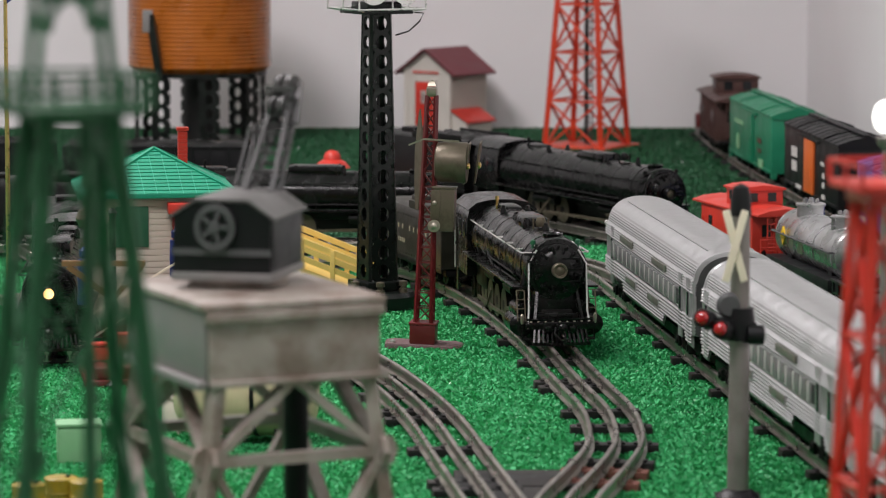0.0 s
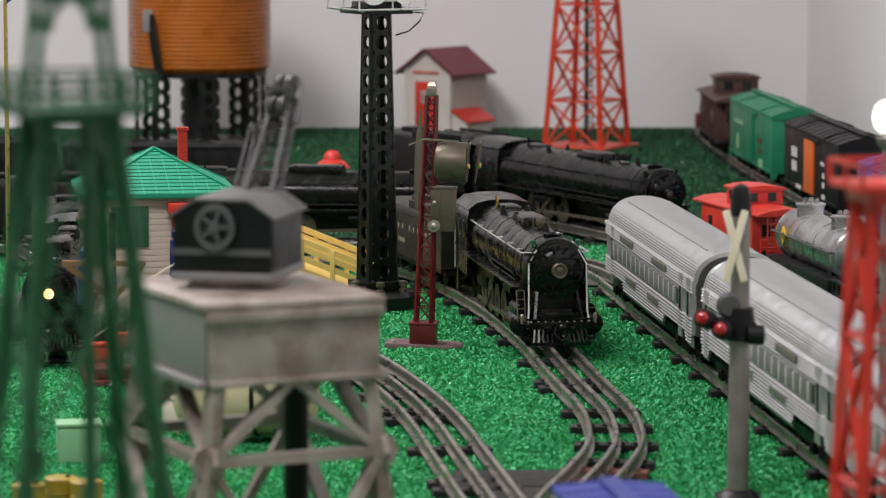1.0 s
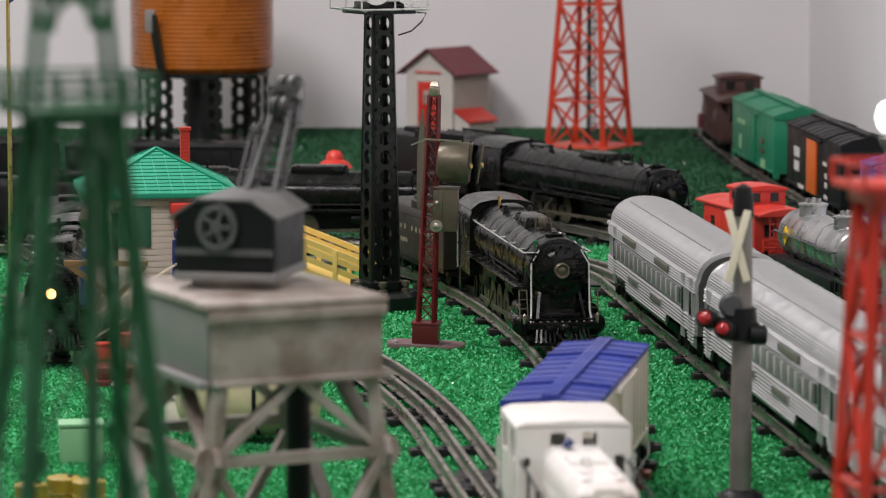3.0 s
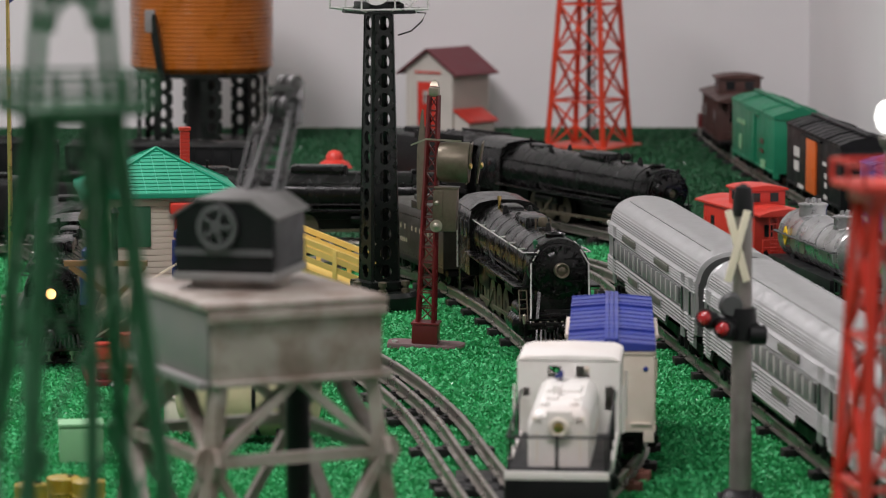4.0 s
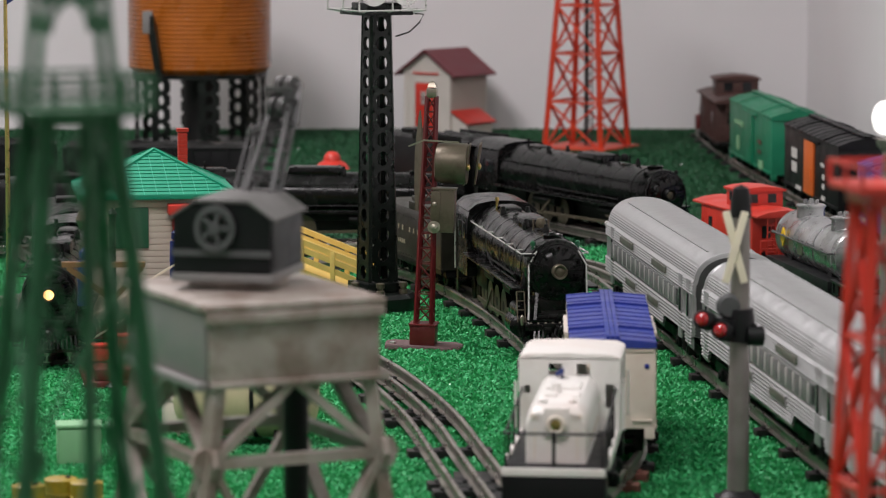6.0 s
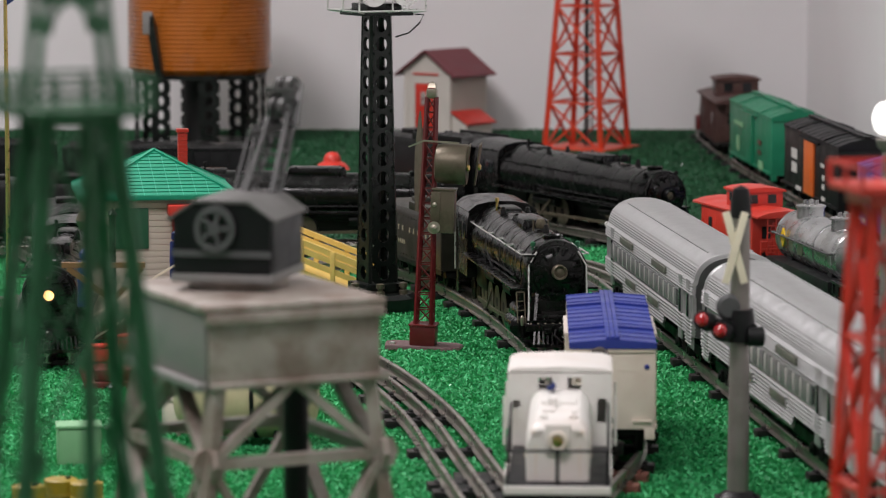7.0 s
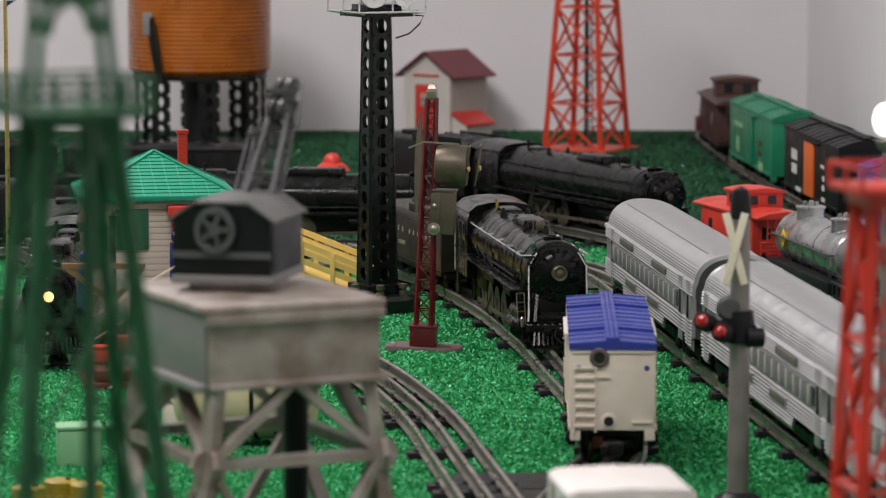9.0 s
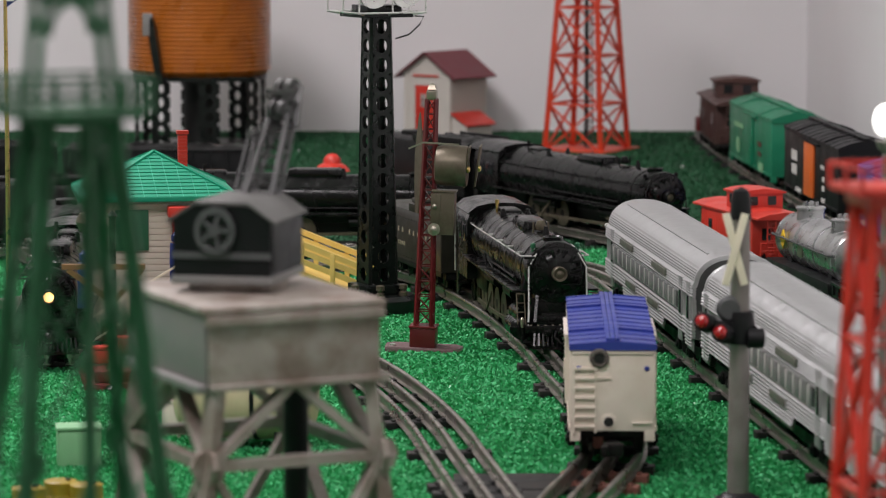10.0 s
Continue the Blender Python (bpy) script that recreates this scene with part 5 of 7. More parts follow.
def lattice_tower(m, name, label, category, material, half0, half1, height, levels, leg=0.0042, brace=0.003, foot=None, ladder=True, pole=True):
    t = thing(name, m, label, category)
    c = frustum(half0, half1, height)
    for k in range(4):
        bm = bmesh.new()
        bar(bm, c(k, 0), c(k, height), leg, leg)
        part("leg", bm, material, t)
    zs = [height * (1 - (1 - i / levels) ** 1.0) for i in range(levels + 1)]
    for k in range(4):
        for a, b in zip(zs, zs[1:]):
            bm = bmesh.new()
            bar(bm, c(k, a), c(k + 1, b), brace, brace * 0.6)
            bar(bm, c(k + 1, a), c(k, b), brace, brace * 0.6)
            p = (c(k, a) + c(k + 1, b) + c(k + 1, a) + c(k, b)) / 4
            lathe(bm, [(brace * 1.1, -brace * 0.5), (brace * 1.1, brace * 0.5)], 10, Matrix.Translation(p) @ Matrix.Rotation(math.pi / 2, 4, "X" if k % 2 == 0 else "Y"))
            part("cross_brace", bm, material, t)
        for a in zs[1:]:
            bm = bmesh.new()
            bar(bm, c(k, a), c(k + 1, a), leg * 0.9, brace * 0.8)
            part("girt", bm, material, t)
    if foot:
        part("base_plate", made((box, 0, 0, 0, foot, foot, 0.004, 0.001)), material, t)
    if ladder:
        bm = bmesh.new()
        for s in (-1, 1):
            bar(bm, (s * 0.005, -half0 * 0.15, 0.003), (s * 0.005, -half1 * 0.15, height), 0.0012, 0.0012)
        for k in range(int(height / 0.008)):
            z = 0.006 + k * 0.008
            bar(bm, (-0.005, -half0 * 0.15, z), (0.005, -half0 * 0.15, z), 0.001, 0.001)
        part("ladder", bm, "alu_dark", t)
    if pole:
        part("centre_pole", made((rod, (0.006, 0.004, 0.003), (0.006, 0.004, height), 0.0022, None, 12)), "rubber" if material != "tower_green" else material, t)
    top = bmesh.new()
    box(top, 0, 0, height, half1 * 3.2, half1 * 3.2, 0.004, 0.001)
    part("top_deck", top, material, t)
    return t


def perforated_face(bm, p00, p10, p01, p11, cells, hole=0.68, thick=0.0012):
    """A tapering plate with a round hole in each cell."""
    n = 16
    nrm = (p10 - p00).cross(p01 - p00).normalized() * thick
    def P(u, v):
        return (p00.lerp(p10, u)).lerp(p01.lerp(p11, u), v)
    for i in range(cells):
        v0, v1 = i / cells, (i + 1) / cells
        vm = (v0 + v1) / 2
        wid = (P(1, vm) - P(0, vm)).length
        hgt = (P(0, v1) - P(0, v0)).length
        r = min(wid, hgt) * hole / 2
        ru, rv = r / wid, min(r * 1.12, hgt * 0.46) / hgt * (v1 - v0)
        outer, inner = [], []
        for k in range(n):
            a = 2 * math.pi * (k + 0.5) / n
            ca, sa = math.cos(a), math.sin(a)
            q = max(abs(ca), abs(sa))
            outer.append((0.5 + 0.5 * ca / q, vm + (v1 - v0) / 2 * sa / q))
            inner.append((0.5 + ru * ca, vm + rv * sa))
        for off in (Vector((0, 0, 0)), nrm):
            vo = [bm.verts.new(P(*o) + off) for o in outer]
            vi = [bm.verts.new(P(*o) + off) for o in inner]
            for k in range(n):
                bm.faces.new((vo[k], vo[(k + 1) % n], vi[(k + 1) % n], vi[k]))
            if off.length > 0:
                for k in range(n):
                    bm.faces.new((vi[k], vi[(k + 1) % n], prev[(k + 1) % n], prev[k]))
            prev = vi


def floodlight_tower(m):
    t = thing("floodlight_tower", m, "tall black perforated metal floodlight tower on a round base", "floodlight tower")
    lathe_base = made((lathe, [(0.0001, 0), (0.031, 0), (0.032, 0.002), (0.032, 0.012), (0.029, 0.0155), (0.0001, 0.017)], 40))
    part("base", lathe_base, "tower_black", t)
    part("pedestal", made((box, 0, 0, 0.016, 0.036, 0.036, 0.008, 0.002)), "tower_black", t)
    z0, h = 0.024, 0.212
    c = frustum(0.0112, 0.0076, h)
    up = Vector((0, 0, z0))
    for k in range(4):
        bm = bmesh.new()
        perforated_face(bm, c(k, 0) + up, c(k + 1, 0) + up, c(k, h) + up, c(k + 1, h) + up, 14)
        bmesh.ops.remove_doubles(bm, verts=bm.verts[:], dist=1e-6)
        part("perforated_side", bm, "tower_black", t)
        bm = bmesh.new()
        bar(bm, c(k, 0) + up, c(k, h) + up, 0.0026, 0.0026)
        part("corner_angle", bm, "tower_black", t)
    part("wire", made((tube, [(0.002, 0, z0), (0.003, 0.001, z0 + h * 0.5), (0, 0.002, z0 + h)], 0.0011, 6)), "rubber", t)
    for k, a in enumerate((200, 250, 300)):
        x, y = 0.025 * math.cos(math.radians(a)), 0.025 * math.sin(math.radians(a))
        bm = made((lathe, [(0.0035, 0.013), (0.0035, 0.0185), (0.0022, 0.019), (0.0022, 0.021), (0.0034, 0.0212), (0.0034, 0.0245), (0.0001, 0.0255)], 14, Matrix.Translation((x, y, 0))))
        part("terminal_nut", bm, "tarnish", t, "dull brass wiring terminal")
    top = z0 + h
    part("platform", made((box, 0, 0, top, 0.044, 0.044, 0.0035, 0.0008), (box, 0, 0, top + 0.0035, 0.03, 0.03, 0.006, 0.001)), "tower_black", t)
    bm = bmesh.new()
    w = 0.029
    for z in (top + 0.004, top + 0.02):
        tube(bm, [(-w, -w, z), (w, -w, z), (w, w, z), (-w, w, z), (-w, -w, z)], 0.0009, 6)
    for sx in (-1, 0, 1):
        for sy in (-1, 0, 1):
            if sx or sy:
                tube(bm, [(sx * w, sy * w, top + 0.004), (sx * w, sy * w, top + 0.02)], 0.0008, 6)
                tube(bm, [(sx * w, sy * w, top + 0.004), (sx * 0.02, sy * 0.02, top + 0.002)], 0.0008, 6)
    part("railing", bm, "steel", t)
    for s in (-1, 1):
        bm = made((lathe, [(0.006, 0), (0.012, 0.012), (0.013, 0.02), (0.0122, 0.02), (0.0001, 0.014)], 24, Matrix.Translation((s * 0.014, -0.006, top + 0.022)) @ Matrix.Rotation(math.radians(95), 4, "X")))
        part("floodlamp", bm, "steel", t)
    part("loose_wire", made((tube, [(0.0225, -0.0225, top + 0.001), (0.030, -0.0232, top + 0.0005), (0.0265, -0.0228, top - 0.006), (0.018, -0.0215, top - 0.0135), (0.0105, -0.013, top - 0.017)], 0.0007, 6)), "rubber", t)
    return t


def block_signal(m):
    t = thing("signal_mast", m, "red lattice signal mast with nickel lamp heads", "railway signal")
    bm = bmesh.new()
    outline = [(-0.027, -0.012), (0.022, -0.016), (0.028, -0.010), (0.030, 0.008), (0.024, 0.016), (-0.024, 0.016), (-0.029, 0.010)]
    loft(bm, [[Vector((x * k, y * k, z)) for x, y in outline] for z, k in ((0, 1), (0.003, 1), (0.0042, 0.96))])
    part("base_plate", bm, "base_plate", t, "stained grey-maroon base plate")
    part("pedestal", made((box, 0, 0, 0.004, 0.019, 0.019, 0.0145, 0.0012), (box, 0, 0, 0.0182, 0.0205, 0.0205, 0.0016, 0.0005)), "maroon", t)
    part("base_screw", made((lathe, [(0.0022, 0.004), (0.0022, 0.0056), (0.0001, 0.0062)], 14, Matrix.Translation((-0.022, -0.006, 0)))), "steel", t)
    z0, z1 = 0.0195, 0.186
    c = frustum(0.0058, 0.0032, z1 - z0)
    up = Vector((0, 0, z0))
    for k in range(4):
        bm = bmesh.new()
        bar(bm, c(k, 0) + up, c(k, z1 - z0) + up, 0.0022, 0.0022)
        part("corner_post", bm, "maroon", t)
        n = 15
        bm = bmesh.new()
        for i in range(n):
            a, b = (z1 - z0) * i / n, (z1 - z0) * (i + 1) / n
            bar(bm, c(k + i % 2, a) + up, c(k + 1 - i % 2, b) + up, 0.0020, 0.0009)
            bar(bm, c(k, b) + up, c(k + 1, b) + up, 0.0009, 0.0009)
        part("lacing", bm, "maroon", t)
    part("finial", made((box, 0, 0, z1 - 0.001, 0.0076, 0.0076, 0.0072, 0.0012), (lathe, [(0.0045, z1 + 0.0068), (0.003, z1 + 0.010), (0.0001, z1 + 0.0115)], 4, pose(0, 0, 0, 0, 0, 45))), "nickel", t, "bright metal cap")
    # upper lamp head with two faces and a tall backing plate
    zc = 0.139
    part("lamp_drum", made((lathe, [(0.0105, 0.0), (0.0138, 0.0012), (0.0150, 0.006), (0.0150, 0.0225), (0.0145, 0.0235)], 32, Matrix.Translation((0.0045, -0.002, zc - 0.001)) @ ALONG_X)), "tarnish", t, "tarnished nickel lamp drum")
    for x, y in ((0.0275, -0.006), (0.0345, 0.006)):
        bm = bmesh.new()
        ring = [(-0.010, 0.0135), (0.006, 0.0145), (0.011, 0.006), (0.010, -0.004), (0.003, -0.0165), (-0.003, -0.0165), (-0.0085, -0.004), (-0.0115, 0.006)]
        loft(bm, [[Vector((x + d + v * 0.12, y + u * 0.7, zc + v)) for u, v in ring] for d in (0, 0.0011)])
        part("end_plate", bm, "tarnish", t)
        part("end_screw", made((lathe, [(0.0024, 0), (0.0024, 0.0014), (0.0012, 0.0022), (0.0001, 0.0022)], 12, Matrix.Translation((x + 0.0008, y - 0.001, zc - 0.003)) @ ALONG_X)), "brass", t)
    part("bracket", made((bar, (-0.015, -0.006, zc + 0.0105), (-0.004, -0.008, zc + 0.0155), 0.001, 0.0012), (bar, (-0.004, -0.008, zc + 0.0155), (0.022, -0.0085, zc + 0.0150), 0.001, 0.0012)), "nickel", t)
    bm = bmesh.new()
    outline = [(0.0, 0.034), (0.010, 0.010), (0.0105, -0.012), (0.004, -0.040), (-0.004, -0.040), (-0.0085, -0.022), (-0.0105, 0.002), (-0.003, 0.030)]
    loft(bm, [[Vector((-0.0095 + u * 0.3 + d, 0.0095 - u * 0.4, zc + 0.002 + v)) for u, v in outline] for d in (0, 0.001)])
    part("backing_plate", bm, "tarnish", t, "tall thin metal backing plate seen edge-on")
    # relay box
    zb = 0.088
    part("relay_box", made((box, 0.0125, -0.006, zb, 0.0165, 0.014, 0.0315, 0.0014), (box, 0.0125, -0.006, zb + 0.0312, 0.018, 0.0155, 0.0012, 0.0004)), "tarnish", t, "small tarnished relay box")
    part("box_cover", made((box, 0.0068, -0.0135, zb + 0.009, 0.007, 0.0012, 0.021, 0.0004)), "tarnish", t)
    part("box_screw", made((lathe, [(0.0046, 0), (0.0046, 0.001), (0.0024, 0.0012), (0.0024, 0.003), (0.001, 0.0038), (0.0001, 0.0038)], 18, Matrix.Translation((0.0062, -0.0132, zb + 0.004)) @ Matrix.Rotation(math.pi / 2, 4, "X")), (lathe, [(0.0016, 0), (0.0016, 0.0022), (0.0001, 0.003)], 10, Matrix.Translation((0.0062, -0.0138, zb + 0.021)) @ Matrix.Rotation(math.pi / 2, 4, "X"))), "nickel", t)
    return t


def crossing_signal(m):
    t = thing("crossing_signal", m, "grey railroad crossing signal with crossbuck and red lamps", "crossing signal")
    part("base", made((lathe, [(0.012, 0), (0.012, 0.003), (0.009, 0.006), (0.0068, 0.007)], 24), (box, 0, 0, 0, 0.026, 0.026, 0.003, 0.001)), "crane_black", t)
    part("post", made((lathe, [(0.0062, 0.004), (0.0056, 0.09), (0.0052, 0.163)], 24)), "post", t)
    part("cap", made((lathe, [(0.0060, 0.160), (0.0056, 0.171), (0.0042, 0.176), (0.0001, 0.178)], 20)), "crane_black", t)
    for s in (-1, 1):
        part("crossbuck_arm", made((box, 0, -0.0072 - (0.0012 if s > 0 else 0), -0.0205, 0.0043, 0.0012, 0.041, 0.0005, Matrix.Translation((-0.0035, 0, 0.144)) @ Matrix.Rotation(s * math.radians(15) , 4, "Y"))), "bone", t, "aged white crossbuck arm")
    part("lamp_bar", made((bar, (-0.021, -0.009, 0.103), (0.008, -0.002, 0.098), 0.006, 0.006), (lathe, [(0.0085, -0.007), (0.009, 0.0), (0.0075, 0.011)], 20, Matrix.Translation((0, 0, 0.098)))), "crane_black", t)
    part("bell_ring", made((lathe, [(0.0055, 0), (0.0075, 0.002), (0.0055, 0.004)], 20, Matrix.Translation((-0.006, -0.002, 0.1105)) @ Matrix.Rotation(math.pi / 2, 4, "X"))), "crane_grey", t)
    for x, y, z in ((-0.0215, -0.012, 0.1045), (-0.0115, -0.013, 0.0985)):
        mm = Matrix.Translation((x, y, z)) @ Matrix.Rotation(math.radians(75), 4, "X") @ Matrix.Rotation(math.radians(-25), 4, "Y")
        part("lamp_hood", made((lathe, [(0.0052, -0.010), (0.0056, 0.0), (0.005, 0.001)], 20, mm)), "crane_black", t)
        part("red_lamp", made((lathe, [(0.0040, 0.0), (0.0038, 0.002), (0.0027, 0.004), (0.0001, 0.005)], 20, mm)), "red_lens", t, "red lamp lens")
    part("second_hood", made((lathe, [(0.0055, 0), (0.0055, 0.0085), (0.003, 0.0095)], 20, Matrix.Translation((0.004, -0.006, 0.0945)) @ ALONG_X)), "crane_black", t)
    return t


def shed(m):
    t = thing("tool_shed", m, "small cream shed with maroon roof and red door", "toy shed")
    W, D, E, A = 0.038, 0.039, 0.088, 0.112
    bm = bmesh.new()
    loft(bm, [[Vector((u, y, v)) for u, v in ((-W, 0), (W, 0), (W, E), (0, A), (-W, E))] for y in (-D, D)])
    part("wall_shell", bm, "shed_wall", t)
    for s in (-1, 1):
        bm = bmesh.new()
        for k in range(16):
            box(bm, s * W, 0, 0.002 + k * 0.005, 0.0012, 2 * D - 0.006, 0.0043)
        part("siding", bm, "shed_side", t)
        bm = bmesh.new()
        d = Vector((s * (W + 0.011), 0, E - 0.0085)) - Vector((0, 0, A + 0.0005))
        n = Vector((-d.z * s, 0, d.x * s)).normalized() * 0.0022
        n = n if n.z > 0 else -n
        a, b = Vector((0, 0, A + 0.0003)), Vector((0, 0, A)) + d
        loft(bm, [[a + Vector((0, y, 0)), b + Vector((0, y, 0)), b + n + Vector((0, y, 0)), a + n + Vector((0, y, 0))] for y in (-D - 0.008, D + 0.006)])
        part("roof_slope", bm, "maroon_roof", t)
        part("corner_board", made((box, s * (W - 0.003), -D - 0.0006, 0, 0.007, 0.0014, E)), "shed_wall", t)
    part("door", made((box, -0.003, -D - 0.0012, 0.001, 0.031, 0.0022, 0.069, 0.0005)), "red", t, "bright red plank door")
    part("door_frame", made((box, -0.003, -D - 0.0008, 0.0705, 0.037, 0.0026, 0.003), (box, -0.0205, -D - 0.0008, 0, 0.003, 0.0026, 0.0715), (box, 0.0145, -D - 0.0008, 0, 0.003, 0.0026, 0.0715)), "shed_wall", t)
    part("lintel_stripe", made((box, -0.002, -D - 0.0010, 0.0815, 0.042, 0.0016, 0.0024)), "red", t)
    win = part("door_window", made((box, -0.0045, -D - 0.0022, 0.042, 0.0085, 0.0014, 0.017, 0.0004)), "window", t)
    part("glazing_bar", made((box, -0.0045, -D - 0.0031, 0.042, 0.0009, 0.0006, 0.017), (box, -0.0045, -D - 0.0031, 0.050, 0.0085, 0.0006, 0.0009)), "maroon", t)
    bm = bmesh.new()
    loft(bm, [[Vector((u, y, v)) for u, v in ((W, 0), (W + 0.024, 0), (W + 0.024, 0.020), (W, 0.033))] for y in (-D + 0.004, D - 0.02)])
    part("lean_to", bm, "shed_wall", t)
    bm = bmesh.new()
    loft(bm, [[Vector((u, y, v)) for u, v in ((W, 0.034), (W + 0.028, 0.0185), (W + 0.028, 0.0205), (W, 0.0362))] for y in (-D + 0.0, D - 0.016)])
    part("lean_to_roof", bm, "red", t)
    return t


def water_tower(m):
    t = thing("water_tower", m, "amber ribbed water tank on a black lattice frame", "water tower")
    z0, r = 0.094, 0.0895
    prof = [(0.0001, z0), (r * 0.94, z0), (r * 0.985, z0 + 0.004)]
    n = 26
    for k in range(n):
        z = z0 + 0.005 + k * 0.0055
        prof += [(r, z), (r + 0.0009, z + 0.0012), (r + 0.0009, z + 0.0036), (r, z + 0.0047)]
    prof += [(r, z0 + 0.15), (r * 0.9, z0 + 0.155), (0.0001, z0 + 0.157)]
    part("tank", made((lathe, prof, 72)), "tank_wood", t, "translucent-looking amber ribbed plastic tank")
    part("tank_roof", made((lathe, [(r * 1.05, z0 + 0.153), (0.0001, z0 + 0.2)], 48)), "loco_dull", t)
    part("support_ring", made((lathe, [(r * 0.9, z0 - 0.006), (r * 0.95, z0 - 0.006), (r * 0.95, z0), (r * 0.9, z0)], 48), (box, 0, 0, z0 - 0.0062, 0.15, 0.15, 0.006)), "tower_black", t)
    part("centre_pipe", made((rod, (0, 0, 0.004), (0, 0, z0 - 0.004), 0.021, None, 24)), "rubber", t)
    c = frustum(0.068, 0.062, z0)
    for k in range(8):
        a = math.radians(k * 45 + 12)
        p = Vector((0.079 * math.cos(a), 0.079 * math.sin(a), 0))
        bm = bmesh.new()
        side = Vector((-math.sin(a), math.cos(a), 0)) * 0.0135
        perforated_face(bm, p - side, p + side, p - side + Vector((0, 0, z0 - 0.006)), p + side + Vector((0, 0, z0 - 0.006)), 5, 0.62, 0.003)
        part("leg", bm, "tower_black", t)
    part("base", made((lathe, [(0.088, 0), (0.088, 0.004), (0.084, 0.006), (0.0001, 0.0062)], 40)), "tower_black", t)
    part("spout", made((bar, (-0.0545, -0.092, 0.168), (-0.042, -0.094, 0.085), 0.009, 0.009)), "tower_black", t)
    part("spout_tip", made((box, -0.0575, -0.092, 0.146, 0.0125, 0.009, 0.028, 0.001)), "grey_light", t)
    return t


def station(m):
    """White clapboard station with a hipped, shingled green roof, seen on its short end."""
    t = thing("station_building", m, "cream clapboard toy station with shingled green roof", "toy station")
    W, D, E = 0.0465, 0.0465, 0.1130
    part("platform_base", made((box, 0.012, -0.21, 0, 0.156, 0.085, 0.006, 0.002), (box, 0.014, -0.21, 0.006, 0.146, 0.075, 0.008, 0.002), (box, 0.022, -0.06, 0, 0.128, 0.215, 0.006, 0.002), (box, 0.022, -0.06, 0.006, 0.12, 0.21, 0.008, 0.002)), "maroon", t, "maroon moulded base")
    part("core", made((box, 0, 0, 0.013, 2 * W - 0.002, 2 * D - 0.002, E - 0.013)), "siding", t)
    board = mesh_of(made((box, 0, -0.0006, 0, 2 * W, 0.0022, 0.0044, 0.0005)), "clapboard", M["siding"])
    long_board = mesh_of(made((box, 0, 0, 0, 0.0022, 2 * D, 0.0044, 0.0005)), "clapboard_long", M["siding"])
    for k in range(21):
        piece("clapboard", board, t, pose(0, -D + 0.0006, 0.013 + k * 0.0045, -4))
        for s in (-1, 1):
            piece("clapboard", long_board, t, pose(s * (W - 0.0003), 0, 0.013 + k * 0.0045, 0, s * 4))
    for s in (-1, 1):
        part("corner_board", made((box, s * (W - 0.001), -D - 0.0006, 0.013, 0.005, 0.004, E - 0.013)), "siding", t)
    part("shutter", made((box, -0.0198, -D - 0.0016, 0.0735, 0.0244, 0.003, 0.030, 0.0006)), "dark_green", t, "dark green window shutter")
    part("door_frame", made((box, 0.0265, -D - 0.003, 0.05, 0.033, 0.006, 0.050, 0.001), (box, 0.0265, -D - 0.008, 0.0985, 0.041, 0.016, 0.008, 0.0015)), "red", t, "red door surround with small canopy")
    part("door", made((box, 0.028, -D - 0.0066, 0.05, 0.024, 0.002, 0.044, 0.0006)), "red_metal", t)
    # porch with steps going down along the front
    part("porch", made((box, 0.03, -0.07, 0.013, 0.05, 0.046, 0.038, 0.001)), "maroon", t)
    for k in range(5):
        part("porch_step", made((box, -0.001 - k * 0.0125, -0.078, 0.013, 0.013, 0.03, 0.031 - k * 0.0066, 0.0006)), "maroon", t)
    for dz in (0.0, 0.017):
        part("stair_rail", made((bar, (0.012, -0.096, 0.052 + dz), (-0.062, -0.096, 0.008 + dz), 0.0014, 0.0014)), "bone", t)
    for x in (0.01, -0.026, -0.06):
        z = 0.052 + (x - 0.012) * 0.595
        part("rail_post", made((bar, (x, -0.096, 0.013), (x, -0.096, z + 0.018), 0.0018, 0.0018)), "bone", t)
    # roof with shingle courses
    e, a, top = 0.058, 0.0, 0.1420
    wy = 0.0565
    ridge0 = -0.0015
    P = lambda x, y, z: Vector((x, y, z))
    apexes = (P(0, ridge0, top), P(0, -ridge0, top))
    cs = (P(-e, -wy, E), P(e, -wy, E), P(e, wy, E), P(-e, wy, E))
    bm = bmesh.new()
    v = [bm.verts.new(p) for p in (*cs, *apexes)]
    for f in ((0, 1, 4), (1, 2, 5, 4), (2, 3, 5), (3, 0, 4, 5), (3, 2, 1, 0)):
        bm.faces.new([v[i] for i in f])
    part("roof_deck", bm, "mortar", t)
    part("eave_board", made((box, 0, 0, E - 0.003, 2 * e + 0.002, 2 * wy + 0.002, 0.0036, 0.0006)), "green_roof", t)

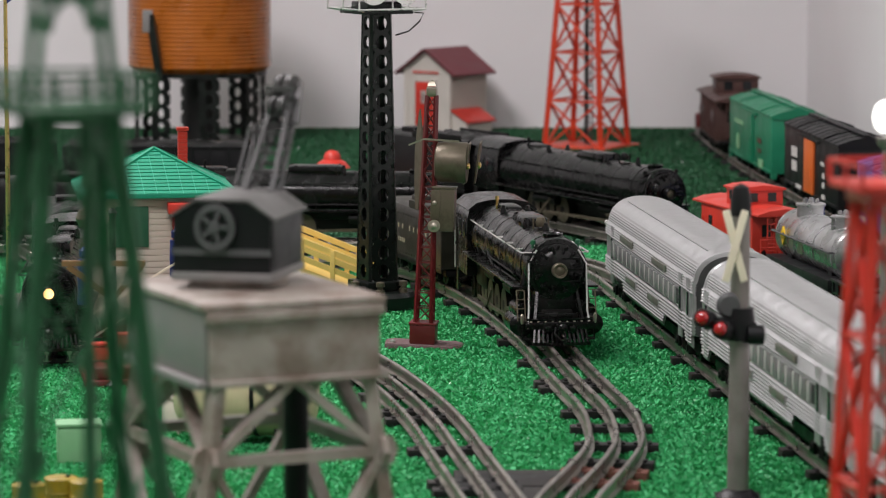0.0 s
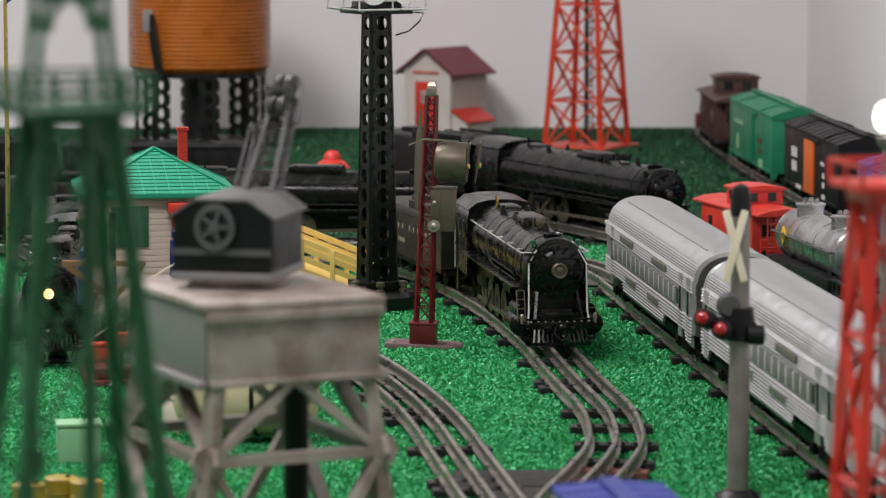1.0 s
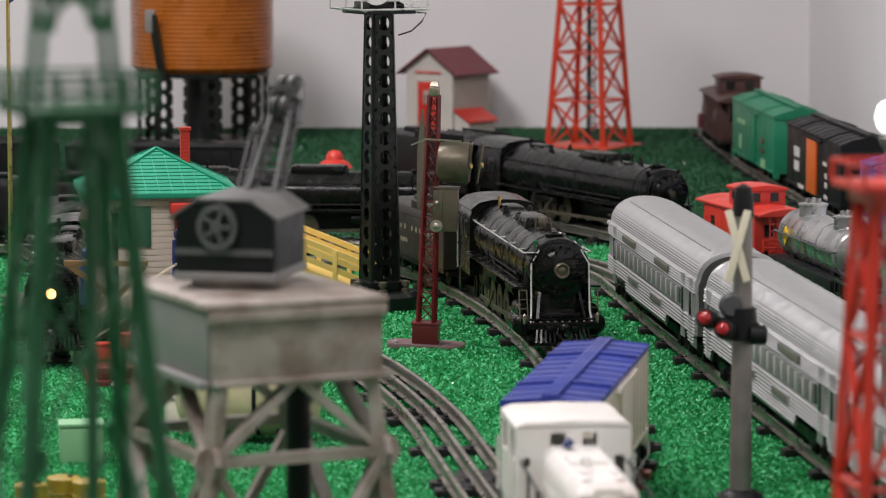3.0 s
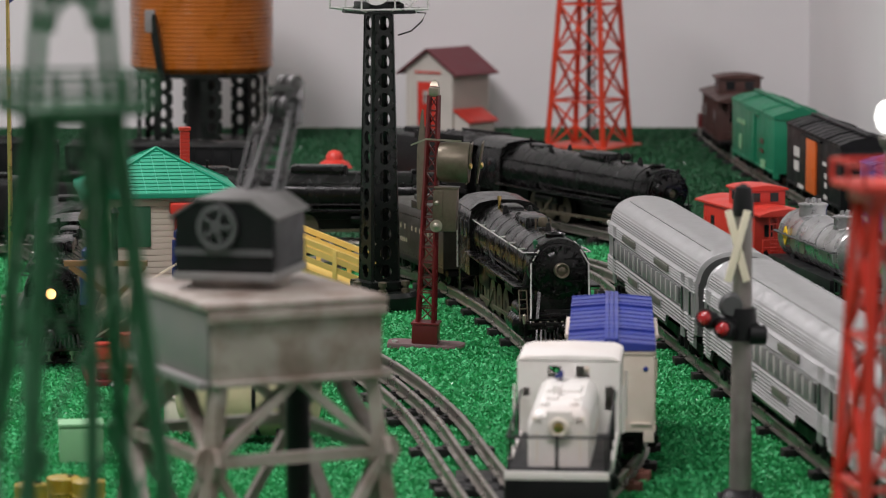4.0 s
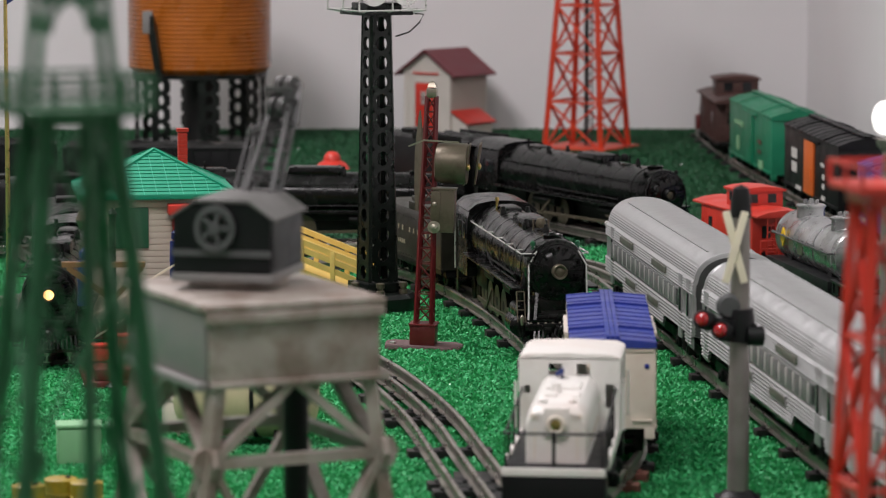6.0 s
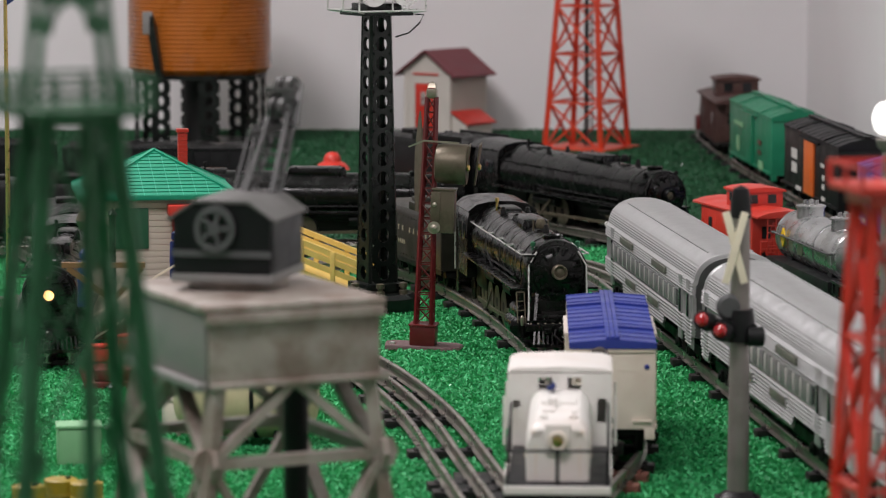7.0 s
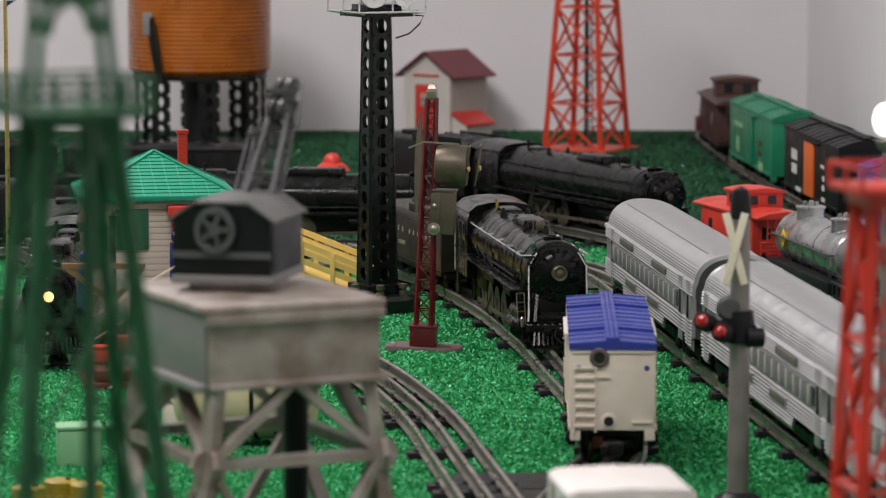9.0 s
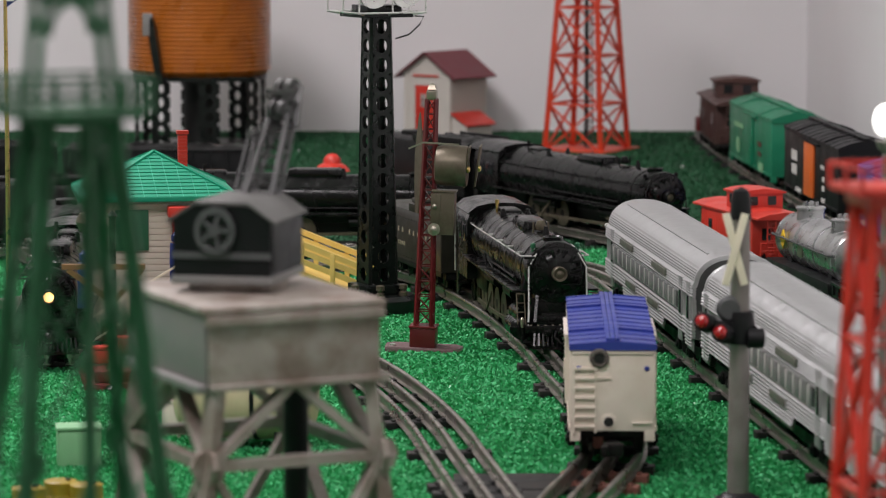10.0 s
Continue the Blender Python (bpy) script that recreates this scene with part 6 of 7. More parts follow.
    def shingle_face(quad, rows, width):
        """Rows of single shingles between the lower edge quad[0]-quad[1] and the upper edge quad[3]-quad[2]."""
        a0, b0, b1, a1 = quad
        nrm = (b0 - a0).cross(a1 - a0).normalized()
        bm = bmesh.new()
        n = 0
        for r in range(rows):
            u0, u1 = r / rows, (r + 0.86) / rows
            la, lb = a0.lerp(a1, u0), b0.lerp(b1, u0)
            ha, hb = a0.lerp(a1, u1), b0.lerp(b1, u1)
            along = (b0 - a0).normalized()
            x = -(width * (0.5 if r % 2 else 0.0))
            total = (lb - la).length
            start_off = (la - a0).dot(along)
            while x < total:
                s0, s1 = max(x, 0), min(x + width - 0.0007, total)
                if s1 - s0 > 0.0012:
                    p0, p1 = la + along * s0, la + along * s1
                    up = (ha - la) - along * (ha - la).dot(along)
                    lo_l, lo_h = (ha - la).dot(along), total + (hb - lb).dot(along)
                    q0, q1 = la + along * max(s0, lo_l) + up, la + along * min(s1, lo_h) + up
                    if (q1 - q0).dot(along) > 0:
                        base = [p0, p1, q1, q0]
                        vs = [bm.verts.new(p) for p in base] + [bm.verts.new(p + nrm * h) for p, h in zip(base, (0.0009, 0.0009, 0.0005, 0.0005))]
                        for f in ((4, 5, 6, 7), (0, 1, 5, 4), (1, 2, 6, 5), (2, 3, 7, 6), (3, 0, 4, 7)):
                            bm.faces.new([vs[i] for i in f])
                        n += 1
                x += width
        return bm
    faces = ((cs[0], cs[1], apexes[0], apexes[0]), (cs[1], cs[2], apexes[1], apexes[0]), (cs[2], cs[3], apexes[1], apexes[1]), (cs[3], cs[0], apexes[0], apexes[1]))
    for f in faces:
        ob = part("shingles", shingle_face(f, 13, 0.0095), "green_roof", t)
        ob["kind"] = "stuff"
    for p, q in ((cs[0], apexes[0]), (cs[1], apexes[0]), (cs[2], apexes[1]), (cs[3], apexes[1]), (apexes[0], apexes[1])):
        part("ridge_cap", made((bar, p, q, 0.003, 0.003)), "green_roof", t)
    # chimney
    bm = bmesh.new()
    rings = []
    for k in range(14):
        z = 0.115 + k * 0.0028
        for dz, h in ((0, 0.0035), (0.0020, 0.0035), (0.0021, 0.0031), (0.0027, 0.0031)):
            rings.append((z + dz, h))
    rings += [(0.1545, 0.0044), (0.157, 0.0044)]
    loft(bm, [[Vector((0.0225 + sx * h, 0.010 + sy * h, z)) for sx, sy in ((-1, -1), (1, -1), (1, 1), (-1, 1))] for z, h in rings])
    part("chimney", bm, "red_metal", t, "red brick-patterned chimney")
    return t


def gantry(m):
    """Grey gantry with a black crane cab and lattice boom on top."""
    t = thing("gantry_crane", m, "weathered grey gantry with black crane cab on top", "gantry crane")
    X, Y, H0, H1 = 0.083, 0.104, 0.0, 0.154
    plate = 0.034
    # box girder
    part("front_plate", made((box, 0, -Y / 2, H1 - plate, X, 0.003, plate, 0.0008)), "grey", t, "rust-stained grey side plate")
    part("plate_lip", made((box, 0, -Y / 2 - 0.002, H1 - 0.005, X + 0.004, 0.004, 0.005, 0.001)), "grey", t)
    part("plate_foot", made((box, 0, -Y / 2 - 0.0018, H1 - plate, X, 0.004, 0.003, 0.0008)), "grey", t)
    part("back_plate", made((box, 0, Y / 2, H1 - plate, X, 0.003, plate, 0.0008)), "grey", t)
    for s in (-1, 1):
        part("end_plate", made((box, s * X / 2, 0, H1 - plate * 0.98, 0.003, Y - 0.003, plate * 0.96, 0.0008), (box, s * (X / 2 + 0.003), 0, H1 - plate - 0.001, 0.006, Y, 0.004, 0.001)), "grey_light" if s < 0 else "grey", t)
    part("deck", made((box, 0, 0, H1, X + 0.006, Y + 0.006, 0.004, 0.0015)), "grey", t)
    # legs and bracing
    spread = 0.010
    foot = {}
    for sx in (-1, 1):
        for sy in (-1, 1):
            hi = Vector((sx * (X / 2 - 0.004), sy * (Y / 2 - 0.002), H1 - plate + 0.002))
            lo = Vector((sx * (X / 2 + spread), sy * (Y / 2 + spread * 0.5), 0.006))
            foot[sx, sy] = (hi, lo)
            part("leg", made((bar, hi, lo, 0.0072, 0.0062)), "grey", t)
            part("foot", made((box, lo.x, lo.y, 0, 0.02, 0.018, 0.007, 0.0015)), "grey", t)
    def side(a, b):
        (h0, l0), (h1, l1) = a, b
        mid_t = (h0 + h1) / 2
        p0, p1 = h0.lerp(l0, 0.31), h1.lerp(l1, 0.31)
        q0, q1 = h0.lerp(l0, 0.93), h1.lerp(l1, 0.93)
        bm = bmesh.new()
        bar(bm, p0, p1, 0.006, 0.005)
        part("cross_beam", bm, "grey", t)
        for p in (p0, p1):
            part("knee_brace", made((bar, mid_t, p, 0.007, 0.004)), "grey", t)
        for p in (p0, p1):
            part("lower_brace", made((bar, p, (q0 + q1) / 2, 0.007, 0.004)), "grey", t)
            part("gusset", made((lathe, [(0.0088, -0.0016), (0.0088, 0.0016)], 8, Matrix.Translation(p) @ (p1 - p0).cross(Vector((0, 0, 1))).to_track_quat("Z", "Y").to_matrix().to_4x4())), "grey", t)
        part("bottom_beam", made((bar, q0, q1, 0.006, 0.006)), "grey", t)
    side(foot[-1, -1], foot[1, -1])
    side(foot[-1, 1], foot[1, 1])
    side(foot[-1, -1], foot[-1, 1])
    side(foot[1, -1], foot[1, 1])
    # cab, turned to the viewer
    part("hoist", made((rod, (0.022, 0, 0.046), (0.022, 0, H1 - plate + 0.01), 0.0058, None, 16), (rod, (0.022, 0, 0.034), (0.022, 0, 0.048), 0.0115, None, 20), (box, 0.022, 0, H1 - plate, 0.03, Y - 0.004, 0.006)), "crane_black", t, "black hoist column with lifting magnet")
    R = Matrix.Translation((-0.0005, 0.015, H1 + 0.004)) @ Matrix.Rotation(math.radians(-38), 4, "Z") @ Matrix.Diagonal((0.9, 0.88, 1, 1))
    def rx(fn, *a):
        bm = bmesh.new()
        fn(bm, *a)
        bmesh.ops.transform(bm, matrix=R, verts=bm.verts[:])
        return bm
    part("turntable", rx(lathe, [(0.026, 0), (0.026, 0.004), (0.024, 0.005)], 36), "grey", t)
    part("cab_skirt", rx(box, 0, 0, 0.004, 0.054, 0.064, 0.004, 0.0008), "grey_light", t)
    def cab_body(bm):
        loft(bm, [[Vector((u, y, v)) for u, v in ((-0.026, 0.008), (0.026, 0.008), (0.026, 0.0335), (0.014, 0.0405), (-0.014, 0.0405), (-0.026, 0.0335))] for y in (-0.031, 0.031)])
    part("cab_body", rx(cab_body), "crane_black", t)
    def cab_roof(bm):
        loft(bm, [[Vector((u, y, v)) for u, v in ((-0.0282, 0.0322), (-0.0265, 0.0336), (-0.0142, 0.0408), (0.0142, 0.0408), (0.0265, 0.0336), (0.0282, 0.0322), (0.0288, 0.0334), (0.0148, 0.0421), (-0.0148, 0.0421), (-0.0288, 0.0334))] for y in (-0.032, 0.033)])
    part("cab_roof", rx(cab_roof), "crane_dust", t, "dusty grey cab roof")
    part("band", rx(box, 0, -0.0315, 0.016, 0.0525, 0.0012, 0.003), "crane_grey", t)
    for s in (-1, 1):
        part("side_panel", rx(box, s * 0.0262, 0, 0.01, 0.001, 0.058, 0.024, 0.0003), "crane_black", t)
    def wheel(bm):
        mm = Matrix.Translation((-0.003, -0.0318, 0.0292)) @ Matrix.Rotation(math.pi / 2, 4, "X")
        lathe(bm, [(0.0078, 0), (0.0108, 0), (0.0108, 0.0026), (0.0078, 0.0026), (0.0078, 0)], 32, mm)
        lathe(bm, [(0.003, 0), (0.003, 0.003), (0.0001, 0.003)], 16, mm)
        for k in range(5):
            a = 2 * math.pi * k / 5
            bar(bm, mm @ Vector((0, 0, 0.0014)), mm @ Vector((0.009 * math.cos(a), 0.009 * math.sin(a), 0.0014)), 0.0024, 0.002)
    part("handwheel", rx(wheel), "crane_grey", t)
    # lattice boom of two side frames, leaning back and away from the cab
    foot_at, tip_at = Vector((0.0072, 0.0235, 0.036)), Vector((0.0075, 0.073, 0.0785))
    lean = (tip_at - foot_at).normalized()
    across = Vector((0.94, -0.34, 0))
    out = across.cross(lean).normalized() * 0.0075
    for s in (-1, 1):
        a, b = foot_at + across * s * 0.0085, tip_at + across * s * 0.0052
        bm = bmesh.new()
        for d in (Vector((0, 0, 0)), out):
            bar(bm, a + d, b + d, 0.0024, 0.0024)
        for k in range(7):
            p, q = a.lerp(b, k / 7), a.lerp(b, (k + 1) / 7)
            bar(bm, p + (out if k % 2 else out * 0), q + (out * 0 if k % 2 else out), 0.0018, 0.0014)
        bmesh.ops.transform(bm, matrix=R, verts=bm.verts[:])
        part("boom_side", bm, "boom_grey", t, "grey lattice boom side")
    bm = bmesh.new()
    for k in range(6):
        p, w = foot_at.lerp(tip_at, k / 5), across * (0.0085 - 0.0033 * k / 5)
        bar(bm, p - w, p + w, 0.0016, 0.0016)
        bar(bm, p - w + out, p + w + out, 0.0016, 0.0016)
    bmesh.ops.transform(bm, matrix=R, verts=bm.verts[:])
    part("boom_tie", bm, "boom_grey", t)["kind"] = "stuff"
    for k, (d, r) in enumerate(((0.0, 0.0062), (0.008, 0.0056), (-0.0085, 0.005))):
        c = R @ (tip_at + lean * d + out * (0.5 + 0.3 * k))
        ax = (R.to_3x3() @ across).normalized()
        part("sheave", made((rod, c - ax * 0.0045, c - ax * 0.0012, r, None, 18), (rod, c + ax * 0.0012, c + ax * 0.0045, r, None, 18), (rod, c - ax * 0.0065, c + ax * 0.0065, 0.002, None, 10)), "boom_grey", t)
    for s in (-1, 1):
        a = tip_at + across * s * 0.006
        part("head_cheek", made((bar, R @ (a - lean * 0.012), R @ (a + lean * 0.011 + out * 0.8), 0.0052, 0.0016), (bar, R @ (a + out), R @ (a + out * 1.9 - lean * 0.006), 0.003, 0.0016)), "boom_grey", t)
    part("head_pin", made((bar, R @ (tip_at + out * 1.6 - across * 0.009), R @ (tip_at + out * 1.6 + across * 0.009), 0.0028, 0.0028)), "boom_grey", t)
    mast = [Vector((-0.010, 0.024, 0.038)), Vector((-0.008, 0.048, 0.0665))]
    for d in (0, 0.0045):
        part("cable", made((bar, R @ (mast[0] + across * d), R @ (mast[1] + across * d), 0.0010, 0.0010)), "boom_grey", t)
    part("stay", made((bar, R @ mast[1], R @ (tip_at - lean * 0.012), 0.0034, 0.0034), (bar, R @ (mast[1] + Vector((0, 0, 0.003))), R @ (tip_at - lean * 0.004), 0.0012, 0.0012)), "boom_grey", t)
    return t


def green_tower(m):
    """Green lattice tower with a railed platform and an arched head."""
    t = thing("lattice_tower", m, "green metal lattice tower with railed platform and arched head", "toy tower")
    g = "tower_green"
    h = 0.329
    c = frustum(0.045, 0.0125, h)
    levels = [h * v for v in (0, 0.34, 0.62, 0.84, 1.0)]
    for k in range(4):
        part("leg", made((bar, c(k, 0), c(k, h), 0.0068, 0.0018), (bar, c(k, 0), c(k, h), 0.0018, 0.0068)), g, t)
        for i, (a, b) in enumerate(zip(levels, levels[1:])):
            bm = bmesh.new()
            bar(bm, c(k, a), c(k + 1, b), 0.0021, 0.0012)
            bar(bm, c(k + 1, a), c(k, b), 0.0021, 0.0012)
            part("cross_brace", bm, g, t)
            # gusset plates where the braces meet the leg
            p, q = Vector(c(k, b)), Vector(c(k + 1, b))
            u = (q - p).normalized() * 0.0075
            v = (Vector(c(k, h)) - Vector(c(k, 0))).normalized() * 0.009
            if i < len(levels) - 2:
                gm = bmesh.new()
                bar(gm, p + u * 0.5 - v * 0.5, p + u * 0.5 + v * 0.5, 0.0062, 0.0016)
                part("gusset", gm, g, t)
    part("centre_pole", made((rod, (0.006, 0, 0), (0.006, 0, h), 0.0028, None, 14)), g, t)
    part("base_plate", made((box, 0, 0, 0, 0.108, 0.108, 0.003, 0.001)), g, t)
    part("platform", made((box, 0, 0, h, 0.046, 0.046, 0.003, 0.0006), (box, 0, 0, h - 0.004, 0.026, 0.026, 0.004, 0.001)), g, t)
    for k in range(4):
        R = Matrix.Rotation(k * math.pi / 2, 4, "Z")
        bm = bmesh.new()
        for z in (0.0045, 0.009, 0.0145):
            bar(bm, (-0.0255, -0.0245, h + z), (0.0255, -0.0245, h + z), 0.0013, 0.0013)
        for i in range(5):
            bar(bm, (-0.024 + 0.012 * i, -0.0245, h + 0.002), (-0.024 + 0.012 * i, -0.0245, h + 0.0148), 0.0013, 0.0013)
        bmesh.ops.transform(bm, matrix=R, verts=bm.verts[:])
        part("railing", bm, g, t)
    # arched head: two inclined posts with a crown
    for y in (-0.008, 0.008):
        bm = bmesh.new()
        for s in (-1, 1):
            bar(bm, (s * 0.0155, y, h + 0.003), (s * 0.0115, y, h + 0.045), 0.005, 0.0018)
        pts = [(0.0102 * math.cos(a), y, h + 0.030 + 0.0125 * math.sin(a)) for a in [math.pi * k / 14 for k in range(15)]]
        for p, q in zip(pts, pts[1:]):
            bar(bm, p, q, 0.004, 0.0018)
        box(bm, 0, y, h + 0.0425, 0.027, 0.0018, 0.007)
        part("arch", bm, g, t)
    part("arch_cap", made((box, 0, 0, h + 0.049, 0.03, 0.022, 0.003, 0.0008), (rod, (0, 0, h + 0.05), (0, 0, h + 0.07), 0.006, 0.003)), g, t)
    return t


def red_watch_tower(m):
    t = thing("watch_tower", m, "red enamelled lattice tower with square platform", "toy tower")
    g = "red_metal"
    h = 0.266
    c = frustum(0.0245, 0.0135, h)
    for k in range(4):
        part("leg", made((bar, c(k, 0), c(k, h), 0.0045, 0.003)), g, t)
        for i in range(4):
            a, b = h * i / 4, h * (i + 1) / 4
            part("cross_brace", made((bar, c(k, a), c(k + 1, b), 0.0036, 0.0014), (bar, c(k + 1, a), c(k, b), 0.0036, 0.0014)), g, t)
            part("girt", made((bar, c(k, b), c(k + 1, b), 0.0036, 0.0018)), g, t)
    part("ladder", made((bar, (-0.003, -0.008, 0), (-0.003, -0.006, h), 0.0018, 0.0018), (bar, (0.005, -0.008, 0), (0.005, -0.006, h), 0.0018, 0.0018)), g, t)
    part("platform", made((box, 0, 0, h, 0.046, 0.046, 0.0035, 0.0008), (box, 0, 0, h - 0.006, 0.034, 0.034, 0.006, 0.001)), g, t)
    for k in range(4):
        R = Matrix.Rotation(k * math.pi / 2, 4, "Z")
        bm = made((bar, (-0.023, -0.0225, h + 0.012), (0.023, -0.0225, h + 0.012), 0.0016, 0.0016), (bar, (-0.0225, -0.0225, h + 0.003), (-0.0225, -0.0225, h + 0.012), 0.0016, 0.0016), (bar, (0, -0.0225, h + 0.003), (0, -0.0225, h + 0.012), 0.0014, 0.0014))
        bmesh.ops.transform(bm, matrix=R, verts=bm.verts[:])
        part("railing", bm, g, t)
    part("base_plate", made((box, 0, 0, 0, 0.058, 0.058, 0.003, 0.0008)), g, t)
    return t


def lamp_post(m):
    t = thing("lamp_post", m, "slim grey lamp post with lit white globe", "lamp post")
    part("post", made((lathe, [(0.008, 0), (0.008, 0.004), (0.003, 0.008), (0.0026, 0.208), (0.005, 0.21), (0.006, 0.214)], 20)), "post", t)
    part("globe", made((lathe, [(0.004, 0.2165), (0.0066, 0.219), (0.008, 0.2245), (0.0066, 0.23), (0.004, 0.2325), (0.0001, 0.2335)], 28)), "globe", t, "glowing white globe")
    return t


def loading_ramp(m):
    t = thing("loading_ramp", m, "yellow plastic loading ramp with slatted side rails", "toy ramp")
    L, rise = 0.105, 0.044
    bm = bmesh.new()
    loft(bm, [[Vector((0, y, rise)), Vector((L, y, 0.006)), Vector((L, y, 0.003)), Vector((0, y, rise - 0.006))] for y in (-0.024, 0.024)])
    part("deck", bm, "yellow", t)
    for s in (-1, 1):
        for dz in (0.008, 0.016, 0.0225):
            part("rail", made((bar, (0, s * 0.024, rise + dz), (L, s * 0.024, 0.006 + dz), 0.0022, 0.0045)), "yellow", t)
        for k in range(5):
            x = L * k / 4
            z = rise + (0.006 - rise) * k / 4
            part("post", made((box, x, s * 0.025, 0 if k < 4 else 0.0, 0.004, 0.002, z + 0.024, 0.0004)), "yellow", t)
    return t


def drum(m):
    t = thing("oil_drum", m, "small mustard-yellow toy drum", "drum", "drums")
    part("shell", made((lathe, [(0.0085, 0), (0.009, 0.001), (0.0088, 0.007), (0.0094, 0.0075), (0.0088, 0.008), (0.0088, 0.015), (0.0094, 0.0155), (0.0088, 0.016), (0.009, 0.023), (0.0078, 0.0235), (0.0001, 0.0235)], 24)), "drum", t)
    part("bung", made((lathe, [(0.0015, 0.0235), (0.0015, 0.0245), (0.0001, 0.0245)], 10, Matrix.Translation((0.004, 0, 0)))), "crane_black", t)
    return t


def semaphore_pennant(m):
    t = thing("flag_pole", m, "thin brass pole with a small blue-edged pennant", "flag pole")
    part("pole", made((rod, (0, 0, 0), (0, 0, 0.26), 0.0022, 0.0015, 10)), "brass", t)
    bm = bmesh.new()
    loft(bm, [[Vector((0, y, 0.262)), Vector((0.013, y, 0.252)), Vector((0, y, 0.243))] for y in (-0.0008, 0.0008)])
    part("pennant", bm, "blue_figure", t)
    part("pennant_panel", made((box, 0.0042, -0.0012, 0.2485, 0.006, 0.0008, 0.007)), "white", t)
    return t


def bumper(m):
    t = thing("track_bumper", m, "red die-cast track bumper at the end of the rails", "track bumper")
    part("frame", made((box, 0, 0, 0.008, 0.04, 0.02, 0.02, 0.004), (box, 0, -0.004, 0.026, 0.03, 0.012, 0.014, 0.004)), "maroon", t)
    part("lamp", made((lathe, [(0.006, 0.04), (0.007, 0.045), (0.004, 0.05), (0.0001, 0.051)], 16)), "red", t)
    return t


def red_dome(m):
    t = thing("signal_lantern", m, "low red lantern with rounded cap beside the track", "lantern")
    part("skirt", made((lathe, [(0.019, 0.040), (0.014, 0.046), (0.009, 0.0485)], 24)), "red", t)
    part("cap", made((lathe, [(0.0092, 0.048), (0.0087, 0.053), (0.0055, 0.057), (0.0001, 0.0585)], 20)), "red", t)
    part("body", made((rod, (0, 0, 0), (0, 0, 0.04), 0.011, None, 18)), "loco_dull", t)
    return t


def block(m, name, label, category, material, size):
    t = thing(name, m, label, category)
    part("body", made((box, 0, 0, 0, *size, 0.003)), material, t)
    part("lid", made((box, 0, 0, size[2], size[0] * 1.04, size[1] * 1.04, 0.002, 0.0008)), material, t)
    return t


def figure(m):
    bm = made((rod, (-0.002, 0, 0), (-0.0015, 0, 0.018), 0.0026, None, 10), (rod, (0.002, 0, 0), (0.0015, 0, 0.018), 0.0026, None, 10), (rod, (0, 0, 0.017), (0, 0, 0.032), 0.0045, 0.004, 12), (lathe, [(0.0001, 0.032), (0.003, 0.034), (0.003, 0.038), (0.0001, 0.041)], 12))
    ob = new("figurine", mesh_of(bm, "figurine", M["blue_figure"]))
    ob.matrix_world = m
    return tagged(ob, "plain blue toy figurine beside the red door", "figurine")


def signpost(m):
    """Dark post with brown timber struts under a cross arm, on a round foot."""
    t = thing("bracket_post", m, "dark metal post with brown timber bracket arms", "post")
    part("post", made((lathe, [(0.007, 0), (0.007, 0.003), (0.0024, 0.006), (0.0022, 0.118), (0.0035, 0.12), (0.0001, 0.124)], 18)), "tower_black", t)
    part("arm", made((bar, (-0.034, -0.003, 0.086), (0.022, -0.003, 0.086), 0.005, 0.0035)), "timber", t)
    for x in (-0.03, 0.02):
        part("strut", made((bar, (x, -0.003, 0.084), (x * 0.1, -0.003, 0.064), 0.0042, 0.0035)), "timber", t)
    part("lamp_head", made((lathe, [(0.0001, 0.108), (0.006, 0.110), (0.0085, 0.116), (0.006, 0.122), (0.0001, 0.124)], 20, Matrix.Translation((-0.0165, 0, 0))), (bar, (-0.0165, 0, 0.112), (0, 0, 0.112), 0.002, 0.002)), "tarnish", t)
    return t


def cream_tank_load(m):
    """Cream plastic tank lying in a low cradle, with a dark strap round it."""
    t = thing("storage_tank", m, "cream plastic tank lying in a cradle under the gantry", "tank")
    r, L = 0.0265, 0.038
    part("shell", made((lathe, [(0.0001, -L - 0.006), (r * 0.6, -L - 0.0045), (r * 0.92, -L), (r, -L + 0.005), (r, L - 0.005), (r * 0.92, L), (r * 0.6, L + 0.0045), (0.0001, L + 0.006)], 36, Matrix.Translation((0, 0, r + 0.006)) @ ALONG_X)), "yellowed", t)
    part("strap", made((lathe, [(r - 0.0004, -0.0015), (r + 0.0006, -0.0012), (r + 0.0006, 0.0012), (r - 0.0004, 0.0015)], 36, Matrix.Translation((0.008, 0, r + 0.006)) @ ALONG_X)), "crane_black", t)
    for x in (-0.024, 0.024):
        part("cradle", made((box, x, 0, 0, 0.008, 0.036, 0.014, 0.001)), "loco_dull", t)
    return t


# ---- the layout ----
ground, ground_rear = setting()


def even(line, a, b, gap):
    n = int((b - a) / gap)
    return [a + (b - a) * k / n for k in range(n + 1)]


def tie_spots(line, marks, rest):
    return sorted(rest + [line.nearest(x, y) for x, y in marks])


def towards(x, y, dx, dy, z=RT):
    return pose(x, y, z, 0, 0, math.degrees(math.atan2(-dx, dy)))


def train_on(line, x, y, wheelbase, flip=False):
    m = line.seat(line.nearest(x, y), wheelbase)
    return m @ Matrix.Rotation(math.pi, 4, "Z") if flip else m


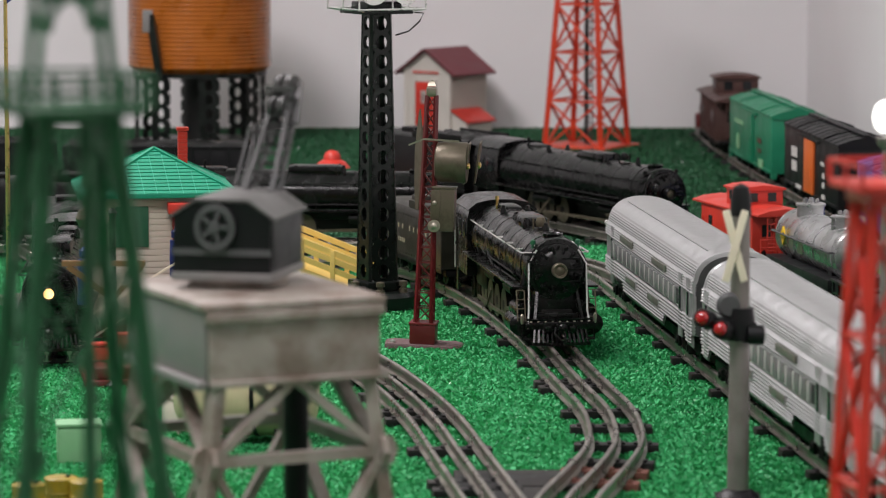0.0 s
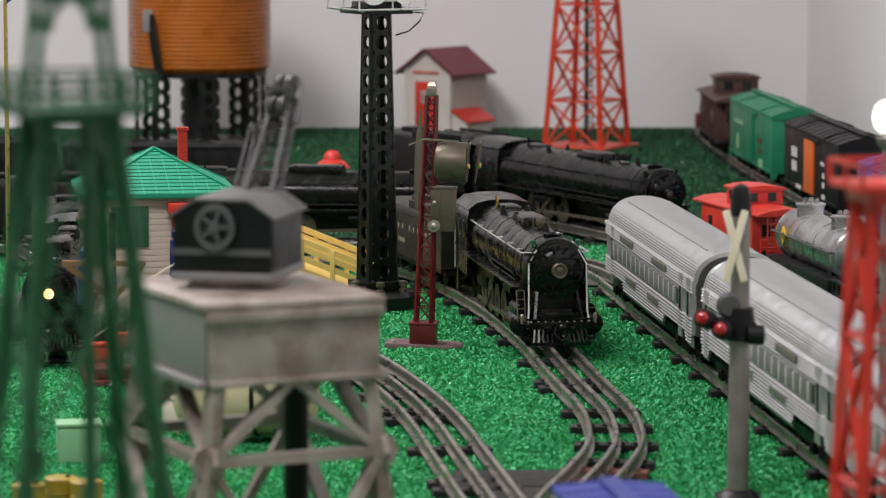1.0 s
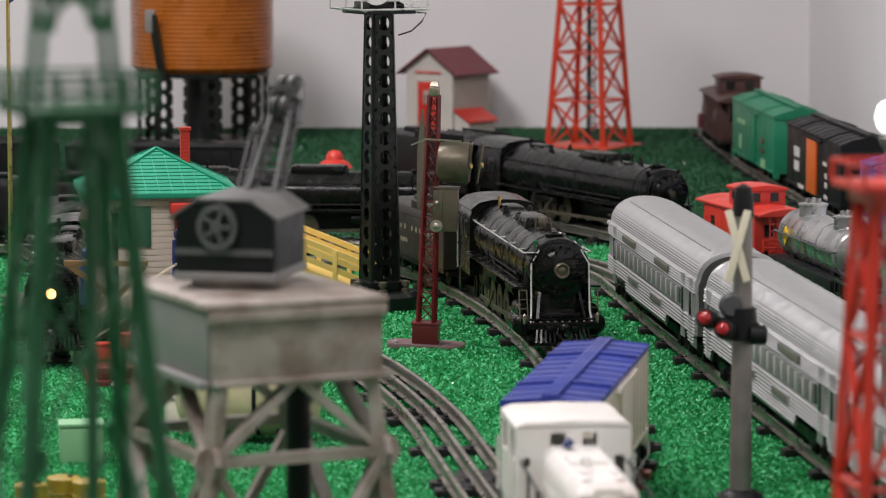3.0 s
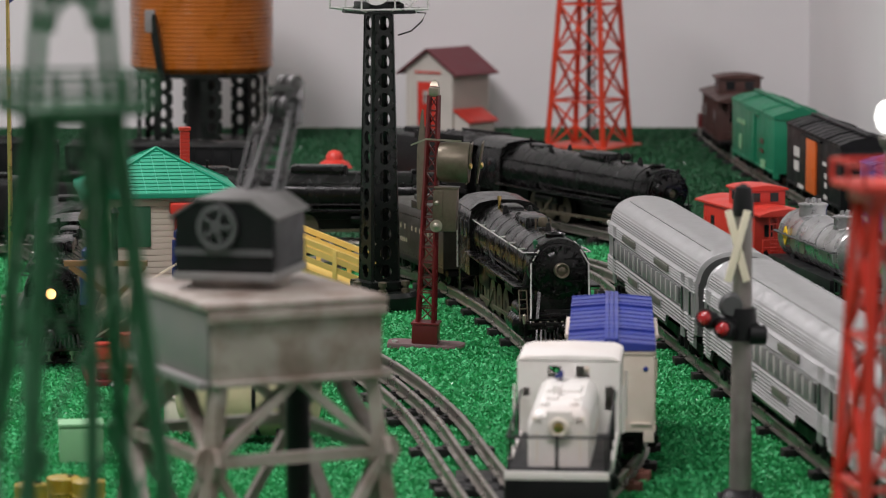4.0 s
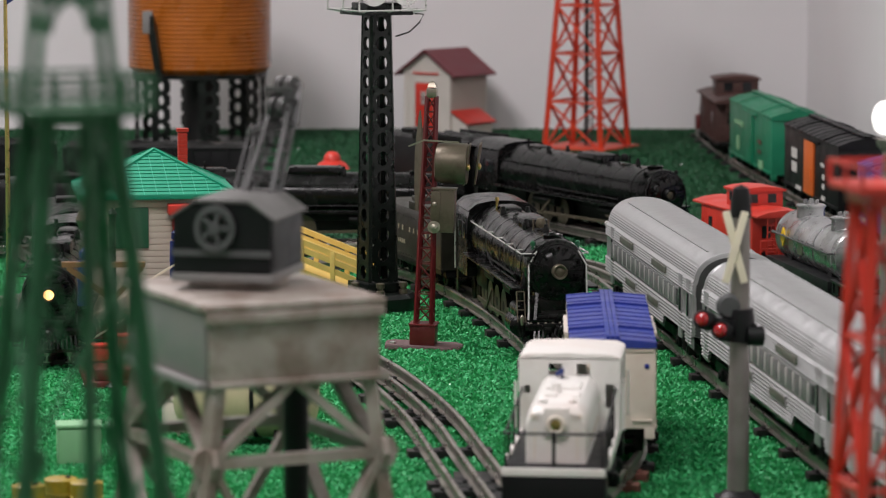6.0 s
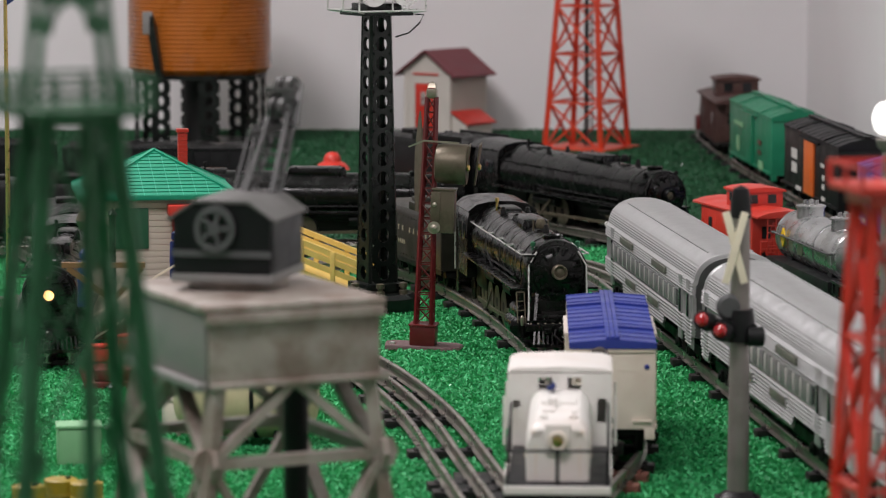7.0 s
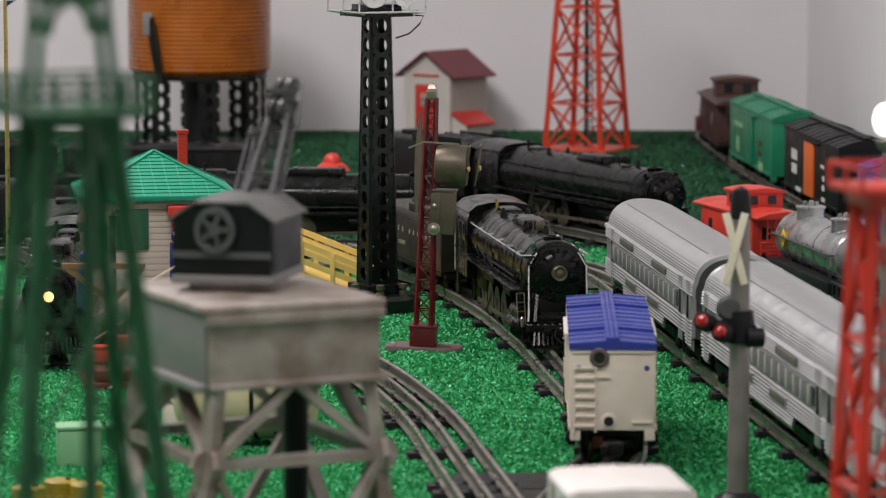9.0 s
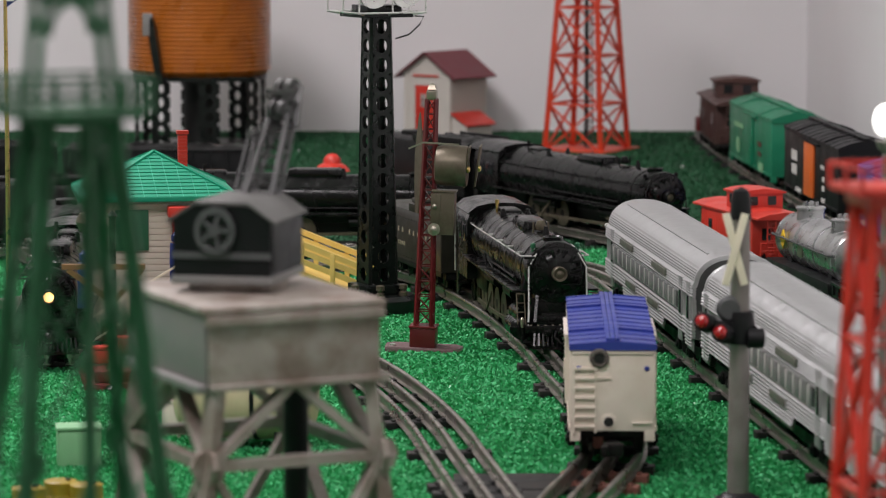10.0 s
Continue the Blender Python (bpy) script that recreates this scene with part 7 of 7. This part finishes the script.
# standing trains
steam_locomotive(Matrix.Translation((0.0042, 0, 0)) @ train_on(LINE_SIDING, 0.05, 2.528, 0.17), "black die-cast steam locomotive with bright handrails, headlight off", length=0.305, boiler=0.0224, bright=True, axis=0.0530, fat=1.12)
tender(train_on(LINE_SIDING, -0.02, 2.79, 0.1), "dark grey tender with cream lettering behind a locomotive")
passenger_car(train_on(LINE_SILVER, 0.164, 2.47, 0.2, True) @ Matrix.Diagonal((1, 1, 0.955, 1)), "silver fluted aluminium observation car with rounded end", 0.405, True)
passenger_car(train_on(LINE_SILVER, 0.222, 2.0315, 0.2, True) @ Matrix.Diagonal((1, 1, 0.955, 1)), "silver fluted aluminium passenger coach", 0.398)
passenger_car(train_on(LINE_SILVER, 0.264, 1.6096, 0.2, True) @ Matrix.Diagonal((1, 1, 0.955, 1)), "silver fluted aluminium passenger coach at the head", 0.385)
steam_locomotive(train_on(LINE_FREIGHT, 0.124, 3.208, 0.17), "large dull black steam locomotive standing on a curve", length=0.35, boiler=0.0225, bright=False, axis=0.042)
tender(train_on(LINE_FREIGHT, -0.002, 3.452, 0.1) @ Matrix.Scale(1.12, 4), "black tender with faint lettering behind the dull locomotive", 0.165, "loco_dull", False)
caboose(train_on(LINE_FREIGHT, 0.264, 2.895, 0.09) @ Matrix.Scale(0.93, 4), "red", "red", "bright red plastic caboose with cupola", 0.165)
tank_car(train_on(LINE_FREIGHT, 0.309, 2.705, 0.1), "silver two-dome tank car with yellow placard", 0.185)
gondola(train_on(LINE_FREIGHT, 0.338, 2.495, 0.12), "black_car", "black low-sided flat wagon with white lettering", 0.2, 0.010, None, True)
caboose(train_on(LINE_WALL, 0.348, 4.07, 0.09) @ Matrix.Scale(1.25, 4), "brown_car", "brown_car", "weathered brown wooden-look caboose by the wall", 0.18)
boxcar(train_on(LINE_WALL, 0.358, 3.715, 0.14), "green_car", "green_car", "green boxcar with faded red and white lettering", 0.295, 0.057, 0.007, 0.073, 0.082, truck_at=0.085, ribs=0,
       marks=[(-0.075, 0.05, 0.06, 0.005, "mint"), (0.07, 0.04, 0.022, 0.005, "maroon"), (0.07, 0.03, 0.022, 0.004, "maroon"), (0.08, 0.014, 0.03, 0.009, "mint"), (-0.08, 0.022, 0.02, 0.016, "mint")])
boxcar(train_on(LINE_WALL, 0.384, 3.345, 0.14), "black_car", "black_car", "black boxcar with an orange door", 0.295, 0.057, 0.007, 0.073, 0.082, door="orange", truck_at=0.085, ribs=0,
       marks=[(-0.085, 0.044, 0.032, 0.010, "lettering"), (-0.085, 0.030, 0.028, 0.010, "lettering"), (-0.06, 0.014, 0.03, 0.004, "lettering"), (0.07, 0.048, 0.02, 0.0035, "lettering"), (0.075, 0.036, 0.012, 0.005, "lettering"), (0.075, 0.027, 0.012, 0.005, "lettering"), (0.075, 0.016, 0.016, 0.004, "lettering")])
boxcar(train_on(LINE_WALL, 0.41, 2.985, 0.14), "blue", "blue", "blue boxcar with white and red lettering", 0.25, 0.054, 0.007, 0.066, 0.073, truck_at=0.08, ribs=0,
       marks=[(-0.085, 0.036, 0.022, 0.007, "lettering"), (-0.085, 0.026, 0.022, 0.005, "red"), (-0.085, 0.015, 0.022, 0.005, "lettering")])
steam_locomotive(train_on(LINE_SILVER, -0.15, 3.0635, 0.17, False), "black steam locomotive standing behind the floodlight tower", length=0.31, boiler=0.0205, bright=False, axis=0.042)
tender(train_on(LINE_SILVER, -0.36, 3.0519, 0.1), "black tender among the standing trains", 0.17, "loco_dull", False)
gondola(train_on(LINE_FREIGHT, -0.3, 3.6, 0.12), "black_car", "black gondola with coal load", 0.2, 0.03, "loco_dull")
gondola(train_on(LINE_FREIGHT, -0.515, 3.6, 0.12), "black_car", "black gondola with coal load", 0.2, 0.034, "loco_dull")
steam_locomotive(train_on(LINE_LEFT, -0.282, 2.5038, 0.17), "black steam locomotive with glowing headlight", length=0.31, boiler=0.02, bright=False, axis=0.04, lit=True)
tender(train_on(LINE_LEFT, -0.31, 2.79, 0.1), "black tender behind the lit locomotive", 0.17, "loco_dull", False)

# accessories
floodlight_tower(pose(-0.0525, 2.6827, 0, 0, 0, 27))
block_signal(pose(-0.0146, 2.465, 0, 0, 2, -6))
crossing_signal(pose(0.1645, 1.8635, 0, 0, 0, 0))
shed(pose(0.0036, 4.458, 0, 0, 0, -38))
lattice_tower(pose(0.180, 4.2404, 0, 0, 0, 61), "beacon_tower", "vermilion red metal lattice beacon tower", "toy tower", "orange_red", 0.039, 0.0205, 0.3, 5, leg=0.0054, brace=0.0032, foot=0.1)
water_tower(pose(-0.308, 4.2923, 0))
station(pose(-0.2163, 2.525, 0, 0, 0, 9))
gantry(pose(-0.089, 1.5638, 0, 0, 0, 25))
green_tower(pose(-0.1155, 1.05, 0, 0, 0, 22) @ Matrix.Scale(0.84, 4))
red_watch_tower(pose(0.1735, 1.3, 0, 0, 0, 12) @ Matrix.Scale(0.86, 4))
lamp_post(pose(0.2275, 1.7308, 0))
loading_ramp(pose(-0.162, 2.79, 0, 0, 0, -12))
for x, y in ((-0.192, 1.80), (-0.222, 1.79), (-0.207, 1.81)):
    drum(pose(x, y, 0))
semaphore_pennant(pose(-0.345, 2.6769, 0))
bumper(pose(0.346, 4.3731, 0.006))
red_dome(pose(-0.115, 3.5077, 0))
figure(pose(-0.1935, 2.437, 0.051))
figure(pose(-0.252, 2.36, 0.046))
signpost(pose(-0.2225, 2.27, 0))
block(pose(-0.216, 1.985, 0, 0, 0, 8), "green_crate", "pale mint green box on the turf", "box", "mint", (0.026, 0.02, 0.023))
cream_tank_load(pose(-0.120, 2.05, 0, 0, 0, -8))
block(pose(-0.164, 2.09, 0, 0, 0, 35), "cream_box", "small cream cardboard box beside the tank", "box", "cream", (0.016, 0.02, 0.022))
block(pose(-0.178, 1.965, 0, 0, 0, -12), "green_crate", "pale mint green box close to the gantry", "box", "mint", (0.022, 0.018, 0.016))
for x, y in ((-0.237, 2.31), (-0.221, 2.36)):
    block(pose(x, y, 0.014, 0, 0, 20), "red_crate", "small red crate on the station platform", "crate", "red", (0.014, 0.012, 0.010))

# tracks last
lay_track(LINE_SIDING, "tubular three-rail toy track curving across the turf", tie_spots(LINE_SIDING, [(0.0722, 2.3596), (0.0865, 2.2673), (0.0885, 2.2442), (0.1005, 2.1425), (0.1042, 2.079), (0.1056, 2.013), (0.1005, 1.954), (0.091, 1.926), (0.0855, 1.8935)], even(LINE_SIDING, 0.02, LINE_SIDING.nearest(0.05, 2.4692), 0.055) + even(LINE_SIDING, LINE_SIDING.nearest(0.062, 1.7769), LINE_SIDING.length - 0.02, 0.055)))
lay_track(LINE_BRANCH, "tubular three-rail toy track joining from the side", tie_spots(LINE_BRANCH, [(-0.029, 2.2115), (-0.017, 2.1425), (-0.012, 2.113), (0.0035, 2.002), (0.0165, 1.8937), (0.019, 1.872)], even(LINE_BRANCH, 0.02, LINE_BRANCH.nearest(-0.045, 2.28), 0.05) + even(LINE_BRANCH, LINE_BRANCH.nearest(0.032, 1.7654), LINE_BRANCH.length - 0.02, 0.04)))
lay_track(LINE_SILVER, "tubular three-rail toy track under the silver train", even(LINE_SILVER, 0.02, LINE_SILVER.length - 0.02, 0.075))
lay_track(LINE_FREIGHT, "tubular three-rail toy track under the freight train", even(LINE_FREIGHT, 0.02, LINE_FREIGHT.length - 0.02, 0.075))
lay_track(LINE_WALL, "tubular three-rail toy track along the side wall", even(LINE_WALL, 0.02, LINE_WALL.length - 0.02, 0.08))
lay_track(LINE_LEFT, "tubular three-rail toy track at the layout's edge", even(LINE_LEFT, 0.02, LINE_LEFT.length - 0.02, 0.08))
turnout = thing("turnout", pose(0.0435, 1.905, 0, 0, 0, 0), "black metal base of the track switch", "track switch")
part("base", made((box, 0, 0, 0, 0.075, 0.05, 0.0058, 0.001)), "tie", turnout)
part("motor_box", made((box, 0.0, -0.05, 0, 0.035, 0.045, 0.0058, 0.002)), "tie", turnout)
tufts(ground, 1.05, 3.12, "turf")
tufts(ground_rear, 3.12, 4.53, "turf_dimmed")

# ---- the moving train ----
BLUE_ROOF_CAR, CAR_AXLES = boxcar(pose(0, 0, 0), "cream", "blue", "aged white boxcar with blue ribbed roof", 0.216, 0.0488, 0.0105, 0.0655, 0.0686, end_detail=True, truck_at=0.068, group="moving train")
SWITCHER, LOCO_AXLES = switcher(pose(0, 0, 0))

# seconds, and how far from the wall-side end the cab front and the car's far end stand, along y
CAB_Y = [(0, 0.907), (2.4, 1.443), (3.3, 1.646), (3.75, 1.751), (3.85, 1.773), (3.95, 1.789), (4.1, 1.801), (4.3, 1.8045), (6.45, 1.8045), (6.6, 1.801), (6.7, 1.794), (6.8, 1.7825), (6.9, 1.7705),
         (7.0, 1.7575), (7.2, 1.7265), (7.4, 1.6945), (7.6, 1.6605), (7.8, 1.6265), (8.0, 1.5895), (8.4, 1.5165), (8.8, 1.4465), (9.2, 1.374), (9.5, 1.314), (10.0, 1.21)]
CAR_Y = [(0, 1.253), (2.4, 1.785), (3.3, 1.986), (3.75, 2.089), (3.85, 2.109), (3.95, 2.125), (4.1, 2.137), (4.3, 2.1425), (10.0, 2.1425)]


def distance_at(line, y):
    return min(range(len(line.p)), key=lambda i: abs(line.p[i].y - y)) * line.step


def eased(table, t):
    """The table's value at t, smoothed over a quarter of a second."""
    ts, vs = [a for a, _ in table], [b for _, b in table]
    return float(np.mean([np.interp(t + d, ts, vs) for d in np.linspace(-0.12, 0.12, 9)]))


FINE = Line([(p.x, p.y) for p in LINE_SIDING.p[::4]], 0.001)


def motions():
    times = [k * 0.05 for k in range(201)]
    for body, axles, table, lead, base, wheel, yaw, aside in ((SWITCHER, LOCO_AXLES, CAB_Y, 0.026, 0.11, 0.0095, 2.2, 0.0), (BLUE_ROOF_CAR, CAR_AXLES, CAR_Y, 0.108, 0.136, 0.0085, 0.0, 1.0)):
        rows, roll = [], []
        ys = [p.y for p in FINE.p]
        for t in times:
            s = float(np.interp(-eased(table, t), [-y for y in ys], [k * FINE.step for k in range(len(ys))])) + lead
            drift = aside * float(np.interp(t, (0, 2.4, 4.2, 10), (0.0018, 0.0018, -0.0013, -0.0013)))
            rows.append((t, Matrix.Translation((drift, 0, 0)) @ FINE.seat(s, base) @ Matrix.Rotation(math.radians(yaw * float(np.interp(t, (0, 2.4, 4.0, 6.8, 8.0, 10), (0.4, 0.4, 1, 1, -0.4, -0.4)))), 4, "Z")))
            roll.append((t, math.degrees(s / wheel)))
        walk(body, rows)
        for axle in axles:
            at = axle.location.copy()
            walk(axle, [(t, pose(at.x, at.y, at.z, -a)) for t, a in roll])


motions()
